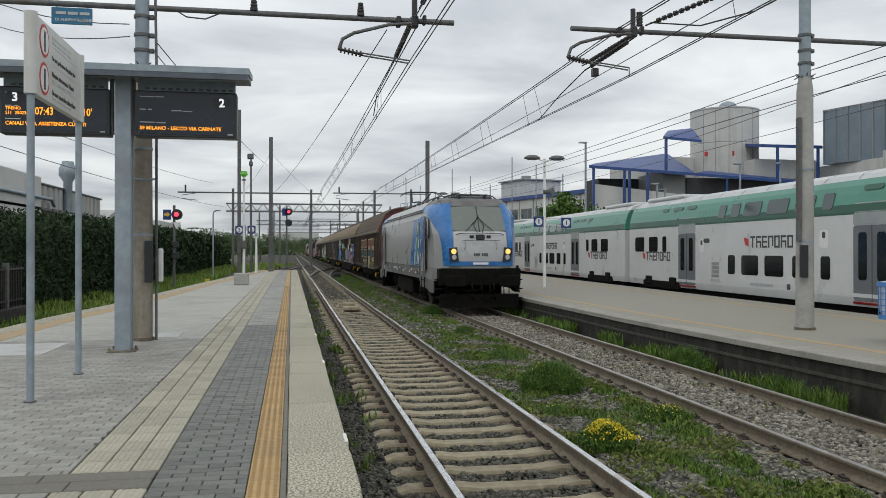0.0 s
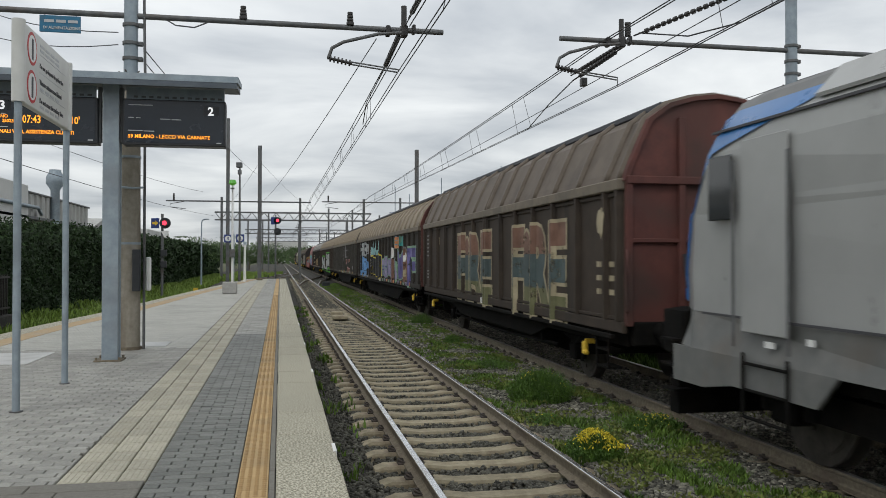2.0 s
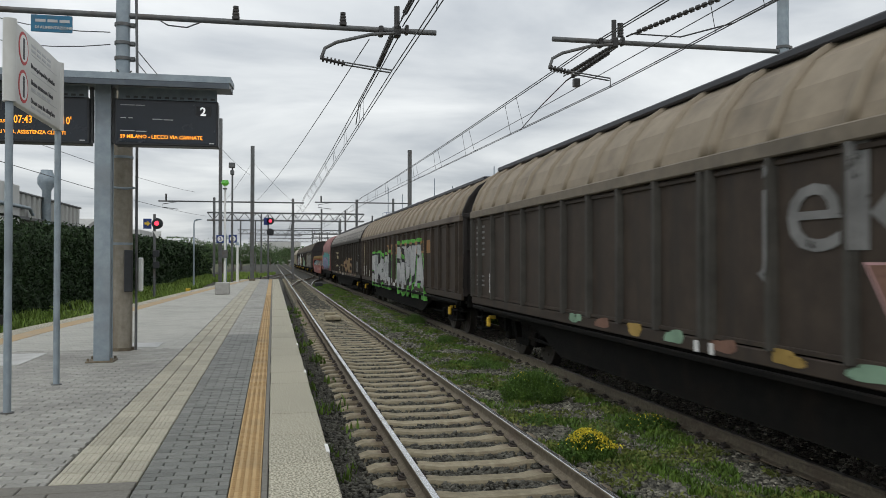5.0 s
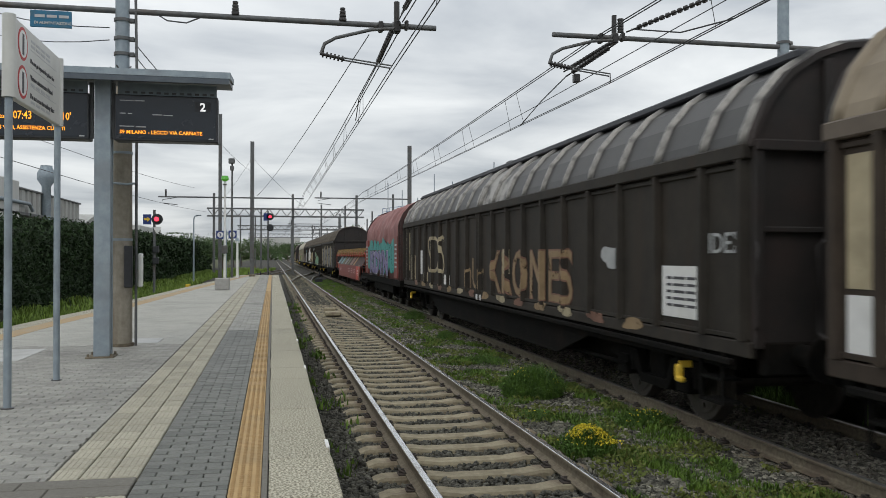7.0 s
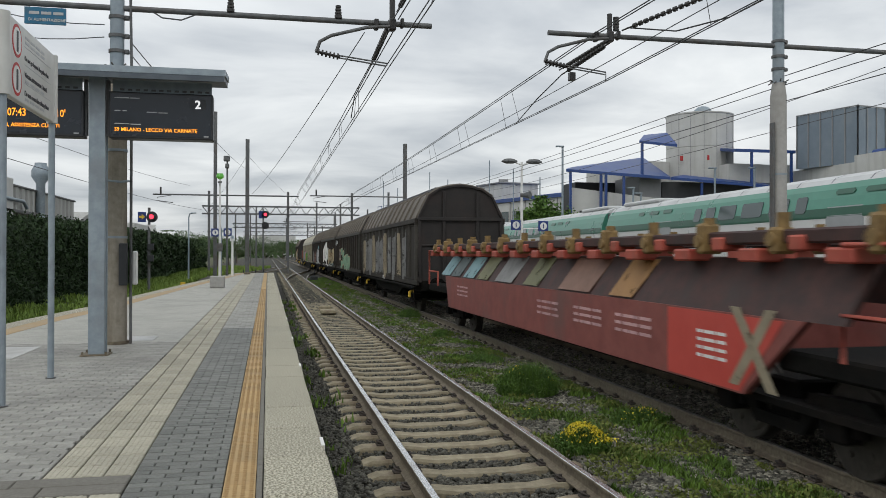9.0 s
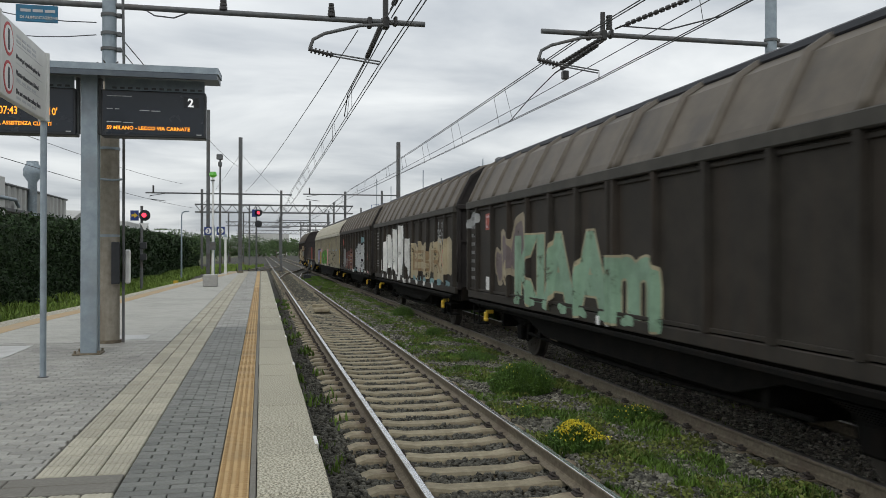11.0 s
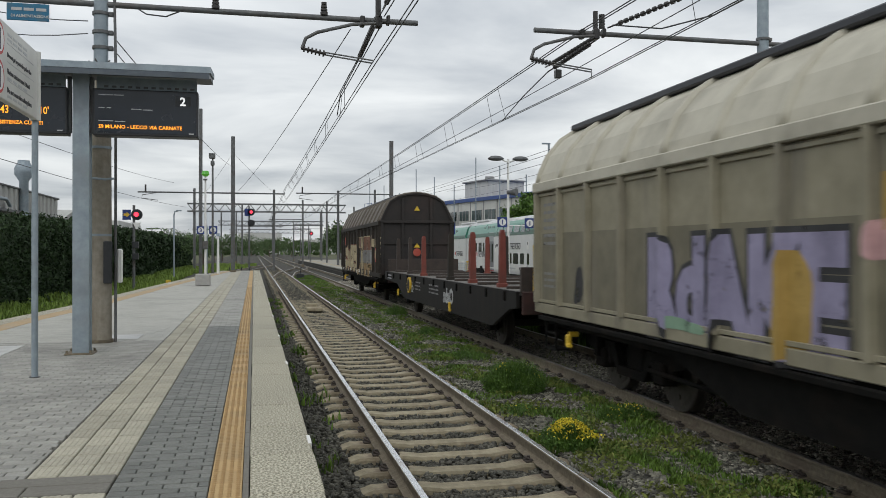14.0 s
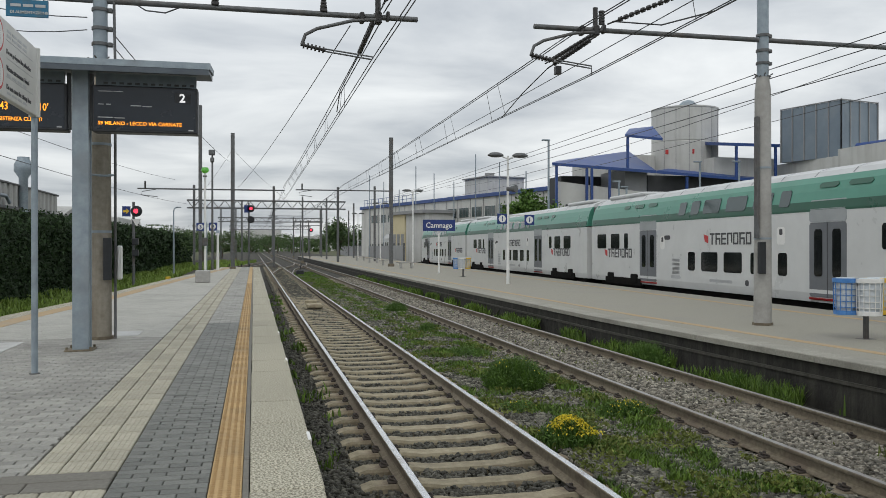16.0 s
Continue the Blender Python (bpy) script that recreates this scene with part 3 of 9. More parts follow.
dk, dk_pieces, worn = MB(), [], MB()
pavers(4.3, 17.0, lambda y: -0.868, lambda y: -0.273, dk_pieces, dk)
# from 17 m on the dark strip continues in a lighter grey
pavers(17.005, 63.9, lambda y: -0.868, lambda y: -0.273, None, worn)
pm = MB(); pm.box(-0.102, 0.102, -0.0495, 0.0495, -0.05, 0.0, 0.005)
pme = pm.mesh("paver"); pme.materials.append(M["paver_dark_o"])
pavers(-2.0, 4.25, lambda y: -0.868, lambda y: -0.273, None, dk)
part("worn_pavers", worn, "paver_lighter", platform, "lighter grey concrete pavers")["kind"] = "stuff"
part("dark_pavers", dk, "paver_dark", platform, "dark grey concrete pavers")["kind"] = "stuff"
gr = MB()
pale = MB()
pavers(4.3, 14.5, lambda y: left_edge(y) + 0.85, lambda y: -1.445, None, gr, skip=lambda x, y: 5.36 < y < 5.87)
pavers(14.5, 63.9, lambda y: left_edge(y) + 0.85, lambda y: -1.445, None, pale)
part("pale_pavers", pale, "paver_pale", platform, "pale smooth concrete pavers")["kind"] = "stuff"
pavers(-2.0, 4.25, lambda y: left_edge(y) + 0.85, lambda y: -0.875, None, gr)
part("grey_pavers", gr, "paver", platform, "light grey concrete pavers")["kind"] = "stuff"
for x, y, z in dk_pieces:
    part("paver", pme, "paver_dark_o", platform).location = (x, y, z)
for x0, x1, y0, y1 in ((-2.42, -1.88, 14.75, 15.55), (-4.7, -3.45, 12.6, 14.1)):
    cov = MB()
    cov.box(x0, x1, y0, y1, -0.02, 0.008, 0.004)
    solid("access_cover", cov, "cover", "pale rectangular metal access cover in the paving", "cover", "covers in the paving")
mk = MB()
for y in (6.5, 11.1, 14.7, 19.2, 24, 29, 35):
    mk.box(EDGE - 0.02, EDGE + 0.008, y, y + 0.28, -0.095, 0.004, 0.003)
part("edge_mark", mk, "white", platform, "white painted marks on the edge")

# ---- second platform ----
platform2 = thing("platform_two", "older platform with faded orange line", "platform", "", "structure")
E2 = [(7.60, -10, 0.0), (7.60, 8, 0.0), (7.60, 13, -0.06), (7.58, 18, -0.10), (7.56, 30, -0.11), (7.56, 150, -0.11)]
far2 = lambda y: 13.4 + 0.037 * y


def band2(name, fa, fb, dz, h, material, label):
    mb = MB()
    mb.loft([[(fa(x, y), y, z + dz - h), (fb(x, y), y, z + dz - h), (fb(x, y), y, z + dz), (fa(x, y), y, z + dz)] for x, y, z in E2])
    return part(name, mb, material, platform2, label)


band2("deck", lambda x, y: x + 0.02, lambda x, y: far2(y), 0, 0.9, "asphalt2", "pale worn asphalt")
band2("orange_line", lambda x, y: x + 0.92, lambda x, y: x + 1.12, 0.004, 0.02, "orange2", "faded orange safety line")
band2("orange_line", lambda x, y: far2(y) - 1.3, lambda x, y: far2(y) - 1.1, 0.004, 0.02, "orange2", "faded orange safety line")
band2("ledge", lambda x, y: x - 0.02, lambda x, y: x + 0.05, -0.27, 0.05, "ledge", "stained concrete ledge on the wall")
band2("side_wall", lambda x, y: x - 0.0, lambda x, y: x + 0.05, -0.05, 0.85, "wall_dark", "near-black old platform wall")
for k in range(0, 60):
    y = -1 + k * 1.6
    za = np.interp(y, [e[1] for e in E2], [e[2] for e in E2])
    zb = np.interp(y + 1.59, [e[1] for e in E2], [e[2] for e in E2])
    c = MB()
    c.loft([[(7.54, y, za - 0.09), (8.0, y, za - 0.09), (8.0, y, za + 0.006), (7.55, y, za + 0.006), (7.54, y, za - 0.005)], [(7.54, y + 1.59, zb - 0.09), (8.0, y + 1.59, zb - 0.09), (8.0, y + 1.59, zb + 0.006), (7.55, y + 1.59, zb + 0.006), (7.54, y + 1.59, zb - 0.005)]])
    part("edge_slab", c, "coping2", platform2)


# ---- station furniture ----
FACE_CAM = Matrix(((1, 0, 0, 0), (0, 0, -1, 0), (0, 1, 0, 0), (0, 0, 0, 1)))   # lettering that faces back along the track


def at_cam(x, y, z):
    return Matrix.Translation((x, y, z)) @ FACE_CAM


def display_unit():
    y = 12.88
    root = thing("departure_display", "grey steel stand with two dark departure boards", "information display")
    po = MB()
    po.box(-2.505, -2.285, y - 0.12, y - 0.10, 0.02, 4.0, 0.004)
    po.box(-2.505, -2.285, y + 0.10, y + 0.12, 0.02, 4.0, 0.004)
    po.box(-2.493, -2.30, y - 0.10, y + 0.10, 0.02, 4.0)
    part("post", po, "galv", root, "galvanised square steel post")
    bp = MB(); bp.box(-2.60, -2.225, y - 0.2, y + 0.2, 0.0, 0.022, 0.004)
    for sx in (-2.57, -2.255):
        for sy in (-0.16, 0.16):
            bp.cyl((sx, y + sy, 0.02), (sx, y + sy, 0.06), 0.018, 6)
    part("base_plate", bp, "rail_rust", root, "rusty bolted base plate")
    ro = MB()
    ro.prismx([(y - 0.52, 3.985), (y - 0.52, 4.075), (y + 0.62, 4.20), (y + 0.62, 4.12)], -4.28, -0.60)
    part("roof", ro, "galv", root, "thin galvanised canopy roof")
    fa = MB(); fa.prismx([(y - 0.515, 3.905), (y - 0.515, 3.984), (y + 0.6, 4.115), (y + 0.6, 4.03), (y - 0.2, 3.975)], -4.26, -0.62)
    part("soffit", fa, "soffit", root, "blue-grey canopy underside")
    pn = MB(); pn.box(-2.20, -0.82, y - 0.03, y + 0.03, 3.76, 3.97); pn.box(-4.02, -2.62, y - 0.03, y + 0.03, 3.76, 3.97)
    part("top_panel", pn, "galv", root)
    for k in range(12):
        for x0 in (-2.10, -3.92):
            hl = MB(); hl.box(x0 + k * 0.108, x0 + k * 0.108 + 0.06, y - 0.034, y - 0.028, 3.815, 3.845)
            part("vent_slot", hl, "galv_dark", root)
    br = MB(); br.box(-2.285, -2.24, y - 0.05, y + 0.05, 3.15, 3.95); br.box(-2.585, -2.54, y - 0.05, y + 0.05, 3.15, 3.95)
    part("bracket", br, "galv_dark", root)
    for x0, x1, n in ((-2.236, -0.794, 2), (-4.04, -2.57, 3)):
        hs = MB(); hs.box(x0, x1, y - 0.14, y + 0.14, 3.115, 3.78, 0.012)
        b = part("display_housing", hs, "black", root, "black display housing")
        sc = MB(); sc.box(x0 + 0.03, x1 - 0.03, y - 0.146, y - 0.139, 3.15, 3.75)
        part("screen", sc, "screen", b)
        dx = x1 - 0.32 if n == 2 else x0 + 0.10
        pl = MB(); pl.box(dx, dx + 0.22, y - 0.149, y - 0.145, 3.56, 3.70)
        part("number_field", pl, "black", b)
        text_part("platform_number", str(n), 0.17, at_cam(dx + 0.065, y - 0.151, 3.57), "led_white", b, 0.004)
        for q in ((0.08, 3.685, 0.2), (0.29, 3.685, 0.13), (0.08, 3.50, 0.08), (0.19, 3.50, 0.06), (0.52, 3.49, 0.14), (0.68, 3.485, 0.13), (0.08, 3.315, 0.2), (0.3, 3.31, 0.14)):
            if n == 2 or q[0] < 0.3:
                lb = MB(); lb.box(x0 + q[0], x0 + q[0] + q[2], y - 0.149, y - 0.1455, q[1], q[1] + 0.012)
                part("caption_bar", lb, "label_grey", b)
        lb = MB(); lb.box(x1 - 0.13, x1 - 0.06, y - 0.149, y - 0.1455, 3.155, 3.172)
        part("maker_mark", lb, "label_grey", b)
        if n == 2:
            text_part("led_text", "S9 MILANO - LECCO VIA CARNATE", 0.074, at_cam(x0 + 0.08, y - 0.150, 3.215), "led", b, 0.0006, squeeze=0.98)
        else:
            text_part("led_text", "07:43", 0.155, at_cam(x0 + 0.47, y - 0.150, 3.385), "led", b, 0.0008, squeeze=0.72)
            text_part("led_text", "10'", 0.15, at_cam(x0 + 1.10, y - 0.150, 3.385), "led", b, 0.0008, squeeze=0.75)
            text_part("led_text", "TRENO", 0.062, at_cam(x0 + 0.08, y - 0.150, 3.45), "led", b, 0.0004)
            text_part("led_text", "S11  25023", 0.062, at_cam(x0 + 0.08, y - 0.150, 3.385), "led", b, 0.0004)
            text_part("led_text", "CANALI WEB, ASSISTENZA CLIENTI", 0.074, at_cam(x0 + 0.08, y - 0.150, 3.235), "led", b, 0.0006, squeeze=0.92)


display_unit()


def warning_sign():
    root = thing("warning_sign", "white two-post sign warning not to cross the rails", "sign")
    x = -2.48
    for y in (8.71, 10.57):
        po = MB(); po.cyl((x, y, 0), (x, y, 3.0), 0.036, 14)
        part("post", po, "galv", root, "round galvanised post")
        cp = MB(); cp.cyl((x, y, 2.98), (x, y, 3.775), 0.062, 14)
        part("post_sleeve", cp, "sign_face", root)
        ft = MB(); ft.cyl((x, y, 0), (x, y, 0.012), 0.06, 14)
        part("foot", ft, "galv_dark", root)
    pn = MB(); pn.box(x - 0.035, x + 0.035, 8.71, 10.57, 2.985, 3.77, 0.008)
    panel = part("panel", pn, "sign_face", root, "off-white panel with printed bans")
    S = lambda y, z: Matrix(((0, 0, 1, x + 0.037), (1, 0, 0, y), (0, 1, 0, z), (0, 0, 0, 1)))
    for zc in (3.57, 3.19):
        rg = MB(); rg.cyl((x + 0.034, 9.03, zc), (x + 0.0385, 9.03, zc), 0.165, 28)
        rr = part("ban_ring", rg, "red", panel, "red ban ring")
        rg = MB(); rg.cyl((x + 0.038, 9.03, zc), (x + 0.0405, 9.03, zc), 0.135, 28)
        part("ring_face", rg, "white", rr)
        rg = MB(); rg.box(x + 0.040, x + 0.0425, 9.0, 9.06, zc - 0.11, zc + 0.10, 0.001)
        part("symbol_bar", rg, "print_dark", rr)
    ln = MB()
    for z in (3.575, 3.39, 3.20):
        ln.box(x + 0.035, x + 0.0375, 9.3, 10.35, z, z + 0.004)
    part("rule_line", ln, "label_grey", panel)
    for s, z, sz, c in (("Do not go beyond the yellow line", 3.44, 0.066, "print_dark"), ("Vietato attraversare i binari", 3.27, 0.075, "print_dark"), ("Do not cross the railway lines", 3.08, 0.075, "print_dark")):
        text_part("sign_text", s, sz, S(9.30, z), c, panel, 0.001, squeeze=1.05)
    for z in (3.66, 3.61, 3.215, 3.03):
        for k in range(4):
            bb = MB(); bb.box(x + 0.035, x + 0.0375, 9.32 + k * 0.2, 9.32 + k * 0.2 + 0.15, z, z + 0.025)
            part("text_bar", bb, "label_grey", panel)


warning_sign()


def concrete_mast(name, x, y, z0, r, ztop, zneck, material, label):
    root = thing(name, label, "catenary mast")
    n = 20
    ring = lambda z, rr: [(x + rr * math.cos(2 * math.pi * k / n), y + rr * math.sin(2 * math.pi * k / n), z) for k in range(n)]
    b = MB(); b.loft([ring(z0, r * 1.04), ring(z0 + 2, r), ring(zneck - 0.25, r * 0.93), ring(zneck, r * 0.72)], smooth=True)
    part("shaft", b, material, root, "stained concrete shaft")
    t = MB(); t.loft([ring(zneck - 0.1, r * 0.68), ring(ztop, r * 0.66)], smooth=True)
    part("upper_tube", t, "galv", root, "grey steel upper tube")
    for z in (z0 + 1.7, z0 + 3.1):
        bd = MB(); bd.cyl((x, y, z), (x, y, z + 0.04), r * 1.03, 20)
        part("clamp_band", bd, "galv", root)
    for z in (zneck + 0.25, zneck + 0.5, zneck + 0.8):
        bd = MB(); bd.cyl((x, y, z), (x, y, z + 0.05), r * 0.8, 18); bd.box(x + r * 0.7, x + r * 1.15, y - 0.04, y + 0.04, z - 0.01, z + 0.06, 0.01)
        part("clamp_band", bd, "galv_dark", root)
    for k in range(10):
        a = 2 * math.pi * k / 10
        sp = MB()
        sp.cyl((x + r * 0.7 * math.cos(a), y + r * 0.7 * math.sin(a), zneck + 0.02), (x + r * 1.15 * math.cos(a), y + r * 1.15 * math.sin(a), zneck - 0.02 + 0.08 * (k % 2)), 0.012, 5)
        part("spike", sp, "galv_dark", root)
    ft = MB(); ft.cyl((x, y, z0), (x, y, z0 + 0.05), r * 1.2, 18)
    part("footing", ft, "rail_rust", root)
    return root


mL = concrete_mast("catenary_mast", -2.40, 14.4, 0.0, 0.165, 7.6, 4.45, "concrete_pole", "brown-stained concrete mast carrying a steel crossbeam")
bx = MB(); bx.box(-2.325, -2.20, 14.16, 14.25, 0.95, 1.62, 0.01)
b = part("notice_box", bx, "black", mL, "narrow black notice box")
bx = MB(); bx.tube([(-2.17, 14.36, 0.0), (-2.17, 14.36, 4.4), (-2.22, 14.4, 7.0)], 0.022, 8)
part("cable_duct", bx, "galv_dark", mL)
bx = MB(); bx.box(-2.15, -2.07, 14.36, 14.46, 0.95, 1.5, 0.02)
part("meter_box", bx, "white", mL, "pale cable box")
hk = MB(); hk.tube([(-2.50, 14.23, 2.62), (-2.3, 14.18, 2.60), (-2.18, 14.24, 2.62)], 0.02, 6)
part("strap", hk, "galv", mL)
mR = concrete_mast("catenary_mast", 9.88, 14.95, -0.075, 0.165, 7.8, 4.85, "concrete_pale", "pale concrete mast on the far platform")
bx = MB(); bx.box(9.66, 9.72, 14.80, 14.92, 1.65, 4.05, 0.01)
part("lamp_strip", bx, "galv_dark", mR, "tall dark vertical panel")
bx = MB(); bx.box(9.66, 9.80, 14.70, 14.80, 0.95, 1.58, 0.012)
part("notice_box", bx, "black", mR, "black notice box")


def crossbeam(x0, x1, y, z, tip_x, tip_z, label):
    """A tubular beam with its bent steady arm and insulators."""
    root = thing("catenary_beam", label, "catenary support")
    b = MB(); b.cyl((x0, y, z), (x1, y, z), 0.047, 12)
    part("beam", b, "galv_dark", root)
    ar = MB()
    ar.tube([(tip_x + 0.05, y - 0.06, z - 0.06), (tip_x - 0.35, y - 0.06, z - 0.10), (tip_x - 0.95, y - 0.06, z - 0.27), (tip_x - 1.14, y - 0.06, z - 0.38), (tip_x - 1.20, y - 0.06, z - 0.55)], 0.03, 8)
    part("bent_arm", ar, "galv_dark", root)
    ins = MB()
    for k in range(6):
        q = (tip_x - 1.18 + k * 0.065, y - 0.06, z - 0.56 - k * 0.012)
        ins.cyl(q, (q[0] + 0.028, q[1], q[2] - 0.004), 0.055, 10)
    ins.cyl((tip_x - 1.22, y - 0.06, z - 0.55), (tip_x - 0.8, y - 0.06, z - 0.63), 0.025, 8)
    part("insulator", ins, "insul", root, "ribbed dark insulator")
    t = MB()
    t.tube([(tip_x - 0.85, y - 0.06, z - 0.60), (tip_x + 0.0, y - 0.06, z - 0.70), (tip_x + 0.0, y - 0.06, tip_z)], 0.014, 6)
    t.tube([(tip_x - 0.85, y - 0.06, z - 0.64), (tip_x - 0.02, y - 0.06, z - 0.745)], 0.014, 6)
    part("steady_arm", t, "galv_dark", root)
    cl = MB()
    cl.box(tip_x + 0.04, tip_x + 0.16, y - 0.09, y + 0.07, z - 0.12, z + 0.08, 0.02)
    cl.box(tip_x - 0.22, tip_x - 0.14, y - 0.08, y + 0.06, z - 0.12, z + 0.06, 0.015)
    cl.box(tip_x + 0.24, tip_x + 0.30, y - 0.07, y + 0.07, z - 0.06, z + 0.10, 0.015)
    cl.cyl((tip_x + 0.1, y, z), (tip_x + 0.1, y, z + 0.42), 0.05, 8)
    part("clamp", cl, "insul", root)
    return root


def strain_string(root, p, q):
    s = MB()
    p, q = Vector(p), Vector(q)
    n = 14
    s.cyl(p, q, 0.016, 6)
    for k in range(n):
        a = p.lerp(q, 0.12 + 0.76 * k / n)
        b_ = p.lerp(q, 0.12 + 0.76 * (k + 0.45) / n)
        s.cyl(a, b_, 0.047, 8)
    part("insulator_string", s, "insul", root, "string of dark disc insulators")


b1 = crossbeam(-9.5, 2.78, 14.4, 5.43, 1.99, 4.70, "long steel crossbeam with steady arm over the track")
strain_string(b1, (2.12, 14.5, 5.62), (2.10, 17.6, 5.42))
strain_string(b1, (2.16, 14.3, 5.62), (2.22, 11.6, 5.72))
strain_string(b1, (2.06, 14.5, 5.45), (2.0, 16.6, 5.22))
for xx in (-0.62, 1.16):
    ii = MB()
    for k in range(4):
        ii.cyl((xx, 14.4, 5.49 + k * 0.055), (xx, 14.4, 5.525 + k * 0.055), 0.065 - 0.006 * k, 10)
    ii.box(xx - 0.06, xx + 0.06, 14.33, 14.47, 5.46, 5.50, 0.01)
    part("post_insulator", ii, "insul", b1)
b2 = crossbeam(5.10, 15.5, 14.95, 5.59, 6.22, 4.73, "steel crossbeam reaching over the through track")
strain_string(b2, (6.50, 15.0, 5.64), (6.12, 17.2, 5.42))
strain_string(b2, (6.55, 14.9, 5.70), (7.5, 12.6, 5.90))
strain_string(b2, (6.35, 15.0, 5.48), (5.85, 16.3, 5.12))
ii = MB()
for k in range(5):
    ii.cyl((6.45, 14.95, 5.70 + k * 0.055), (6.45, 14.95, 5.735 + k * 0.055), 0.06, 10)
part("post_insulator", ii, "insul", b2)
tb = MB(); tb.box(5.66, 5.78, 15.3, 15.42, 4.80, 4.96, 0.01)
part("counterweight", tb, "insul", b2)

nt = thing("hanging_notice", "small blue notice hanging from the crossbeam", "sign")
pn = MB(); pn.box(-3.79, -3.17, 14.38, 14.41, 5.10, 5.37, 0.006)
pb = part("board", pn, "teal_sign", nt)
for xx in (-3.72, -3.24):
    hg = MB(); hg.cyl((xx, 14.4, 5.36), (xx, 14.4, 5.46), 0.01, 6)
    part("hanger", hg, "galv_dark", nt)
text_part("notice_text", "DI ALIMENTAZIONE", 0.062, at_cam(-3.73, 14.376, 5.15), "sign_face", pb, 0.0006)
for k in range(3):
    q = MB(); q.box(-3.72 + k * 0.18, -3.72 + k * 0.18 + 0.15, 14.374, 14.378, 5.255, 5.30)
    part("text_bar", q, "label_grey", pb)


# ---- overhead wires ----
def sagging(p, q, sag, n=14):
    p, q = Vector(p), Vector(q)
    return [p.lerp(q, k / n) - Vector((0, 0, sag * 4 * (k / n) * (1 - k / n))) for k in range(n + 1)]


def catenary(label, segs, droppers=True):
    root = thing("overhead_line", label, "overhead wire")
    for (c0, c1, m0, m1, sag) in segs:
        w = MB()
        for dx in (-0.03, 0.03):
            w.tube([Vector(c0) + Vector((dx, 0, 0)), Vector(c1) + Vector((dx, 0, 0))], 0.009, 5)
        part("contact_wire", w, "wire", root)
        path = sagging(m0, m1, sag)
        w = MB(); w.tube(path, 0.011, 5)
        w.tube([v + Vector((0.09, 0, 0.01)) for v in path], 0.011, 5)
        part("messenger_wire", w, "wire", root)
        n = 9
        for k in range(1, n):
            t = k / n
            i = t * 14
            a = path[int(i)].lerp(path[min(int(i) + 1, 14)], i - int(i))
            b_ = Vector(c0).lerp(Vector(c1), t)
            d = MB(); d.tube([a, b_ + Vector((0.02, 0.05, 0))], 0.006, 4)
            part("dropper", d, "wire", root)
            d = MB(); d.tube([a + Vector((0.08, 1.3, 0)), b_ + Vector((0.03, 1.3, 0))], 0.006, 4)
            part("dropper", d, "wire", root)
    return root


catenary("overhead wires above the platform track", [((1.97, 14.4, 4.63), (2.46, 59.5, 5.40), (2.02, 14.4, 5.30), (2.11, 59.5, 5.85), 0.12), ((1.97, 14.4, 4.63), (2.25, -32, 4.7), (2.1, 14.4, 5.50), (2.2, -32, 5.9), 0.4), ((2.46, 59.5, 5.40), (2.1, 105, 5.3), (2.11, 59.5, 5.85), (2.1, 105, 6.0), 0.3), ((2.1, 105, 5.3), (2.1, 160, 5.1), (2.1, 105, 6.0), (2.1, 160, 6.0), 0.5)])
catenary("overhead wires above the through track", [((6.21, 14.95, 4.73), (6.87, 66.5, 5.75), (5.97, 14.95, 5.60), (6.87, 66.5, 6.40), 0.10), ((6.21, 14.95, 4.73), (6.0, -32, 4.8), (5.97, 14.95, 5.60), (6.2, -32, 6.0), 0.4), ((6.87, 66.5, 5.75), (6.0, 115, 5.4), (6.87, 66.5, 6.40), (6.0, 115, 6.1), 0.3)])
fw = thing("feeder_wires", "three feeder wires strung along the far masts", "overhead wire")
for x, z0, z1 in ((9.97, 4.99, 5.75), (9.97, 4.81, 5.62), (9.97, 4.49, 5.48)):
    w = MB(); w.tube(sagging((x, 14.95, z0), (11.3, 68.6, z1), 0.12), 0.009, 5); w.tube(sagging((x, 14.95, z0), (9.6, -32, z0 + 0.5), 0.3), 0.009, 5)
    part("wire", w, "wire", fw)
w = MB(); w.tube(sagging((14.0, 14.95, 5.0), (15.6, 68, 5.6), 0.2), 0.009, 5); w.tube(sagging((14.0, 14.95, 5.0), (13, -30, 5.2), 0.2), 0.009, 5); w.tube(sagging((14.0, 14.95, 5.9), (15.6, 68, 6.4), 0.6), 0.01, 5)
part("wire", w, "wire", fw)
lw = thing("feeder_wires", "slack wires running to the farther masts", "overhead wire")
for p, q in (((-2.60, 14.4, 5.15), (-7.5, 20, 7.4)), ((-2.60, 14.4, 4.95), (-7.8, 22, 7.2)), ((-2.2, 14.4, 4.9), (-1.4, 59.5, 7.2)), ((-2.2, 14.4, 4.7), (-3.4, 56.7, 8.6)), ((1.61, 14.4, 5.26), (-1.09, 59.5, 5.55)), ((6.74, 2.0, 5.36), (6.72, 80, 6.17)), ((-7.1, 14, 4.6), (-5.21, 59.5, 6.05)), ((-6.6, 8, 3.7), (-4.44, 59.5, 4.42)), ((-1.4, 59.5, 8.2), (4.0, 92, 6.2)), ((-1.4, 59.5, 8.2), (-5.5, 80, 5.5))):
    w = MB(); w.tube(sagging(p, q, 0.25, 8), 0.009, 5)
    part("wire", w, "wire", lw)
jl = MB(); jl.tube([(-1.9, 14.4, 5.43), (-1.7, 14.35, 5.30), (-1.4, 14.35, 5.28), (-1.1, 14.4, 5.43)], 0.012, 6)
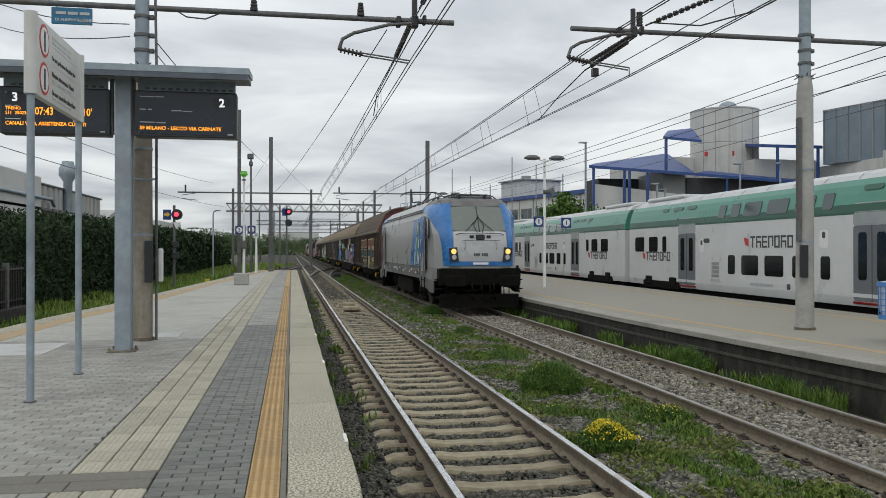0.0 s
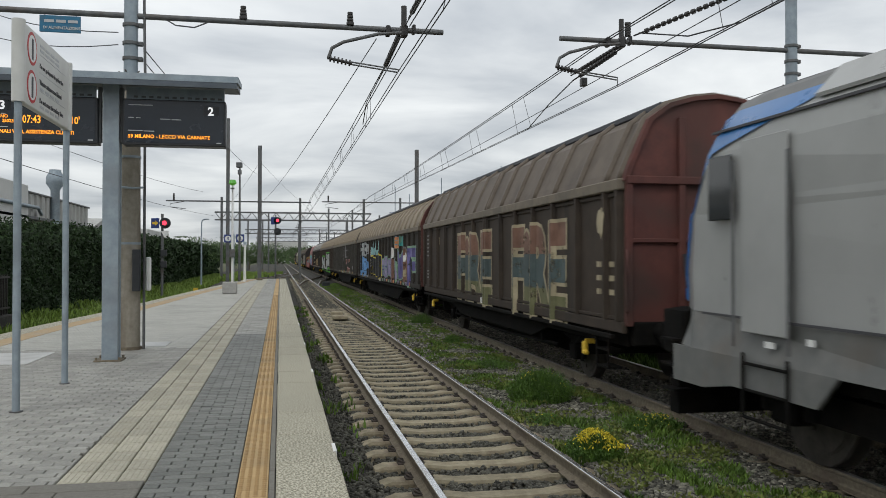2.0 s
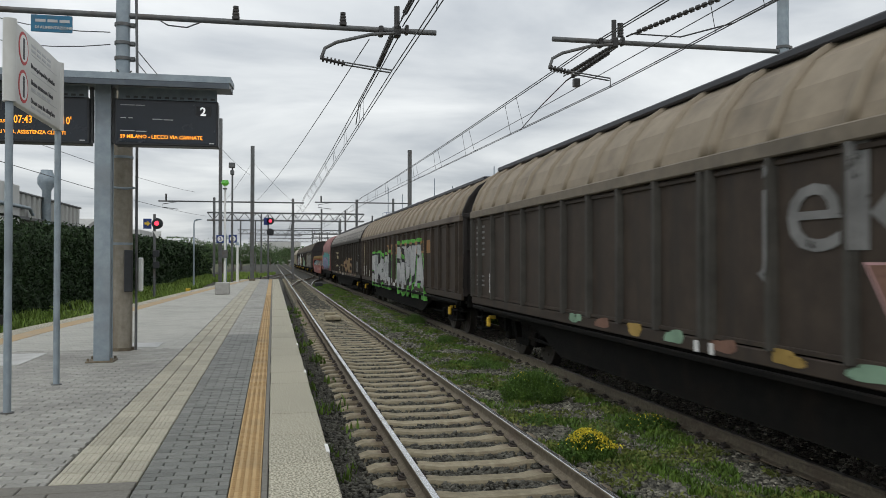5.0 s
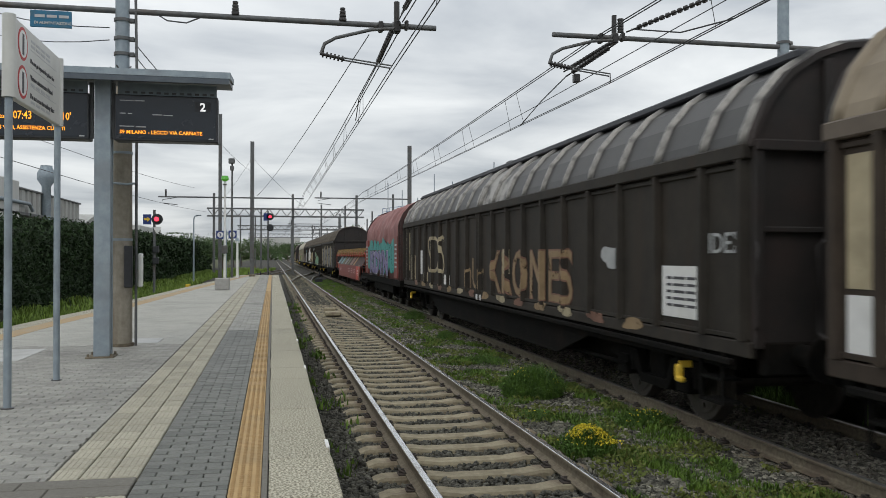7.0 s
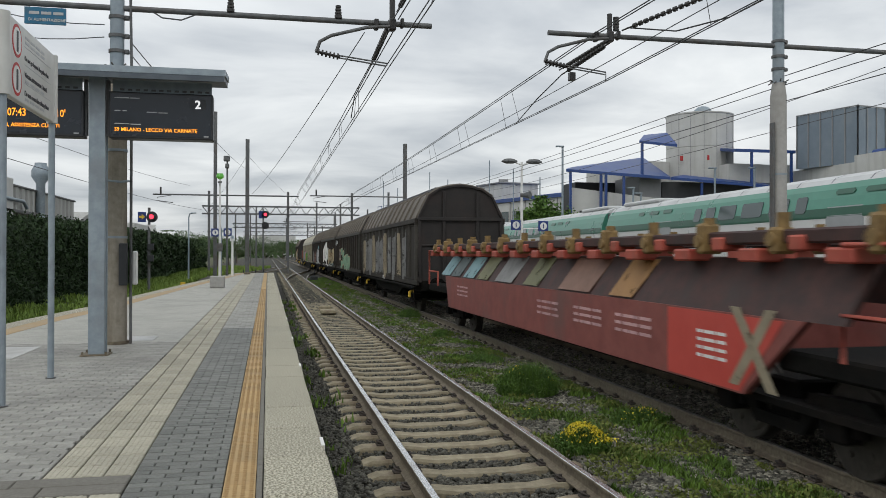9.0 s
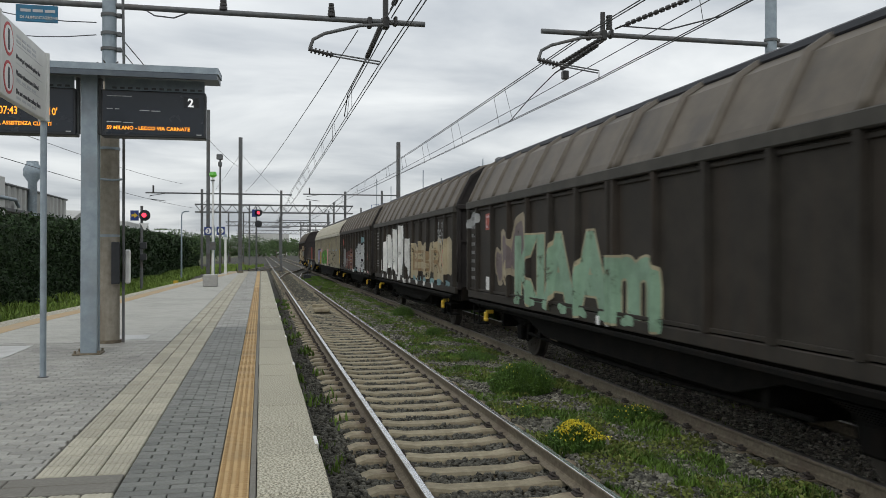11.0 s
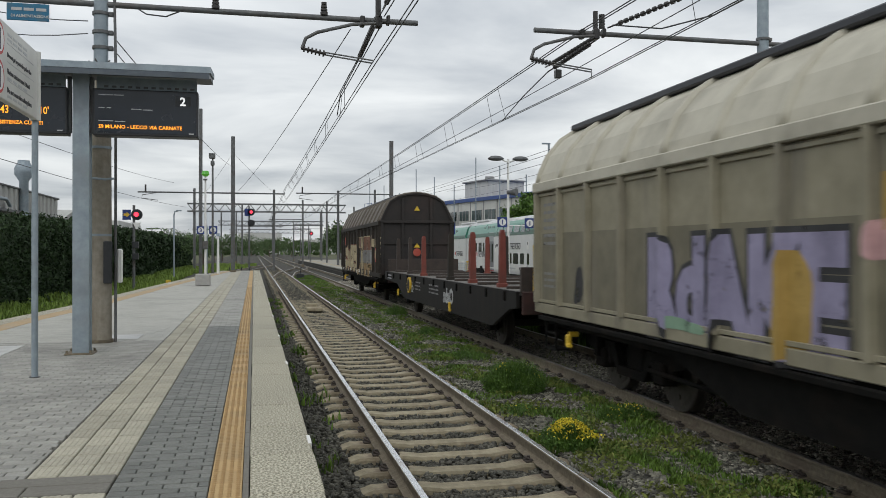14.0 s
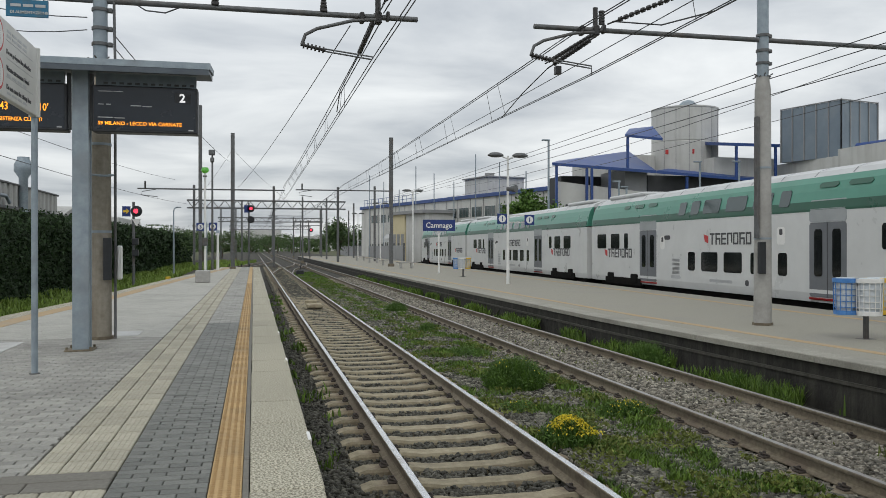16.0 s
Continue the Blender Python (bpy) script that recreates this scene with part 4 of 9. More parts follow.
part("jumper", jl, "wire", lw)
jl = MB(); jl.tube([(6.65, 14.9, 5.76), (7.3, 14.2, 5.55), (7.9, 13.4, 5.62), (8.4, 12.8, 5.9)], 0.014, 6)
part("jumper", jl, "wire", lw)
jl = MB(); jl.tube([(5.85, 16.3, 5.12), (5.75, 17.6, 4.85), (6.28, 21.0, 4.83)], 0.012, 6)
part("jumper", jl, "wire", lw)
jl = MB(); jl.tube([(2.1, 17.4, 5.4), (1.9, 19.0, 5.0), (1.97, 20.5, 4.76)], 0.012, 6)
part("jumper", jl, "wire", lw)


# ---- masts, signals and lamps further along ----
def steel_mast(x, y, z0, top, r, label, beam=None):
    root = thing("catenary_mast", label, "catenary mast", "masts along the line")
    s = MB()
    s.prismz([(x - r, y - r), (x + r, y - r), (x + r, y - r + 0.025), (x - r + 0.05, y - r + 0.025), (x - r + 0.05, y + r - 0.025), (x + r, y + r - 0.025), (x + r, y + r), (x - r, y + r)], z0, top)
    part("shaft", s, "galv_dark", root)
    f = MB(); f.box(x - r * 1.6, x + r * 1.6, y - r * 1.6, y + r * 1.6, z0 - 0.3, z0 + 0.25, 0.03)
    part("footing", f, "rail_rust", root)
    if beam:
        for (xa, xb, z) in beam:
            b = MB(); b.cyl((xa, y, z), (xb, y, z), 0.05, 8)
            part("crossbeam", b, "galv_dark", root)
            e = xb if abs(xb - x) > abs(xa - x) else xa
            d = 1 if x > e else -1
            a = MB(); a.tube([(e + d * 1.2, y - 0.05, z - 0.05), (e + d * 0.3, y - 0.05, z - 0.2), (e + d * 0.25, y - 0.05, z - 0.42), (e + d * 1.3, y - 0.05, z - 0.55)], 0.025, 6)
            part("bent_arm", a, "galv_dark", root)
            i = MB(); i.cyl((e + d * 0.5, y, z), (e + d * 0.5, y, z + 0.5), 0.06, 8)
            part("insulator", i, "insul", root)
    return root


steel_mast(-1.40, 59.5, -0.1, 9.3, 0.13, "dark steel mast at the platform end", [(-7.6, 2.1, 5.42)])
mc = steel_mast(11.04, 68.6, -0.11, 10.5, 0.15, "dark steel mast on the far platform", [(3.3, 11.0, 6.1)])
st = MB(); st.prismx([(68.4, 2.6), (68.4, 3.4), (68.5, 3.9), (68.5, 3.1)], 10.86, 10.884)
part("stripe", st, "white", mc, "white painted stripe")
for x, y, t, bm_ in ((-3.42, 57.5, 10.8, None), (6.6, 118, 8.5, [(2.0, 6.6, 5.8)]), (9.4, 112, 8.0, None), (10.5, 135, 8.0, [(6, 10.5, 5.6)]), (-1.6, 120, 8.0, [(-1.6, 3, 5.6)]), (-3.0, 150, 8.2, [(-3, 5, 5.7)]), (12.5, 160, 8.0, [(7, 12.5, 5.6)]), (13.4, 95, 8.4, None), (14.5, 125, 8.0, None), (8.4, 185, 8, None), (-2.5, 190, 8, None), (4.2, 200, 8, None), (16.5, 150, 8, None), (11, 205, 8, None)):
    steel_mast(x, y, -0.6, t, 0.11, "slender steel mast beside the tracks", bm_)


def gantry(y, x0, x1, z0, z1, legs, label):
    root = thing("signal_gantry", label, "gantry")
    for z in (z0, z1):
        c = MB()
        for dy in (-0.25, 0.25):
            c.box(x0, x1, y + dy - 0.04, y + dy + 0.04, z - 0.07, z + 0.07)
        part("chord", c, "galv_dark", root)
    n = int((x1 - x0) / 0.62)
    for k in range(n):
        xa, xb = x0 + (x1 - x0) * k / n, x0 + (x1 - x0) * (k + 1) / n
        d = MB(); d.cyl((xa, y - 0.25, z0 if k % 2 else z1), (xb, y - 0.25, z1 if k % 2 else z0), 0.045, 5)
        part("brace", d, "galv_dark", root)
    for x in legs:
        p = MB(); p.box(x - 0.12, x + 0.12, y - 0.15, y + 0.15, -0.7, z1 + 1.6, 0.01)
        part("leg", p, "galv_dark", root)
    return root


gantry(92, -6.8, 9.75, 5.62, 6.42, (-6.1, 2.1, 8.95), "lattice steel gantry spanning the tracks")
gantry(150, -6, 12, 5.9, 6.6, (-5.5, 11.5), "lattice steel gantry spanning the tracks")
gantry(215, -6, 14, 5.9, 6.8, (-5.5, 13.5), "lattice steel gantry spanning the tracks")


def signal(x, y, zs, lit, z0, label, arrow=False):
    root = thing("railway_signal", label, "railway signal")
    p = MB(); p.cyl((x - 0.16, y + 0.15, z0), (x - 0.16, y + 0.15, max(zs) + 0.5), 0.07, 10)
    for k in range(10):
        p.cyl((x - 0.3, y + 0.15, z0 + 0.4 + k * 0.35), (x, y + 0.15, z0 + 0.4 + k * 0.35), 0.012, 5)
    part("mast", p, "galv_dark", root)
    for i, z in enumerate(zs):
        d = MB(); d.cyl((x, y, z), (x, y + 0.08, z), 0.29, 28); d.cyl((x, y - 0.22, z), (x, y, z), 0.16, 20)
        hd = part("signal_head", d, "black", root, "round black signal disc")
        l_ = MB(); l_.cyl((x, y - 0.235, z), (x, y - 0.22, z), 0.12, 20)
        part("lens", l_, "signal_red" if i == lit else "black", hd, "glowing red lens" if i == lit else "")
    if arrow:
        a = MB(); a.box(x - 0.72, x - 0.30, y + 0.04, y + 0.07, zs[0] - 0.28, zs[0] + 0.26, 0.005)
        ab = part("arrow_board", a, "blue_sign", root, "blue board with a yellow arrow")
        a = MB(); a.prism([(x - 0.66, zs[0] - 0.06), (x - 0.52, zs[0] - 0.06), (x - 0.52, zs[0] - 0.15), (x - 0.35, zs[0]), (x - 0.52, zs[0] + 0.15), (x - 0.52, zs[0] + 0.06), (x - 0.66, zs[0] + 0.06)], y + 0.025, y + 0.038)
        part("arrow", a, "yellow", ab)
        a = MB(); a.prism([(x - 0.22, zs[0] - 0.42), (x + 0.22, zs[0] - 0.42), (x, zs[0] - 0.80)], y + 0.03, y + 0.05)
        tb_ = part("triangle_board", a, "white", root, "white triangle board")
        for zz in (1.6, 1.0):
            a = MB(); a.box(x - 0.22, x + 0.1, y - 0.1, y + 0.12, zz, zz + 0.35, 0.02)
            part("relay_box", a, "black", root)
    return root


signal(-6.05, 47.0, [3.38], 0, -0.6, "red signal disc with blue arrow board by the hedge", True)
signal(-0.22, 70.4, [4.62, 3.72], 0, -0.6, "two-disc signal showing red beyond the platform")
signal(7.9, 120, [3.9], 0, -0.6, "distant signal showing red")
bb = MB(); bb.box(-0.75, -0.35, 70.4, 70.43, 4.3, 4.9, 0.004)
solid("arrow_board", bb, "blue_sign", "small blue board beside the signal", "sign")


def lamp_post(x, y, z0, top, arms, r, label, mt="galv", w=0.45):
    root = thing("platform_lamp", label, "lamp post")
    p = MB(); p.cyl((x, y, z0), (x, y, top), r * 1.2, 12, r * 0.8)
    part("pole", p, mt, root)
    for s in arms:
        a = MB(); a.tube([(x, y, top - 0.12), (x + s * 0.2, y, top - 0.05), (x + s * 0.35, y, top + 0.02)], r * 0.5, 6)
        part("arm", a, mt, root)
        h = MB()
        cx = x + s * 0.55
        h.loft([[(cx + w * k * math.cos(t), y + 0.24 * k * math.sin(t), top + dz) for t in [2 * math.pi * i / 16 for i in range(16)]] for k, dz in ((0.55, -0.06), (0.98, 0.0), (1.0, 0.04), (0.6, 0.13), (0.2, 0.15))], smooth=True)
        part("lamp_head", h, "galv_dark", root, "oval grey lamp head")
    return root


l2 = lamp_post(10.68, 34.76, -0.11, 5.40, (-1, 1), 0.06, "twin-headed platform lamp with loudspeaker", "white", 0.36)
hn = MB(); hn.cyl((10.72, 34.7, 3.98), (10.95, 34.45, 3.98), 0.08, 14, 0.17); hn.cyl((10.62, 34.75, 3.98), (10.73, 34.7, 3.98), 0.09, 12)
part("loudspeaker", hn, "galv_dark", l2, "grey horn loudspeaker")
lamp_post(13.6, 72.5, -0.11, 6.4, (-1, 1), 0.07, "twin-headed lamp on a white platform pole", "white", 0.42)
lamp_post(14.5, 98, -0.11, 6.6, (-1, 1), 0.07, "twin-headed lamp on a white platform pole", "white", 0.42)
lamp_post(15.5, 128, -0.11, 6.6, (-1, 1), 0.07, "twin-headed lamp on a white platform pole", "white", 0.42)
lamp_post(11.9, 13.2, -0.07, 6.35, (-1, 1), 0.06, "twin-headed lamp on a white platform pole", "white", 0.36)
gl = lamp_post(-2.57, 47.4, 0, 5.55, (), 0.06, "white pole with a green glowing lamp", "white")
h = MB(); h.cyl((-2.57, 47.4, 5.5), (-2.57, 47.4, 5.62), 0.10, 14, 0.22); h.cyl((-2.57, 47.4, 5.62), (-2.57, 47.4, 5.80), 0.22, 14, 0.16)
part("lamp_head", h, "green_lamp", gl, "glowing green lamp head")
h = MB(); h.box(-2.72, -2.42, 47.2, 47.35, 1.55, 2.0, 0.02)
part("junction_box", h, "galv_dark", gl)
h = MB(); h.box(-2.68, -2.46, 47.2, 47.3, 5.28, 5.36)
part("bracket", h, "galv_dark", gl)
fl = lamp_post(-2.62, 56.7, 0, 7.5, (), 0.07, "tall pole with floodlights", "galv_dark")
h = MB(); h.box(-2.85, -2.45, 56.5, 56.8, 7.45, 7.8, 0.04); h.box(-2.75, -2.5, 56.5, 56.8, 7.0, 7.3, 0.04)
part("floodlight", h, "galv_dark", fl)
sp_ = lamp_post(-2.25, 56.0, 0, 2.42, (), 0.08, "short white post at the platform end", "white")
h = MB(); h.cyl((-2.25, 56.0, 2.4), (-2.25, 56.0, 2.6), 0.14, 12, 0.1)
part("cap", h, "galv", sp_)
ll = lamp_post(-5.85, 66, -0.5, 4.2, (), 0.06, "small curved lane lamp beside the hedge", "galv")
h = MB(); h.tube([(-5.85, 66, 4.15), (-5.8, 66, 4.4), (-5.5, 66, 4.48)], 0.05, 6); h.box(-5.7, -5.3, 65.9, 66.1, 4.44, 4.52, 0.02)
part("lamp_head", h, "galv", ll)


def number_board(x, y, z, s, n, root):
    b = MB(); b.box(x - s / 2, x + s / 2, y - 0.03, y + 0.03, z - s / 2, z + s / 2, 0.01)
    bd = part("number_board", b, "blue_sign", root, "blue square board with a white disc")
    c = MB(); c.cyl((x, y - 0.036, z), (x, y - 0.03, z), s * 0.36, 24)
    part("disc", c, "white", bd)
    text_part("number", n, s * 0.62, at_cam(x, y - 0.040, z - s * 0.21), "blue_sign", bd, 0.008, align='CENTER')


number_board(10.42, 34.76, 2.70, 0.44, "1", l2)
number_board(11.65, 34.76, 2.66, 0.44, "1", l2)
h = MB(); h.cyl((10.42, 34.8, 2.85), (11.65, 34.8, 2.85), 0.02, 6); h.cyl((10.42, 34.8, 2.55), (11.65, 34.8, 2.55), 0.02, 6)
part("board_bar", h, "white", l2)
nb_ = thing("platform_number_sign", "two blue number boards on a grey post", "sign")
h = MB(); h.cyl((-3.0, 56.75, 0), (-3.0, 56.75, 3.1), 0.06, 10); h.cyl((-3.4, 56.75, 2.95), (-2.5, 56.75, 2.95), 0.03, 8)
part("post", h, "galv", nb_)
number_board(-3.36, 56.7, 2.80, 0.52, "3", nb_)
number_board(-2.58, 56.7, 2.82, 0.52, "2", nb_)
cs = thing("station_sign", "blue station name board on two posts", "sign")
for xx in (11.0,):
    h = MB(); h.cyl((xx, 50.1, -0.11), (xx, 50.1, 2.5), 0.055, 12)
    part("post", h, "white", cs)
h = MB(); h.box(10.0, 12.0, 50.0, 50.1, 2.47, 3.15, 0.015)
sb_ = part("name_board", h, "blue_sign", cs, "blue enamel board with white letters")
text_part("station_name", "Camnago", 0.46, at_cam(11.0, 49.995, 2.66), "white", sb_, 0.006, align='CENTER', squeeze=0.95)
for x0, yy in ((11.2, 62.5), (11.6, 74), (12.0, 86), (12.4, 100)):
    be = thing("platform_bench", "small stone bench on the far platform", "bench", "benches on the far platform")
    h = MB(); h.box(x0 - 0.75, x0 + 0.75, yy - 0.22, yy + 0.22, 0.30, 0.38, 0.015)
    part("seat", h, "concrete_pale", be)
    for s in (-0.4, 0.4):
        h = MB(); h.box(x0 + s - 0.08, x0 + s + 0.08, yy - 0.16, yy + 0.16, -0.11, 0.30, 0.01)
        part("leg", h, "concrete_pale", be)


def bins(x, y, z0, label):
    root = thing("recycling_bins", label, "litter bin")
    p = MB(); p.box(x - 0.035, x + 0.035, y - 0.035, y + 0.035, z0, z0 + 1.0, 0.006)
    part("post", p, "galv_dark", root)
    p = MB(); p.box(x - 0.12, x + 0.12, y - 0.12, y + 0.12, z0, z0 + 0.015, 0.004)
    part("base_plate", p, "galv_dark", root)
    for k, (dx, dy, col) in enumerate(((-0.34, 0.05, "bin_blue_x"), (-0.13, -0.24, "white"), (0.22, 0.0, "yellow"))):
        m_ = col if col in M else "bin_blue"
        cx, cy = x + dx, y + dy
        for z, rr in ((0.95, 0.215), (0.42, 0.19)):
            q = MB(); q.cyl((cx, cy, z0 + z), (cx, cy, z0 + z + 0.07), rr, 22)
            part("rim", q, m_, root)
        for j in range(4):
            q = MB(); q.cyl((cx, cy, z0 + 0.54 + j * 0.10), (cx, cy, z0 + 0.55 + j * 0.10), 0.195, 20)
            part("hoop", q, m_, root)
        q = MB()
        for j in range(14):
            a = 2 * math.pi * j / 14
            q.cyl((cx + 0.19 * math.cos(a), cy + 0.19 * math.sin(a), z0 + 0.45), (cx + 0.2 * math.cos(a), cy + 0.2 * math.sin(a), z0 + 0.97), 0.008, 5)
        part("basket", q, m_, root)
        q = MB()
        q.loft([[(cx + rr * (1 + 0.06 * math.sin(5 * t + zz * 9)) * math.cos(t), cy + rr * (1 + 0.06 * math.sin(4 * t + zz * 7)) * math.sin(t), z0 + zz) for t in [2 * math.pi * i / 18 for i in range(18)]] for zz, rr in ((0.47, 0.15), (0.55, 0.175), (0.8, 0.18), (0.99, 0.185), (1.03, 0.15))], smooth=True)
        part("bag", q, "bag", root, "translucent pale bin bag")


M["bin_blue"] = mat("blue_bin_plastic", (0.06, 0.20, 0.50), (0.08, 0.24, 0.56), scale=6, rough=0.45, bump=0.02)
M["bag"] = mat("pale_bin_bag", (0.45, 0.50, 0.55), (0.62, 0.65, 0.67), scale=7, rough=0.35, bump=0.4, bscale=16)
bins(9.92, 12.1, -0.06, "blue, white and yellow recycling baskets on a post")
bins(11.0, 44.0, -0.11, "white and yellow recycling baskets on a post")
pl_ = MB(); pl_.box(-2.38, -1.79, 36.4, 37.0, 0.0, 0.50, 0.03)
solid("planter", pl_, "concrete_pale", "empty square concrete planter on the platform", "planter")


# ---- the freight train ----
def dist(t):
    """How far the train has run after t seconds."""
    return 16.812 * t + 0.227717 * t * t - 0.005203 * t ** 3


def train_mats():
    dirt = (0.035, 0.03, 0.025)
    # near-black base: the shade beneath the vehicles is painted into this colour
    M["under"] = mat("shade_black_underframe", (0.004, 0.004, 0.0036), (0.010, 0.0095, 0.0085), scale=7, rough=0.9, spec=0.12, bump=0.3, stain=(0.022, 0.015, 0.011), sscale=2, samt=0.4)
    M["wheel"] = mat("oily_wheel_steel", (0.04, 0.035, 0.03), (0.08, 0.07, 0.06), scale=9, rough=0.6, metal=0.4, bump=0.1)
    M["tread"] = mat("bright_wheel_tread", (0.35, 0.34, 0.33), rough=0.35, metal=0.9, bump=0)
    M["panel_brown"] = mat("grimy_brown_panel", (0.038, 0.028, 0.021), (0.062, 0.047, 0.035), scale=3, spec=0.3, rough=0.72, bump=0.08, stain=(0.03, 0.026, 0.022), sscale=0.7, samt=0.75, streak=True)
    M["panel_dark"] = mat("sooty_dark_panel", (0.022, 0.0187, 0.015), (0.041, 0.0355, 0.0285), scale=3, spec=0.3, rough=0.72, bump=0.08, stain=(0.045, 0.031, 0.021), sscale=0.7, samt=0.6, streak=True)
    M["panel_grey"] = mat("weathered_grey_panel", (0.045, 0.042, 0.036), (0.075, 0.07, 0.06), scale=3, spec=0.3, rough=0.7, bump=0.08, stain=(0.05, 0.045, 0.04), sscale=0.7, samt=0.7, streak=True)
    M["panel_beige"] = mat("dusty_beige_panel", (0.22, 0.20, 0.137), (0.30, 0.273, 0.195), scale=3, rough=0.6, bump=0.08, stain=(0.15, 0.135, 0.11), sscale=0.7, samt=0.7, streak=True)
    M["roof_brown"] = mat("dusty_brown_roof", (0.105, 0.083, 0.063), (0.155, 0.125, 0.098), scale=2.5, rough=0.7, bump=0.08, stain=(0.055, 0.042, 0.033), sscale=0.8, samt=0.6)
    M["roof_tan"] = mat("tan_roof", (0.22, 0.18, 0.128), (0.30, 0.248, 0.18), scale=2.5, rough=0.7, bump=0.08, stain=(0.09, 0.07, 0.05), sscale=0.8, samt=0.6)
    M["roof_dark"] = mat("sooty_roof", (0.082, 0.068, 0.051), (0.135, 0.113, 0.087), scale=2.5, rough=0.6, bump=0.08, stain=(0.05, 0.045, 0.04), sscale=0.8, samt=0.7)
    M["roof_beige"] = mat("pale_beige_roof", (0.41, 0.385, 0.31), (0.51, 0.485, 0.40), scale=2.5, rough=0.6, bump=0.06, stain=(0.24, 0.22, 0.175), sscale=0.8, samt=0.6)
    M["roof_black"] = mat("black_roof_with_bleached_patches", (0.035, 0.034, 0.034), (0.06, 0.058, 0.056), scale=2.5, rough=0.5, bump=0.08, stain=(0.40, 0.38, 0.35), sscale=0.55, samt=0.8, slo=0.56, shi=0.62)
    M["end_red"] = mat("oxide_red_end_wall", (0.085, 0.028, 0.022), (0.135, 0.044, 0.034), scale=4, rough=0.7, bump=0.1, stain=dirt, sscale=1.0, samt=0.7)
    M["end_dark"] = mat("dark_end_wall", (0.014, 0.012, 0.011), (0.027, 0.022, 0.02), scale=4, rough=0.7, bump=0.1, stain=(0.04, 0.022, 0.018), sscale=0.8, samt=0.6)
    M["band_brown"] = mat("dusty_eave_band", (0.14, 0.115, 0.084), (0.20, 0.168, 0.125), scale=4, rough=0.7, bump=0.05, stain=(0.08, 0.07, 0.055), sscale=1.2, samt=0.6)
    M["ridge"] = mat("dark_roof_rail", (0.02, 0.022, 0.03), (0.035, 0.037, 0.045), scale=5, rough=0.5, bump=0.03)
    M["panel_grey_beige"] = mat("greyer_beige_panel", (0.13, 0.118, 0.08), (0.195, 0.177, 0.124), scale=3, rough=0.6, bump=0.08, stain=(0.22, 0.205, 0.165), sscale=0.7, samt=0.6, streak=True)
    M["stake_red"] = mat("worn_red_stake", (0.16, 0.038, 0.026), (0.22, 0.055, 0.038), scale=6, rough=0.7, bump=0.15, stain=(0.08, 0.035, 0.03), sscale=3, samt=0.6)
    M["loco_grey"] = mat("silver_grey_paint", (0.33, 0.335, 0.325), (0.375, 0.38, 0.37), scale=1.2, rough=0.3, bump=0.0, stain=(0.27, 0.27, 0.262), sscale=0.8, samt=0.5)
    M["loco_white"] = mat("light_grey_cab_paint", (0.44, 0.445, 0.45), (0.49, 0.495, 0.50), scale=1.2, rough=0.28, bump=0.0, stain=(0.42, 0.42, 0.42), sscale=1.5, samt=0.4)
    M["loco_blue"] = mat("strong_blue_paint", (0.03, 0.155, 0.42), (0.04, 0.19, 0.48), scale=1.5, rough=0.28, bump=0.0, stain=(0.03, 0.13, 0.33), sscale=1.2, samt=0.5)
    M["loco_skirt"] = mat("dusty_grey_sill", (0.13, 0.135, 0.13), (0.18, 0.18, 0.17), scale=4, rough=0.55, bump=0.04, stain=(0.14, 0.12, 0.10), sscale=1.5, samt=0.6)
    M["loco_roof"] = mat("dark_grey_roof", (0.12, 0.12, 0.12), (0.17, 0.17, 0.165), scale=3, rough=0.55, bump=0.05, stain=(0.10, 0.085, 0.07), sscale=1, samt=0.6)
    M["tarp"] = mat("faded_red_tarpaulin", (0.20, 0.075, 0.068), (0.31, 0.135, 0.125), scale=1.6, rough=0.62, bump=1.0, bscale=2.4, stain=(0.18, 0.06, 0.05), sscale=0.9, samt=0.6)
    M["red_steel"] = mat("chalky_red_steel", (0.20, 0.052, 0.043), (0.28, 0.085, 0.07), scale=3, rough=0.65, bump=0.08, stain=(0.16, 0.08, 0.07), sscale=0.9, samt=0.75)
    M["red_fresh"] = mat("fresh_red_panel", (0.50, 0.06, 0.045), (0.56, 0.08, 0.06), scale=3, rough=0.5, bump=0.03)
    M["red_dark"] = mat("rusty_dark_red_steel", (0.032, 0.016, 0.014), (0.075, 0.032, 0.027), scale=4, rough=0.7, bump=0.15, stain=(0.04, 0.03, 0.027), sscale=1.5, samt=0.7)
    M["orange_red"] = mat("orange_red_bracket", (0.36, 0.055, 0.035), (0.44, 0.10, 0.065), scale=4, rough=0.6, bump=0.05, stain=(0.2, 0.08, 0.05), sscale=3, samt=0.5)
    M["brass"] = mat("ochre_fitting", (0.17, 0.105, 0.035), (0.28, 0.18, 0.065), scale=9, rough=0.6, bump=0.1, stain=(0.12, 0.07, 0.03), sscale=4, samt=0.6)
    M["deck_wood"] = mat("worn_plank_floor", (0.10, 0.092, 0.083), (0.17, 0.157, 0.143), scale=4, rough=0.85, bump=0.25, stain=(0.08, 0.07, 0.06), sscale=1.5, samt=0.6)
    M["beam_black"] = mat("sooty_side_beam", (0.010, 0.0095, 0.009), (0.021, 0.02, 0.018), scale=3, spec=0.25, rough=0.75, bump=0.1, stain=(0.03, 0.022, 0.017), sscale=0.9, samt=0.5, streak=True)
    M["stake_rust"] = mat("rust_brown_stake", (0.035, 0.027, 0.023), (0.06, 0.045, 0.037), scale=6, rough=0.75, bump=0.15, stain=(0.05, 0.035, 0.03), sscale=3, samt=0.6)
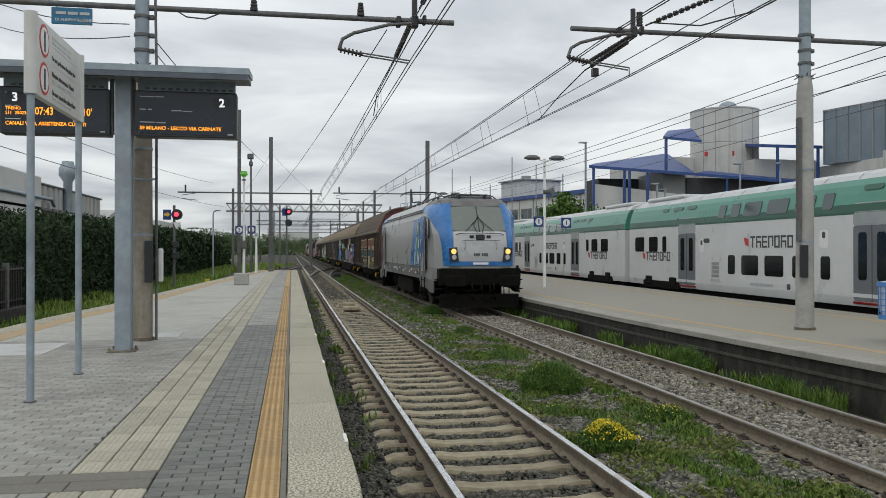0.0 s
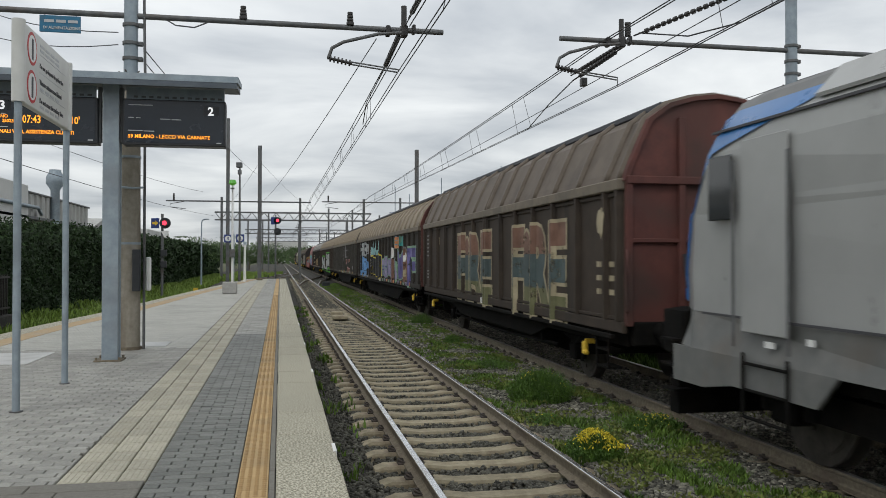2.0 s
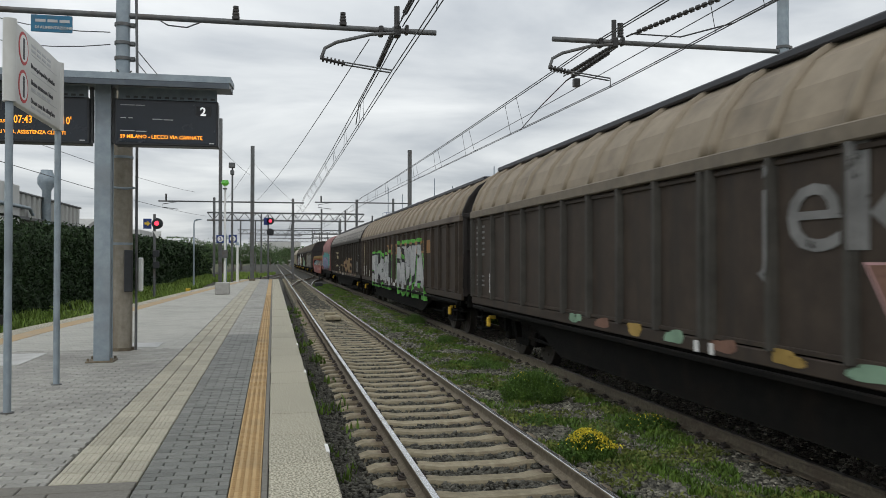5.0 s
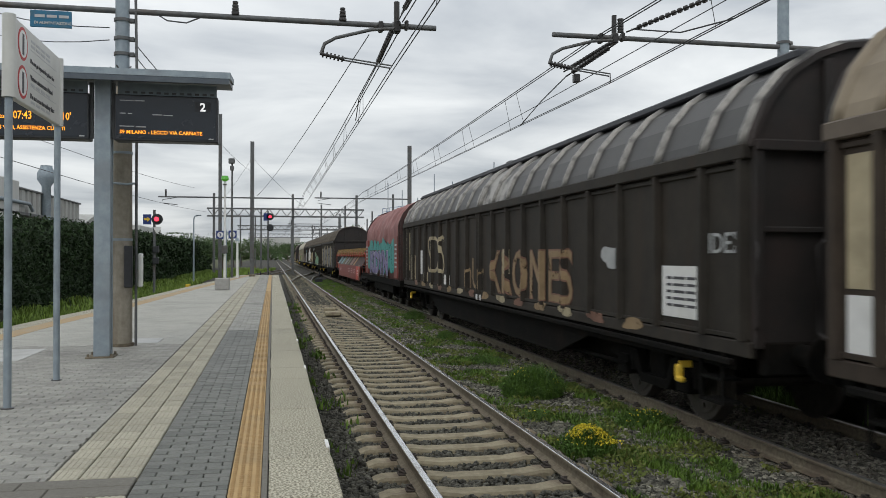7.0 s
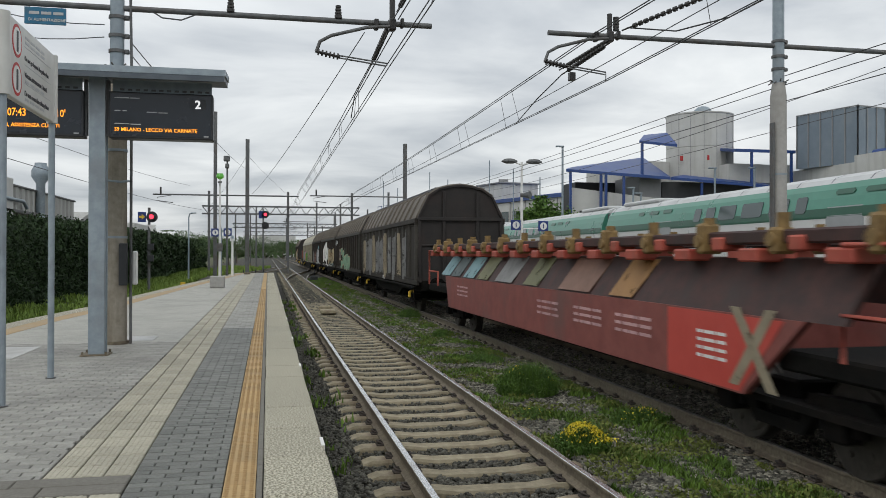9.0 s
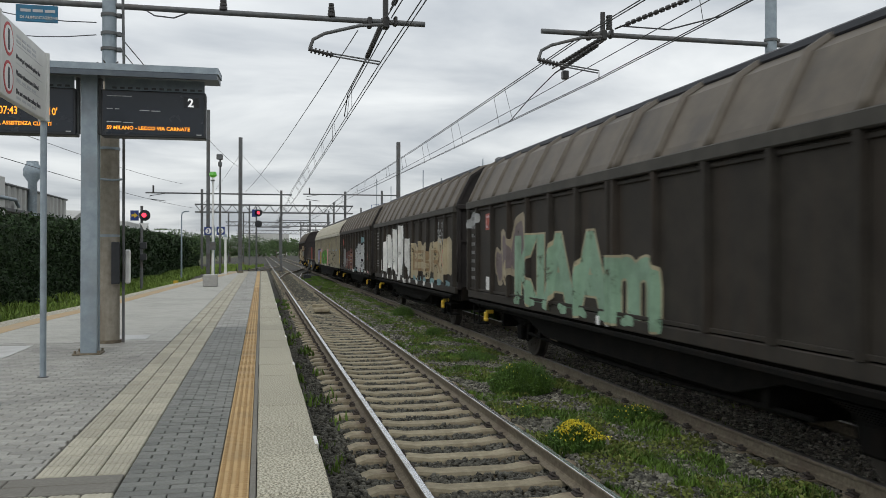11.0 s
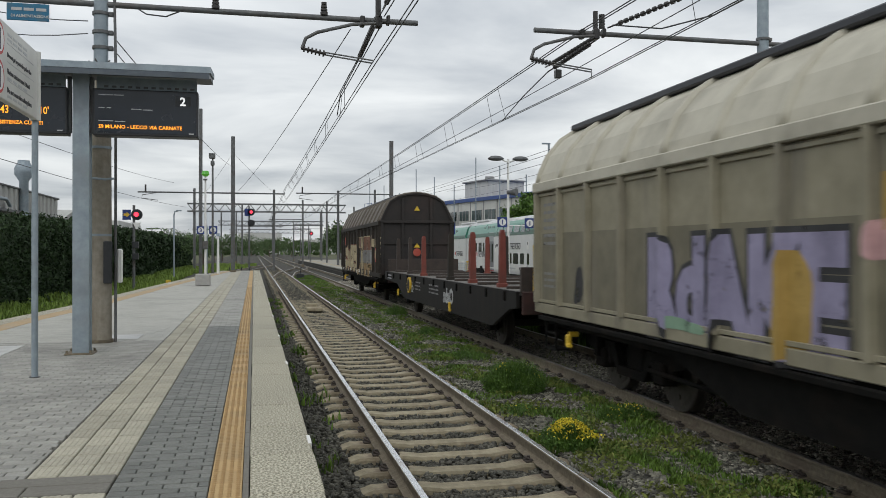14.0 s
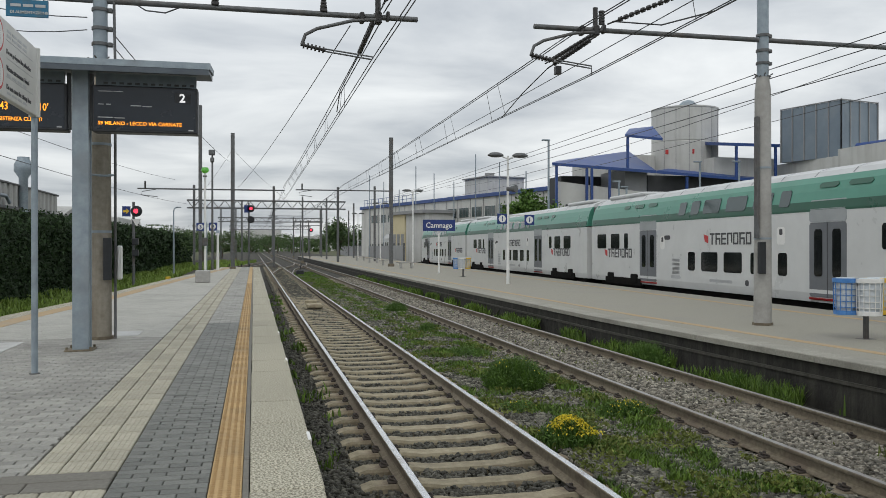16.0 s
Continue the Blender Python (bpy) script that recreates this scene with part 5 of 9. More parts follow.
    for nm, c in {"gold": (0.24, 0.165, 0.085), "cream": (0.36, 0.305, 0.195), "cream_dim": (0.26, 0.22, 0.15), "silver_dim": (0.17, 0.17, 0.165), "cyan_dim": (0.14, 0.25, 0.27), "amber_dim": (0.26, 0.13, 0.035), "olive": (0.12, 0.12, 0.05), "teal_dark": (0.05, 0.075, 0.075), "red_dot": (0.45, 0.06, 0.07), "silver": (0.36, 0.37, 0.37), "cyan": (0.24, 0.42, 0.43), "lilac": (0.24, 0.22, 0.33), "purple": (0.095, 0.082, 0.22), "teal": (0.03, 0.25, 0.23),
                  "lime": (0.10, 0.36, 0.05), "green": (0.075, 0.21, 0.035), "sky": (0.12, 0.27, 0.50), "pink": (0.50, 0.30, 0.30), "rust": (0.17, 0.085, 0.055), "black": (0.015, 0.015, 0.017), "yellow": (0.60, 0.50, 0.06), "white": (0.66, 0.66, 0.63),
                  "mint": (0.20, 0.32, 0.22), "orange": (0.60, 0.24, 0.09), "amber": (0.34, 0.22, 0.05), "beige": (0.24, 0.215, 0.15), "violet": (0.17, 0.145, 0.29), "pink_dim": (0.13, 0.10, 0.10), "end_rust": (0.085, 0.028, 0.024)}.items():
        M["spray_" + nm] = mat("spray_paint_" + nm, c, tuple(min(1, v * 1.25 + 0.02) for v in c), scale=3.5, rough=0.6, bump=0.03, stain=tuple(v * 0.55 for v in c), sscale=1.3, samt=0.6, wear=0.375)


train_mats()
TRAIN = []          # (thing, y of its origin at the start)
WHEELS = []         # (wheelset, y on its thing, y of the thing at the start)


def on_side(y, z, x=-1.456, lean=0.0):
    c, s = math.cos(lean), math.sin(lean)
    return Matrix(((0, 0, -1, x), (-c, s, 0, y), (s, c, 0, z), (0, 0, 0, 1)))


def skin(x):
    """From the rib line back to the recessed panel of a covered wagon."""
    return x + 0.023 if -1.43 < x < -1.41 else x


def plate(name, y, z, w, h, material, parent, x=-1.40, t=0.006, label=""):
    x = skin(x)
    mb = MB()
    mb.box(x - t, x + 0.002, y - w / 2, y + w / 2, z - h / 2, z + h / 2, 0.002)
    return part(name, mb, material, parent, label)


def bars(name, y, z, w, h, rows, material, parent, x=-1.404, label=""):
    """Unreadable lettering as thin bars."""
    x = skin(x)
    mb = MB()
    for i in range(rows):
        zz = z + h / 2 - (i + 0.5) * h / rows
        y0 = y + w / 2
        for j in range(3):
            ln = w * (0.18 + 0.12 * ((i * 3 + j * 5) % 3))
            mb.box(x - 0.003, x, max(y0 - ln, y - w / 2), y0, zz - h / rows * 0.2, zz + h / rows * 0.2)
            y0 -= ln + w * 0.05
            if y0 < y - w / 2 + 0.03:
                break
    return part(name, mb, material, parent, label)


WHEEL_ME = {}


def wheelset(parent, y, y_start, r=0.46):
    if r not in WHEEL_ME:
        mb = MB()
        for s in (-1, 1):
            mb.cyl((s * 0.69, 0, 0), (s * 0.82, 0, 0), r, 28)
            mb.cyl((s * 0.66, 0, 0), (s * 0.69, 0, 0), r + 0.03, 28)
            mb.cyl((s * 0.82, 0, 0), (s * 0.835, 0, 0), r * 0.82, 28)
            mb.cyl((s * 0.82, 0, 0), (s * 0.90, 0, 0), 0.12, 14)
            for k in range(6):
                a = k * math.pi / 3
                mb.cyl((s * 0.83, 0.27 * math.cos(a), 0.27 * math.sin(a)), (s * 0.855, 0.27 * math.cos(a), 0.27 * math.sin(a)), 0.035, 6)
        mb.cyl((-1.02, 0, 0), (1.02, 0, 0), 0.075, 12)
        WHEEL_ME[r] = mb.mesh("wheelset")
        WHEEL_ME[r].materials.append(M["wheel"])
    o = part("wheelset", WHEEL_ME[r], "wheel", parent)
    o.location = (0, y, r)
    WHEELS.append((o, y, r, y_start))
    return o


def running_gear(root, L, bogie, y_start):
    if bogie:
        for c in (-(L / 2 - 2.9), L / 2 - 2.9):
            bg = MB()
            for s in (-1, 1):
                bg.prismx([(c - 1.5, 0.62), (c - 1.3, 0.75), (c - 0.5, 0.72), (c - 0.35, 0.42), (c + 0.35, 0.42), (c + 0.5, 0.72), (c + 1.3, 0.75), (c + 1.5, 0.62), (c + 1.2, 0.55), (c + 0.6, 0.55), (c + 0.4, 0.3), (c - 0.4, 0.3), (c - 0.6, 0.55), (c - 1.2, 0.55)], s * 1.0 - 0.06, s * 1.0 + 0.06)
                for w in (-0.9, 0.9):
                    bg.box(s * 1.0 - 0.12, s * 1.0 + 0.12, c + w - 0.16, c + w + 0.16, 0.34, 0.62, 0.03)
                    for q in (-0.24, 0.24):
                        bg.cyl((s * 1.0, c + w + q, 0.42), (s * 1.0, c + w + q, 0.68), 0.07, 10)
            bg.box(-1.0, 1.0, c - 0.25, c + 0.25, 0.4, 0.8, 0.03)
            part("bogie_frame", bg, "under", root, "cast bogie frame with shade in its colour")
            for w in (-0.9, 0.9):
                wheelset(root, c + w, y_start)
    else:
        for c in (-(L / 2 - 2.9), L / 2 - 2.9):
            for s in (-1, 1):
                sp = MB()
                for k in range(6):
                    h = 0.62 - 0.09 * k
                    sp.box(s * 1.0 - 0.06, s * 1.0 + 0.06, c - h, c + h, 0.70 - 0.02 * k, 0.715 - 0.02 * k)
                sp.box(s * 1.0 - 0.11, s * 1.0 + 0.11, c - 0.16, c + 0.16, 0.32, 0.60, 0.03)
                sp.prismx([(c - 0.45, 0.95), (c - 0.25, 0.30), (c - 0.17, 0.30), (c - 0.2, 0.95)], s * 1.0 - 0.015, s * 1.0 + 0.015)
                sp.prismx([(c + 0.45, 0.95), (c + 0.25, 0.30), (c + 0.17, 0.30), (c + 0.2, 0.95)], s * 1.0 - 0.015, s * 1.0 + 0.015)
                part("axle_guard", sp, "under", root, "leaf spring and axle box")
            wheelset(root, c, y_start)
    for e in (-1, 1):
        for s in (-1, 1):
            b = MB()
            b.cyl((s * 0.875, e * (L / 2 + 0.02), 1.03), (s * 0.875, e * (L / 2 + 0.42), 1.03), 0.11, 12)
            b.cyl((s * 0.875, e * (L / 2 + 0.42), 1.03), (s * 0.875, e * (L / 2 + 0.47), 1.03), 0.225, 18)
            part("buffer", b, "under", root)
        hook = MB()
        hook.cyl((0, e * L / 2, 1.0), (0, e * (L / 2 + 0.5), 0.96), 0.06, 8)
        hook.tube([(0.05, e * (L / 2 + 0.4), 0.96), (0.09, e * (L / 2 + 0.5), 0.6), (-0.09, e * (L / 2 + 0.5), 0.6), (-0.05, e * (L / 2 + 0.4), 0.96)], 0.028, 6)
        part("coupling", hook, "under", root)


ARCH = [(-1.40, 3.10), (-1.36, 3.27), (-1.22, 3.58), (-0.98, 3.86), (-0.66, 4.06), (-0.33, 4.17), (0.0, 4.21), (0.33, 4.17), (0.66, 4.06), (0.98, 3.86), (1.22, 3.58), (1.36, 3.27), (1.40, 3.10)]


HALF = [(-1.40, 3.10), (-1.35, 3.24), (-1.19, 3.57), (-1.03, 3.88), (-0.72, 4.08), (-0.36, 4.17)]
SHOULDERED = HALF + [(0.0, 4.21)] + [(-x, z) for x, z in HALF[::-1]]


def grow(prof, d):
    """The arch swollen by d about a point below its middle."""
    out = []
    for x, z in prof:
        v = Vector((x, z - 2.9))
        v = v.normalized() * (v.length + d)
        out.append((v.x, v.y + 2.9))
    return out


def covered_wagon(label, a, b, panel, roof, end, band, bogie, ribs, rib_mat=None, split=True, dz=0.0, mid=None):
    """A sliding-wall wagon whose body reaches from a to b along the track at the start."""
    L, c = b - a, (a + b) / 2
    mid = (-0.05 if bogie else -0.3) if mid is None else mid
    pitch = 1.12 if bogie else 1.18
    root = thing("covered_wagon", label, "freight wagon", "wagons of the freight train")
    TRAIN.append((root, c))
    h = L / 2
    up = [(x, z + dz * (z - 3.10) / 1.1) for x, z in (ARCH if bogie else SHOULDERED)]
    # end walls with posts and a cross rail
    for e in (-1, 1):
        w = MB()
        prof = [(-1.37, 1.10)] + grow(up, -0.03) + [(1.37, 1.10)]
        w.prism(prof, e * (h - 0.07), e * (h - 0.02))
        ew = part("end_wall", w, end, root, "arched steel end wall")
        for px in (-1.33, -0.55, 0.55, 1.33):
            p = MB(); p.box(px - 0.05, px + 0.05, min(e * (h - 0.02), e * (h + 0.05)), max(e * (h - 0.02), e * (h + 0.05)), 1.1, 3.12 if abs(px) > 1 else 4.0, 0.01)
            part("end_post", p, end, ew)
        p = MB(); p.box(-1.38, 1.38, min(e * (h - 0.02), e * (h + 0.07)), max(e * (h - 0.02), e * (h + 0.07)), 3.06, 3.17, 0.01)
        p.box(-1.3, 1.3, min(e * (h - 0.02), e * (h + 0.03)), max(e * (h - 0.02), e * (h + 0.03)), 2.25, 2.31, 0.01)
        part("cross_rail", p, end, ew)
        rim = MB()
        rim.loft([[(x, e * (h - 0.10), z) for x, z in grow(up, 0.012)] + [(x, e * (h - 0.10), z) for x, z in grow(up, -0.05)[::-1]], [(x, e * (h + 0.04), z) for x, z in grow(up, 0.012)] + [(x, e * (h + 0.04), z) for x, z in grow(up, -0.05)[::-1]]])
        part("end_rim", rim, end, ew)
    # roof shell in two halves and its ribs
    for k, (y0, y1) in enumerate(((-h + 0.06, mid - 0.03), (mid + 0.03, h - 0.06)) if split else ((-h + 0.06, h - 0.06),)):
        r = MB()
        g = 0.01 * k
        r.loft([[(x, y, z) for x, z in grow(up, g)] + [(x, y, z) for x, z in grow(up, g - 0.04)[::-1]] for y in (y0, y1)], smooth=False)
        part("roof_panel", r, roof, root)
    rb = MB()
    rb.loft([[(x, y, z) for x, z in grow(up, o)] + [(x, y, z) for x, z in grow(up, -0.02)[::-1]] for y, o in ((-0.055, 0.012), (-0.03, 0.06), (0.03, 0.06), (0.055, 0.012))], smooth=True)
    rme = rb.mesh("roof_rib"); rme.materials.append(M[roof])
    rows = [mid + q * (0.09 + pitch * i) for q in (-1, 1) for i in range(ribs) if abs(mid + q * (0.09 + pitch * i)) < h - 0.35] + [-h + 0.13, h - 0.13]
    RIBS[root.name] = rows
    for yy in rows:
        o = part("roof_rib", rme, roof, root)
        o.location = (0, yy, 0)
    # eave bands, roof rail, sills
    for s in (-1, 1):
        e = MB(); e.box(min(s * 1.36, s * 1.478), max(s * 1.36, s * 1.478), -h + 0.02, h - 0.02, 2.98, 3.14, 0.015)
        part("eave_band", e, band, root)
        g = MB(); g.box(min(s * 0.60, s * 0.82), max(s * 0.60, s * 0.82), -h + 0.1, h - 0.1, 4.03 + dz * 0.85, 4.13 + dz * 0.85, 0.02)
        part("roof_rail", g, "ridge", root, "dark guide rail along the roof")
        q = MB(); q.box(min(s * 1.34, s * 1.42), max(s * 1.34, s * 1.42), -h, h, 1.00, 1.16, 0.012)
        part("sill", q, panel, root)
        g = MB(); g.box(min(s * 1.40, s * 1.47), max(s * 1.40, s * 1.47), -h + 0.3, h - 0.3, 0.90, 0.965, 0.01)
        part("door_rail", g, "under", root)
    # sliding doors with ribs
    for s in (-1, 1):
        for k, (y0, y1) in enumerate(((-h + 0.05, mid - 0.02), (mid + 0.02, h - 0.05))):
            d = MB(); x = s * (1.385 + 0.005 * k)
            d.box(min(x, x - s * 0.04), max(x, x - s * 0.04), y0, y1, 1.17, 2.98, 0.008)
            door = part("sliding_door", d, panel, root)
            for yy in [q for q in rows if y0 < q < y1]:
                f = MB(); f.prismz([(x - s * 0.01, yy - 0.062), (x + s * 0.03, yy - 0.055), (x + s * 0.085, yy - 0.036), (x + s * 0.085, yy + 0.036), (x + s * 0.03, yy + 0.055), (x - s * 0.01, yy + 0.062)], 1.165, 2.985)
                part("door_rib", f, rib_mat or panel, door)
            for zz in ((1.20, 0.05), (2.93, 0.05)):
                f = MB(); f.box(min(x, x + s * 0.03), max(x, x + s * 0.03), y0 + 0.02, y1 - 0.02, zz[0] - zz[1] / 2, zz[0] + zz[1] / 2, 0.006)
                part("door_flange", f, panel, door)
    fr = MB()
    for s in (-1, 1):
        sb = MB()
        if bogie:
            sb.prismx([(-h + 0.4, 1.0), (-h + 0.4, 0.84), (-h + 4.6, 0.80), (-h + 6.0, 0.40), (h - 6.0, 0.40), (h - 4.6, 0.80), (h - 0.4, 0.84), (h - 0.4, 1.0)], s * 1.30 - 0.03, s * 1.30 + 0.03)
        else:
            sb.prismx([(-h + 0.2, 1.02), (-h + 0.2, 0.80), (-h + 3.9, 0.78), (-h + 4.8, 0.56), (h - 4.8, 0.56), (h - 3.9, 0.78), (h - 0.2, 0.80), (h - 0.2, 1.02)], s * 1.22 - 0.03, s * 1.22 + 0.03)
        part("sole_bar", sb, "under", root, "deep near-black side girder")
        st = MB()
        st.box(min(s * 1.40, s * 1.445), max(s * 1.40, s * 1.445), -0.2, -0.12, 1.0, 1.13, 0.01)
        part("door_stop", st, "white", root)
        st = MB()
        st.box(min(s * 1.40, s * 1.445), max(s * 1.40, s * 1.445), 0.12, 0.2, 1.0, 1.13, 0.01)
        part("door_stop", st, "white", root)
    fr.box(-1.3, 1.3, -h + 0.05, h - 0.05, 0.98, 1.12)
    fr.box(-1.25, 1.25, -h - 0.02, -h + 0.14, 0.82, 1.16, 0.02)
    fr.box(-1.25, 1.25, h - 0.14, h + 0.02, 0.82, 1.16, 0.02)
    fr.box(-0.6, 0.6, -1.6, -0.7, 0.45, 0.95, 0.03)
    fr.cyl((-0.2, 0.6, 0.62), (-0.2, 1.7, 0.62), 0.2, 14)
    part("underframe", fr, "under", root, "steel underframe with shade in its colour")
    for e in (-1, 1):
        hd = MB()
        hd.box(-1.44, -1.36, e * (h - 1.5) - 0.05, e * (h - 1.5) + 0.05, 0.60, 0.76, 0.02)
        hd.box(-1.45, -1.37, e * (h - 1.5) - 0.11, e * (h - 1.5) + 0.02, 0.56, 0.63, 0.02)
        hd.box(-1.40, -1.24, e * (h - 1.5) - 0.02, e * (h - 1.5) + 0.02, 0.72, 0.80, 0.01)
        part("brake_handle", hd, "yellow", root, "yellow brake handle")
        ld = MB()
        for q in (0.45, 0.7):
            ld.box(-1.42, -1.18, e * (h - 0.75) - 0.22, e * (h - 0.75) + 0.22, q, q + 0.03)
        ld.box(-1.42, -1.39, e * (h - 0.75) - 0.24, e * (h - 0.75) - 0.21, 0.45, 1.0)
        ld.box(-1.42, -1.39, e * (h - 0.75) + 0.21, e * (h - 0.75) + 0.24, 0.45, 1.0)
        part("footstep", ld, "under", root)
        hr = MB(); hr.tube([(-1.38, e * (h + 0.06), 1.3), (-1.40, e * (h + 0.12), 1.35), (-1.40, e * (h + 0.12), 2.1), (-1.38, e * (h + 0.06), 2.15)], 0.018, 6)
        part("handrail", hr, "yellow" if roof == "roof_beige" else end, root)
    # keel added between the axles to block light from the far side
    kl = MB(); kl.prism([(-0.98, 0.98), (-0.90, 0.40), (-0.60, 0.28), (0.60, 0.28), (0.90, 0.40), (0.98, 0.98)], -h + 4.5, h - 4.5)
    part("centre_sill", kl, "under", root, "added dark keel blocking light below the floor")
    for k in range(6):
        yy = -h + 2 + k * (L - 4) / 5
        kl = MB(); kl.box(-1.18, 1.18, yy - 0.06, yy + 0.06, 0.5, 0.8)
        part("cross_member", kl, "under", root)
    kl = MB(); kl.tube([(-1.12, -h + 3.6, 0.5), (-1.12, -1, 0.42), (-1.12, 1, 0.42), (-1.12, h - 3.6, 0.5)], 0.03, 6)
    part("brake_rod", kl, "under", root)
    running_gear(root, L, bogie, c)
    return root, h


RIBS = {}           # wagon: where its wall ribs stand
RIB_RISE = ((0.036, 0.085), (0.055, 0.03), (0.067, 0.0))


def drape(bm, root):
    """Lays flat paint on a wagon's near wall over its ribs."""
    ys = [v.co.y for v in bm.verts]
    lo, hi = min(ys), max(ys)
    near = [q for q in RIBS.get(root.name, ()) if lo - 0.07 < q < hi + 0.07]
    for q in near:
        for w, _ in RIB_RISE:
            for sgn in (-1, 1):
                bmesh.ops.bisect_plane(bm, geom=bm.verts[:] + bm.edges[:] + bm.faces[:], plane_co=(0, q + sgn * w, 0), plane_no=(0, 1, 0), dist=1e-5)
    for v in bm.verts:
        for q in near:
            d = abs(v.co.y - q)
            if d < 0.067:
                v.co.x -= float(np.interp(d, [0.036, 0.055, 0.067], [0.085, 0.03, 0.0]))
                break


def paint(name, bm, cols, root):
    """Links draped paint; cols are pairs of a top height and a colour, lowest first."""
    for z, _ in cols[:-1]:
        bmesh.ops.bisect_plane(bm, geom=bm.verts[:] + bm.edges[:] + bm.faces[:], plane_co=(0, 0, z), plane_no=(0, 0, 1), dist=1e-5)
    drape(bm, root)
    for f in bm.faces:
        z = f.calc_center_median().z
        f.material_index = next((i for i, (t, _) in enumerate(cols) if z < t), len(cols) - 1)
    me = bpy.data.meshes.new(name)
    bm.to_mesh(me)
    bm.free()
    for _, c in cols:
        me.materials.append(M["spray_" + c])
    return part(name, me, None, root)


def blob(root, y, z, w, h, col, x=-1.4205, n=18, seed=1, name="sprayed_patch"):
    """An irregular sprayed patch."""
    x = skin(x) if z > 1.3 else x
    if z <= 1.3:
        h = min(h, 0.15); w *= 0.6
    r = random.Random(seed)
    ph = [r.random() * 6 for _ in range(3)]
    pts = []
    for i in range(n):
        a = 2 * math.pi * i / n
        k = 1 + 0.16 * math.sin(2 * a + ph[0]) + 0.12 * math.sin(3 * a + ph[1]) + 0.07 * math.sin(5 * a + ph[2])
        ca, sa = math.cos(a), math.sin(a)
        q = 0.72
        pts.append((y + w / 2 * k * math.copysign(abs(ca) ** q, ca), min(2.96, max(1.03, z + h / 2 * k * math.copysign(abs(sa) ** q, sa)))))
    if z <= 1.3 or root.name not in RIBS:
        mb = MB(); mb.prismx(pts, x - 0.0015, x + 0.0015)
        return part(name, mb, "spray_" + col, root)
    bm = bmesh.new()
    c = bm.verts.new((x, y, z))
    vs = [bm.verts.new((x, a, b)) for a, b in pts]
    for i in range(n):
        bm.faces.new((c, vs[(i + 1) % n], vs[i]))
    return paint(name, bm, ((9, col),), root)


def stencils(root, h, white="spray_silver_dim", box=True):
    bars("stencil", h - 0.75, 2.45, 0.75, 0.75, 6, white, root, x=-1.418)
    bars("stencil", h - 0.75, 1.55, 0.7, 0.3, 3, white, root, x=-1.418)
    if box:
        plate("label_plate", h - 1.7, 1.5, 0.32, 0.42, "white", root, x=-1.415, label="white document plate")
        bars("plate_text", h - 1.7, 1.5, 0.24, 0.3, 5, "print_dark", root, x=-1.4225)


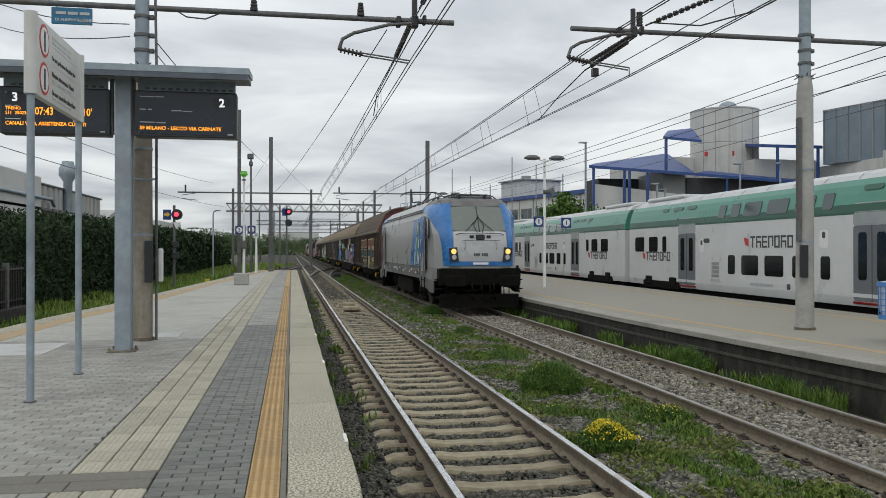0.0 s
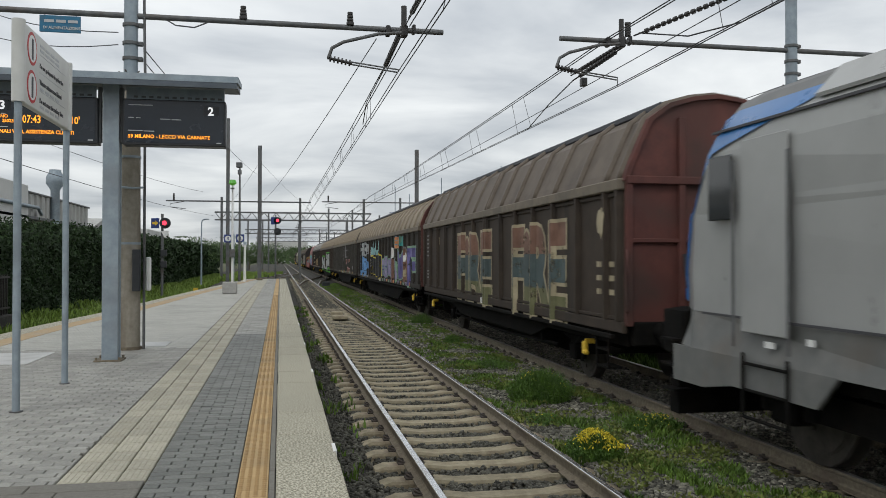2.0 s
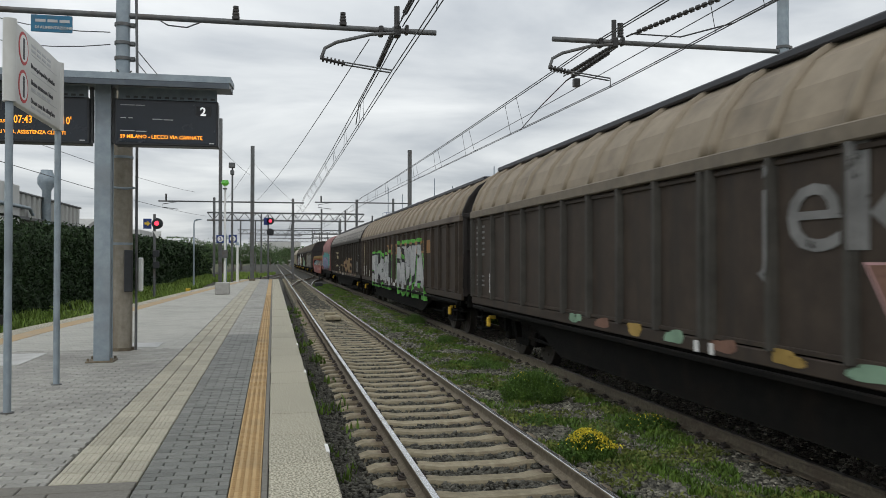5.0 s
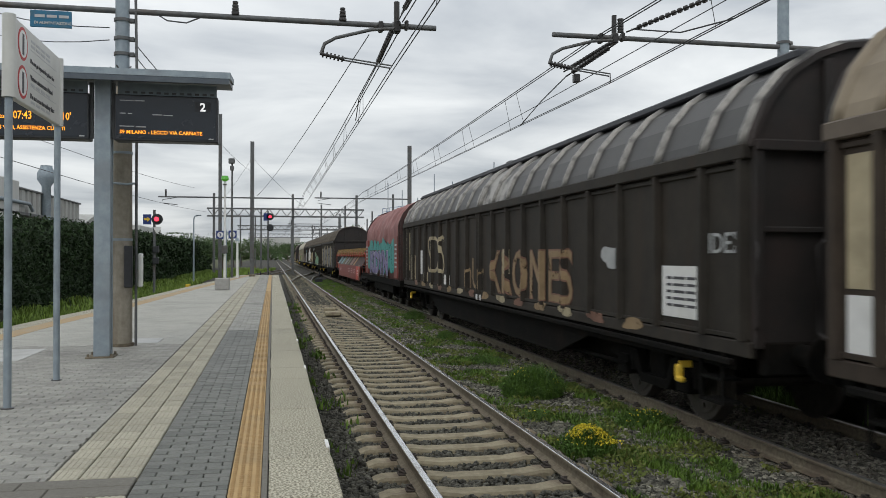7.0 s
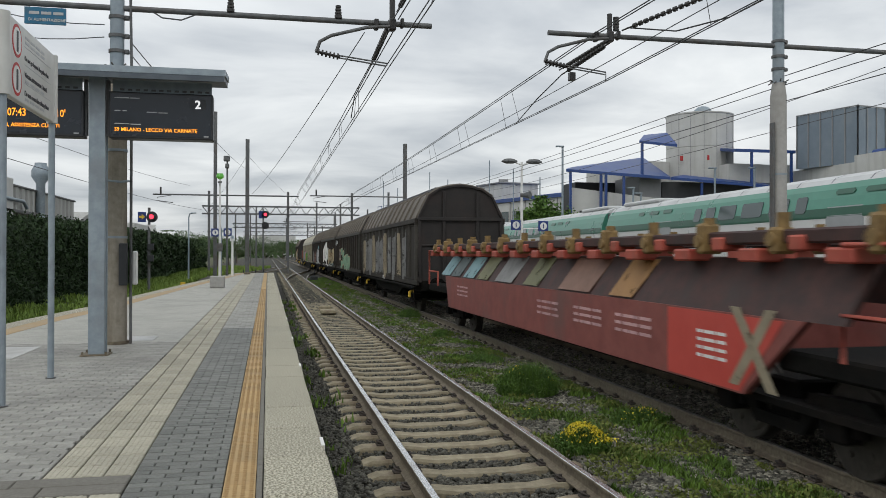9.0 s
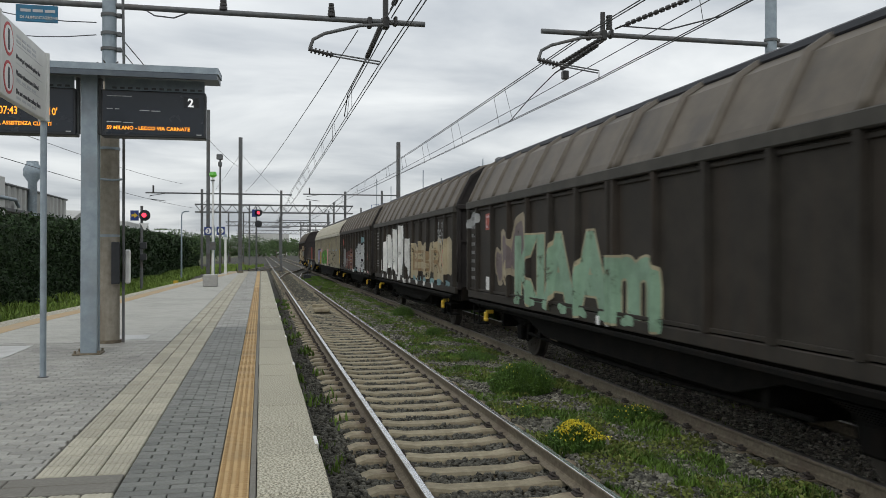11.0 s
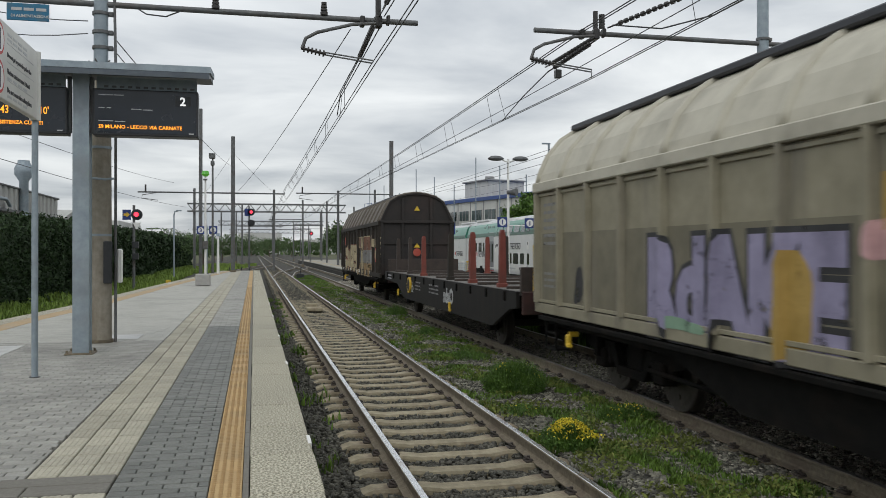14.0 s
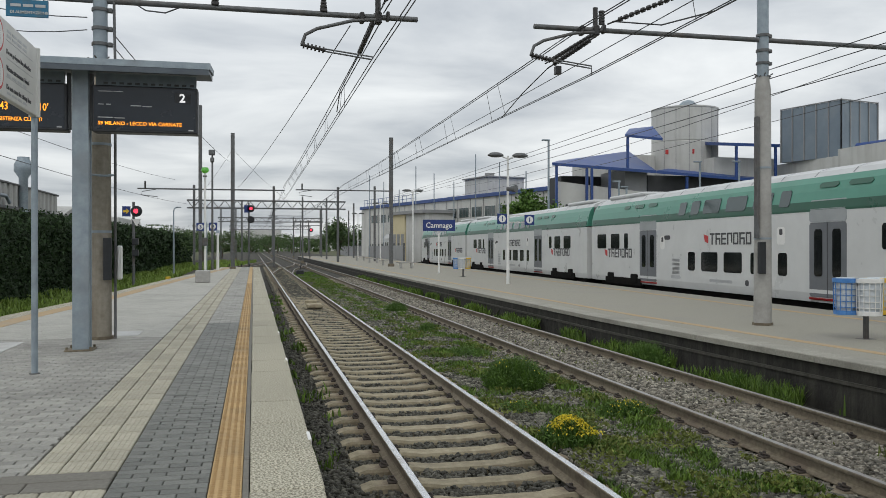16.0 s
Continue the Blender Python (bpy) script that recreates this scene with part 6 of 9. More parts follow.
# ---- the locomotive ----
def locomotive():
    root = thing("locomotive", "grey and blue electric locomotive with lit headlamps", "locomotive")
    c = 35.45
    TRAIN.append((root, c))

    def outline(z, yf, wf, w):
        pts = [(-wf * 0.6, -yf), (-wf, -yf + 0.10), (-wf - 0.10, -yf + 0.28), (-w, -yf + 0.85), (-w, -3.0), (-w, 3.0), (-w, yf - 0.85), (-wf - 0.10, yf - 0.28), (-wf, yf - 0.10), (-wf * 0.6, yf)]
        return [(x, y, z) for x, y in pts] + [(-x, y, z) for x, y in pts[::-1]]
    sill = MB(); sill.loft([outline(1.02, 8.72, 1.22, 1.47), outline(1.44, 8.80, 1.24, 1.48)])
    part("sill", sill, "loco_skirt", root, "dusty grey lower sill with small stencils")
    low = MB(); low.loft([outline(1.44, 8.80, 1.24, 1.487), outline(1.9, 8.84, 1.25, 1.487), outline(2.62, 8.74, 1.24, 1.487), outline(2.75, 8.66, 1.22, 1.487)])
    part("body", low, "loco_grey", root, "silver-grey steel body")
    upb = MB(); upb.loft([outline(2.75, 8.66, 1.22, 1.487), outline(3.35, 8.30, 1.16, 1.47), outline(3.62, 8.12, 1.10, 1.42), outline(3.84, 7.96, 1.03, 1.28)])
    part("upper_body", upb, "loco_grey", root)
    cap = MB(); cap.loft([outline(3.84, 7.98, 1.03, 1.29), outline(4.02, 7.72, 0.98, 1.12), outline(4.10, 7.4, 0.9, 1.0)], smooth=False)
    part("roof", cap, "loco_roof", root, "dark grey roof with cable ducts")
    for s in (-1, 1):
        rp = MB()
        for k in range(7):
            y0 = -5.6 + k * 1.62
            rp.prism([(s * 1.25, 3.84), (s * 1.40, 3.70), (s * 1.41, 3.74), (s * 1.14, 4.06), (s * 1.05, 4.08)], y0, y0 + 1.57)
        part("roof_edge_panel", rp, "loco_grey", root)
    # cab fronts
    for e in (-1, 1):
        cab = MB()
        f = lambda z: np.interp(z, [1.44, 1.9, 2.62, 2.75, 3.35, 3.62, 3.84], [8.80, 8.84, 8.74, 8.66, 8.30, 8.12, 7.96])
        wf = lambda z: np.interp(z, [1.44, 1.9, 2.62, 2.75, 3.35, 3.62, 3.84], [1.24, 1.25, 1.24, 1.22, 1.16, 1.10, 1.03])
        # blue frame round the front: pillars that widen upward onto the cab side
        for s in (-1, 1):
            fr = MB()
            ring = []
            for z, rear in ((1.52, 0.30), (1.60, 0.34), (1.9, 0.37), (2.3, 0.42), (2.62, 0.50), (2.75, 0.55), (3.1, 0.72), (3.35, 0.95), (3.42, 1.15), (3.56, 1.7), (3.70, 2.25), (3.86, 2.45)):
                a, w = f(z), wf(z)
                ws = np.interp(z, [2.75, 3.35, 3.62, 3.84], [1.487, 1.47, 1.42, 1.28])
                dd = 0.02
                t1, t2 = min(1.0, max(0.0, (rear - 0.28) / 0.57)), max(rear, 0.86)
                xs, ys = w + 0.10 + (ws - w - 0.10) * t1, min(rear, 0.85)
                ring.append([(s * (w * 0.86), e * (a + dd - 0.03), z), (s * (w + dd), e * (a - 0.10 + dd), z), (s * (w + 0.10 + dd), e * (a - 0.28 + dd), z), (s * (xs + dd), e * (a - ys), z), (s * (xs + dd), e * (a - (t2 if rear > 0.85 else ys + 0.01)), z)])
            fr.loft(ring, smooth=True, closed=False)
            part("blue_pillar", fr, "loco_blue", root, "blue painted cab pillar")
            lt = MB()
            lt.prism([(s * 0.86, 1.66), (s * 1.19, 1.68), (s * 1.24, 2.12), (s * 0.93, 2.16)], e * 8.80, e * 8.895)
            housing = part("headlight", lt, "black", root, "black headlamp housing")
            lz = MB(); lz.cyl((s * 1.06, e * 8.88, 2.0), (s * 1.06, e * 8.91, 2.0), 0.10, 20)
            part("lens", lz, "headlight" if e < 0 else "red", housing, "glowing warm headlamp lens" if e < 0 else "")
            lz = MB(); lz.cyl((s * 1.04, e * 8.88, 1.80), (s * 1.04, e * 8.90, 1.80), 0.085, 18)
            part("lens", lz, "label_grey", housing)
            mr = MB(); mr.tube([(s * 0.62, e * 8.82, 2.36), (s * 0.62, e * 8.90, 2.37), (s * 0.62, e * 8.90, 2.10), (s * 0.62, e * 8.83, 2.08)], 0.014, 6)
            part("grab_handle", mr, "loco_white", root)
            b = MB()
            b.cyl((s * 0.875, e * 8.75, 1.03), (s * 0.875, e * 9.15, 1.03), 0.13, 14)
            b.box(s * 0.875 - 0.33, s * 0.875 + 0.33, min(e * 9.15, e * 9.22), max(e * 9.15, e * 9.22), 0.86, 1.22, 0.04)
            part("buffer", b, "under", root, "rectangular black buffer")
        mask = MB()
        mask.loft([[(x * wf(z) * 0.84, e * (f(z) + 0.022 - 0.02 * abs(x) ** 3), z) for x in (-1, -0.5, 0, 0.5, 1)] for z in (1.62, 1.9, 2.3, 2.62, 2.74)], smooth=True, closed=False)
        part("nose_panel", mask, "loco_white", root, "light grey nose panel")
        low_b = MB()
        low_b.loft([[(x * wf(z) * 0.99, e * (f(z) + 0.03 - 0.10 * max(0, abs(x) - 0.8)), z) for x in (-1, -0.8, 0, 0.8, 1)] for z in (1.52, 1.66)], closed=False)
        part("nose_band", low_b, "loco_blue", root)
        wind = MB()
        wind.loft([[(x * wf(z) * 0.86, e * (f(z) + 0.018 - 0.03 * abs(x) ** 3), z) for x in (-1, -0.5, 0, 0.5, 1)] for z in (2.79, 3.1, 3.45, 3.74)], smooth=True, closed=False)
        ws = part("windscreen", wind, "windscreen", root, "large greenish windscreen")
        wp = MB()
        for sx in (-1, 1):
            wp.tube([(sx * 0.10, e * 8.72, 2.72), (sx * 0.20, e * 8.55, 3.0), (-sx * 0.02, e * 8.36, 3.38)], 0.016, 5)
            wp.tube([(sx * 0.55, e * 8.72, 2.76), (sx * 0.3, e * 8.56, 3.0), (sx * 0.1, e * 8.47, 3.2)], 0.012, 5)
        wp.box(-0.02, 0.02, min(e * 8.6, e * 8.7), max(e * 8.6, e * 8.7), 2.74, 2.8)
        part("wiper", wp, "black", ws)
        post = MB(); post.loft([[(-0.022, e * (f(z) + 0.026), z), (0.022, e * (f(z) + 0.026), z), (0.022, e * (f(z) + 0.01), z), (-0.022, e * (f(z) + 0.01), z)] for z in (2.79, 3.1, 3.45, 3.74)])
        part("screen_post", post, "black", ws)
        top = MB()
        top.loft([[(x * wf(z) * 0.86, e * (f(z) + 0.02), z) for x in (-1, -0.5, 0, 0.5, 1)] for z in (3.745, 3.84)] + [[(x * 0.9, e * 7.78, 4.03) for x in (-1, -0.5, 0, 0.5, 1)]], smooth=True, closed=False)
        part("roof_fairing", top, "loco_roof", root)
        lamp = MB(); lamp.box(-0.17, 0.17, min(e * 8.74, e * 8.83), max(e * 8.74, e * 8.83), 2.44, 2.64, 0.02)
        lamp.box(-0.42, -0.25, min(e * 8.74, e * 8.81), max(e * 8.74, e * 8.81), 2.50, 2.61, 0.02)
        lamp.box(0.25, 0.42, min(e * 8.74, e * 8.81), max(e * 8.74, e * 8.81), 2.50, 2.61, 0.02)
        part("top_lamp", lamp, "black", root, "small central lamp cluster")
        rl = MB(); rl.tube([(-0.95, e * 8.74, 2.62), (-0.8, e * 8.80, 2.68), (0, e * 8.83, 2.69), (0.8, e * 8.80, 2.68), (0.95, e * 8.74, 2.62)], 0.014, 5)
        rl.tube([(-0.75, e * 8.86, 2.42), (0, e * 8.875, 2.40), (0.75, e * 8.86, 2.42)], 0.008, 4)
        part("nose_rail", rl, "black", root)
        nb = MB()
        for k in range(6):
            x = -0.27 + 0.085 * k + (0.06 if k > 2 else 0)
            nb.box(x, x + 0.06, min(e * 8.86, e * 8.872), max(e * 8.86, e * 8.872), 1.84, 1.93)
        part("number_bars", nb, "print_dark", root)
        sb = MB(); sb.box(-0.3, 0.3, min(e * 8.86, e * 8.875), max(e * 8.86, e * 8.875), 1.56, 1.63)
        part("name_bar", sb, "white", root)
        ap = MB()
        ap.box(-1.35, 1.35, min(e * 8.3, e * 8.82), max(e * 8.3, e * 8.82), 0.88, 1.44, 0.03)
        ap.loft([[(x, e * (8.75 + 0.12 - 0.1 * abs(x)), z) for x in (-1.3, -0.6, 0.6, 1.3)] + [(x, e * 8.5, z) for x in (1.3, 0.6, -0.6, -1.3)] for z in (0.16, 0.60)])
        for x in (-0.3, 0.0, 0.28, 0.42):
            ap.tube([(x, e * 8.83, 1.02), (x, e * 8.98, 0.8), (x + 0.04, e * 8.95, 0.45), (x + 0.02, e * 8.85, 0.5)], 0.032, 6)
        for s in (-1, 1):
            for z in (0.45, 0.75, 1.05):
                ap.box(s * 1.32 - 0.12, s * 1.32 + 0.12, min(e * 8.35, e * 8.7), max(e * 8.35, e * 8.7), z, z + 0.03)
        part("bufferbeam", ap, "under", root, "black buffer beam with hoses and snow plough")
    # near and far sides: doors, windows, stripes
    for s in (-1, 1):
        x = s * 1.49
        for e in (-1, 1):
            fx = lambda mb, ya, yb, za, zb, d, cc=0.01: mb.box(min(x, x + s * d), max(x, x + s * d), min(e * ya, e * yb), max(e * ya, e * yb), za, zb, cc)
            dm = MB(); fx(dm, 5.95, 6.75, 1.30, 3.42, 0.02)
            door = part("cab_door", dm, "loco_grey", root, "cab side door")
            if e < 0:
                bd = MB(); bd.prismx([(-5.95, 1.6), (-6.75, 2.45), (-6.75, 3.42), (-5.95, 3.42)], min(x + s * 0.02, x + s * 0.026), max(x + s * 0.02, x + s * 0.026))
                part("blue_field", bd, "loco_blue", door, "blue livery field on the door")
            rail = MB()
            for yy in (5.88, 6.82):
                rail.tube([(x + s * 0.06, e * yy, 1.15), (x + s * 0.06, e * yy, 3.2)], 0.018, 6)
            part("door_handrail", rail, "galv_dark", door)
            wn_ = MB(); fx(wn_, 6.95, 7.42, 2.52, 3.30, 0.012, 0.03)
            part("cab_window", wn_, "window", root)
            st = MB()
            for z in (0.45, 0.72, 0.98):
                fx(st, 5.98, 6.7, z, z + 0.03, 0.03)
            fx(st, 5.95, 5.99, 0.45, 1.1, 0.03); fx(st, 6.7, 6.74, 0.45, 1.1, 0.03)
            part("cab_steps", st, "under", root)
            sk = MB(); sk.prismx([(e * 5.3, 1.03), (e * 5.6, 0.72), (e * 7.0, 0.72), (e * 7.6, 0.62), (e * 8.3, 0.62), (e * 8.3, 1.03)], x - s * 0.06, x - s * 0.02)
            part("skirt", sk, "loco_skirt", root)
        bm_ = MB()
        bm_.prismx([(-5.85, 1.48), (-3.1, 1.48), (-4.15, 3.36), (-5.85, 3.36)], x - s * 0.006, x + s * 0.006)
        part("blue_stripe", bm_, "loco_blue", root, "slanting blue livery field")
        for k, (yy, ends) in enumerate(((-4.18, ((1.52, 1.98), (2.10, 2.62), (2.72, 3.28))), (-4.52, ((1.52, 1.98), (2.10, 2.58), (2.68, 3.2))), (-4.86, ((1.52, 2.0), (2.12, 2.62), (2.7, 3.05))), (-5.20, ((1.52, 2.02), (2.14, 2.5))), (-5.52, ((1.52, 1.9),)))):
            for j, (za, zb) in enumerate(ends):
                q = MB()
                ya, yb = yy - 0.56 * (za - 1.5), yy - 0.56 * (zb - 1.5)
                q.prismx([(ya + 0.07, za), (ya - 0.07, za), (max(yb - 0.07, -5.84), zb), (max(yb + 0.07, -5.80), zb)], min(x + s * 0.006, x + s * 0.012), max(x + s * 0.006, x + s * 0.012))
                part("livery_dash", q, "spray_lime" if k == 1 else "white", root)
        ln = MB(); ln.box(min(x, x + s * 0.012), max(x, x + s * 0.012), -5.85, 7.6, 1.425, 1.45)
        part("groove", ln, "print_dark", root)
        ln = MB(); ln.box(min(x - s * 0.06, x - s * 0.03), max(x - s * 0.06, x - s * 0.03), -5.8, 7.4, 3.60, 3.63)
        part("groove", ln, "print_dark", root)
        sb = MB()
        for k in range(22):
            yy = 6.8 - k * 0.6
            if k % 3:
                sb.box(min(x - s * 0.012, x + s * 0.002), max(x - s * 0.012, x + s * 0.002), yy, yy + 0.10 + 0.06 * (k % 2), 1.10 + 0.08 * (k % 3), 1.16 + 0.08 * (k % 3))
        part("stencil", sb, "white", root)
        bt = MB()
        for yy in (2.6, 0.3, -0.5, 4.4, -4.9):
            bt.box(min(x - s * 0.012, x + s * 0.004), max(x - s * 0.012, x + s * 0.004), yy, yy + 0.18, 1.12, 1.3, 0.01)
        part("socket", bt, "black", root)
        nb = MB()
        for k in range(12):
            nb.box(min(x, x + s * 0.004), max(x, x + s * 0.004), 2.2 - k * 0.11, 2.2 - k * 0.11 + 0.085, 1.22, 1.32)
        part("number_bars", nb, "label_grey", root)
    # roof gear: two pantographs, insulators, ducts
    duct = MB()
    duct.tube([(-0.9, -6.2, 4.24), (-0.9, 3.2, 4.24)], 0.03, 6)
    for k in range(9):
        duct.cyl((-0.9, -6.0 + k * 1.15, 4.06), (-0.9, -6.0 + k * 1.15, 4.23), 0.05, 8)
    for yy in (-6.8, 6.6):
        duct.box(-0.7, 0.7, yy - 0.6, yy + 0.6, 4.10, 4.2, 0.03)
    duct.tube([(-0.9, -6.2, 4.24), (-0.85, -6.7, 4.22), (-0.5, -7.2, 4.15)], 0.025, 6)
    duct.box(-0.5, 0.5, -2, -0.6, 4.08, 4.22, 0.03)
    part("roof_conductor", duct, "galv_dark", root)
    for yc, raised in ((4.2, True), (-6.6, False)):
        pg = MB()
        for sx in (-0.45, 0.45):
            pg.tube([(sx, yc - 1.0, 4.22), (sx, yc + 1.0, 4.22)], 0.035, 6)
            for q in (-0.9, 0.9):
                pg.cyl((sx, yc + q, 4.06), (sx, yc + q, 4.2), 0.06, 8)
        zt = 5.22 if raised else 4.26
        ye = yc + (0.9 if raised else 1.5)
        zm = 4.75 if raised else 4.22
        pg.tube([(0, yc - 0.7, 4.25), (0, ye, zm)], 0.05, 6)
        pg.tube([(-0.25, ye, zm), (-0.45, yc - 0.35, zt - 0.08)], 0.03, 6)
        pg.tube([(0.25, ye, zm), (0.45, yc - 0.35, zt - 0.08)], 0.03, 6)
        pg.tube([(-0.25, ye, zm), (0.25, ye, zm)], 0.035, 6)
        for q in (-0.2, 0.2):
            pg.tube([(-0.98, yc - 0.35 + q, zt - 0.22), (-0.8, yc - 0.35 + q, zt - 0.06), (-0.6, yc - 0.35 + q, zt), (0.6, yc - 0.35 + q, zt), (0.8, yc - 0.35 + q, zt - 0.06), (0.98, yc - 0.35 + q, zt - 0.22)], 0.025, 6)
        part("pantograph", pg, "black", root, "raised pantograph" if raised else "lowered pantograph")
    fr = MB()
    fr.box(-1.2, 1.2, -8.3, 8.3, 0.85, 1.05)
    fr.box(-1.3, 1.3, -2.4, 2.4, 0.32, 0.95, 0.05)
    for c_ in (-5.2, 5.2):
        for s in (-1, 1):
            fr.prismx([(c_ - 2.0, 0.62), (c_ - 1.6, 0.78), (c_ + 1.6, 0.78), (c_ + 2.0, 0.62), (c_ + 1.0, 0.5), (c_ - 1.0, 0.5)], s * 1.05 - 0.07, s * 1.05 + 0.07)
            for w in (-1.3, 1.3):
                fr.box(s * 1.1 - 0.14, s * 1.1 + 0.14, c_ + w - 0.2, c_ + w + 0.2, 0.42, 0.75, 0.04)
                for q in (-0.35, 0.35):
                    fr.cyl((s * 1.1, c_ + w + q, 0.5), (s * 1.1, c_ + w + q, 0.85), 0.1, 10)
    part("bogie_frame", fr, "under", root, "black bogies and equipment boxes")
    for o in root.children_recursive:
        if o.type == 'MESH':
            for v in o.data.vertices:
                if v.co.z > 1.9:
                    v.co.z = 1.9 + (v.co.z - 1.9) * 0.86
                t = min(1.0, max(0.0, (abs(v.co.y) - 7.3) / 1.4))
                if v.co.z > 1.42:
                    v.co.x *= 1 - 0.155 * t * t * (3 - 2 * t)
            o.data.update()
    for yy in (-6.5, -3.9, 3.9, 6.5):
        wheelset(root, yy, c, 0.625)


locomotive()


# ---- wagons, in train order ----
def graf(root, body, y0, y1, z0, z1, fill, line=None, fat=0.03, edge=0.05, lift=0.0, glow=None):
    """Sprayed letters that fill the near side from y0 (rear) to y1 and from z0 to z1."""
    wide = sum({"i": 0.26, "l": 0.26, "I": 0.28, "r": 0.42, "M": 0.86, "W": 0.95, "w": 0.8, "m": 0.85, " ": 0.3, "O": 0.74, "C": 0.66}.get(ch, 0.62) for ch in body)
    size = (z1 - z0) / (0.72 if any(ch.isupper() for ch in body) else 0.54)
    sq = 0.92 * (y0 - y1) / (size * wide)
    def letters(name, x, fat_, cols):
        cu = bpy.data.curves.new(name, 'FONT')
        cu.body, cu.size, cu.offset, cu.resolution_u = body, size, fat_ * size, 3
        tmp = bpy.data.objects.new(name, cu)
        me = bpy.data.meshes.new_from_object(tmp)
        bm = bmesh.new()
        bm.from_mesh(me)
        bm.transform(on_side(y0, z0, x) @ Matrix.Diagonal((sq, 1, 1, 1)))
        bpy.data.objects.remove(tmp)
        bpy.data.curves.remove(cu)
        bpy.data.meshes.remove(me)
        if bm.faces:
            paint(name, bm, cols, root)
    if glow:
        letters("graffiti_glow", -1.3925 - lift, fat + edge + 0.07, ((9, glow),))
    if line:
        letters("graffiti_outline", -1.3955 - lift, fat + edge, ((9, line),))
    letters("graffiti", -1.3995 - lift, fat, ((9, fill),) if isinstance(fill, str) else fill)


r, h = covered_wagon("brown sliding-wall wagon with gold outlined graffiti letters", 45.37, 61.51, "panel_brown", "roof_brown", "end_red", "band_brown", False, 14, dz=0.12)
for y0, y1, tx in ((3.0, -1.7, "FiRE"), (-2.35, -6.6, "FiRE")):
    graf(r, tx, y0, y1, 1.10, 2.62, ((1.5, "olive"), (2.12, "teal_dark"), (9, "rust")), "cream", 0.05, 0.03)
plate("label_plate", 5.95, 1.5, 0.24, 0.26, "white", r, x=-1.418)
dsc = MB(); dsc.cyl((-1.392, 5.7, 2.56), (-1.400, 5.7, 2.56), 0.14, 20)
part("round_sign", dsc, "spray_cream", r, "cream disc")
stencils(r, h, box=False)
blob(r, -7.3, 2.55, 0.4, 0.5, "cream", seed=4)
bars("stencil", -7.4, 1.75, 0.7, 0.6, 3, "spray_cream", r, x=-1.416)

r, h = covered_wagon("long dark wagon covered in lilac and cyan graffiti", 62.47, 85.47, "panel_dark", "roof_tan", "end_red", "band_brown", True, 22, dz=0.12)
graf(r, "H3AC", 9.3, 5.6, 2.22, 2.95, "silver", "black", 0.05, 0.04)
blob(r, 7.4, 2.55, 3.9, 0.9, "silver", seed=210, x=-1.4165)
graf(r, "LRe", 9.4, 5.7, 1.18, 2.15, "sky", "black", 0.06, 0.04)
blob(r, 7.5, 1.6, 3.9, 0.9, "sky", seed=211, x=-1.4165)
for k in range(7):
    blob(r, 9.2 - k * 0.62, 1.12, 0.6, 0.2, ("silver", "amber", "sky")[k % 3], seed=k + 215, x=-1.424)
blob(r, 5.1, 1.5, 0.55, 0.8, "sky", seed=8)
blob(r, 5.0, 1.95, 0.45, 0.4, "amber", seed=9)
blob(r, 4.2, 2.35, 0.42, 0.42, "white", seed=212)
blob(r, 4.2, 1.8, 0.25, 0.6, "white", seed=213)
graf(r, "WAIA", 3.7, 0.2, 2.28, 2.92, "cyan", None, 0.05)
for k in range(4):
    blob(r, 3.1 - k * 1.05, 1.72, 1.2, 1.05, "yellow", seed=3 + k, x=-1.4175)
    blob(r, 3.1 - k * 1.05, 1.70, 1.08, 0.95, "black", seed=3 + k, x=-1.4205)
blob(r, -0.55, 1.55, 0.45, 1.1, "yellow", seed=77, x=-1.422)
for k, (yy, w_, z0, z1) in enumerate(((-1.42, 0.98, 1.12, 2.2), (-2.35, 0.9, 1.12, 2.1), (-3.05, 0.6, 1.12, 1.9), (-3.68, 0.75, 1.12, 2.2), (-5.4, 0.9, 1.12, 2.25), (-6.3, 0.85, 1.12, 2.42), (-7.1, 0.8, 1.12, 2.35))):
    blob(r, yy, (z0 + z1) / 2, w_, z1 - z0, "mint", seed=400 + k, x=-1.4165)
    blob(r, yy, (z0 + z1) / 2, w_ * 0.84, (z1 - z0) * 0.88, "purple" if k > 4 else "lilac", seed=400 + k, x=-1.4195)
graf(r, "RAW", -1.1, -3.5, 1.35, 1.75, "purple", "mint", 0.0, 0.03, lift=0.004)
blob(r, -4.55, 2.25, 0.5, 0.45, "white", seed=5)
blob(r, -4.55, 1.55, 0.7, 0.95, "rust", seed=6)
blob(r, -8.15, 1.75, 1.0, 1.3, "silver_dim", seed=431, x=-1.4165)
blob(r, -8.15, 1.75, 0.86, 1.16, "rust", seed=431, x=-1.4195)
blob(r, -8.15, 2.1, 0.34, 0.3, "white", seed=432, x=-1.4225)
blob(r, -8.15, 1.5, 0.3, 0.36, "cream", seed=433, x=-1.4225)
graf(r, "TF", -8.75, -10.9, 1.15, 2.4, "purple", "mint", 0.05, 0.045)
graf(r, "A", -6.1, -6.65, 1.2, 1.7, "purple", "mint", 0.0, 0.05, lift=0.004)
for k in range(4):
    blob(r, -5.2 - k * 0.62, 2.72, 1.0, 0.5, ("teal", "sky", "mint", "teal")[k], seed=420 + k, x=-1.4165)
graf(r, "FEB", -4.95, -6.9, 2.5, 2.9, "orange", "cream", 0.05, 0.04)
stencils(r, h)
for k in range(12):
    blob(r, -1.2 - k * 0.72, 1.10, 0.6, 0.14, ("mint", "lilac", "orange")[k % 3], seed=k + 230, x=-1.424)
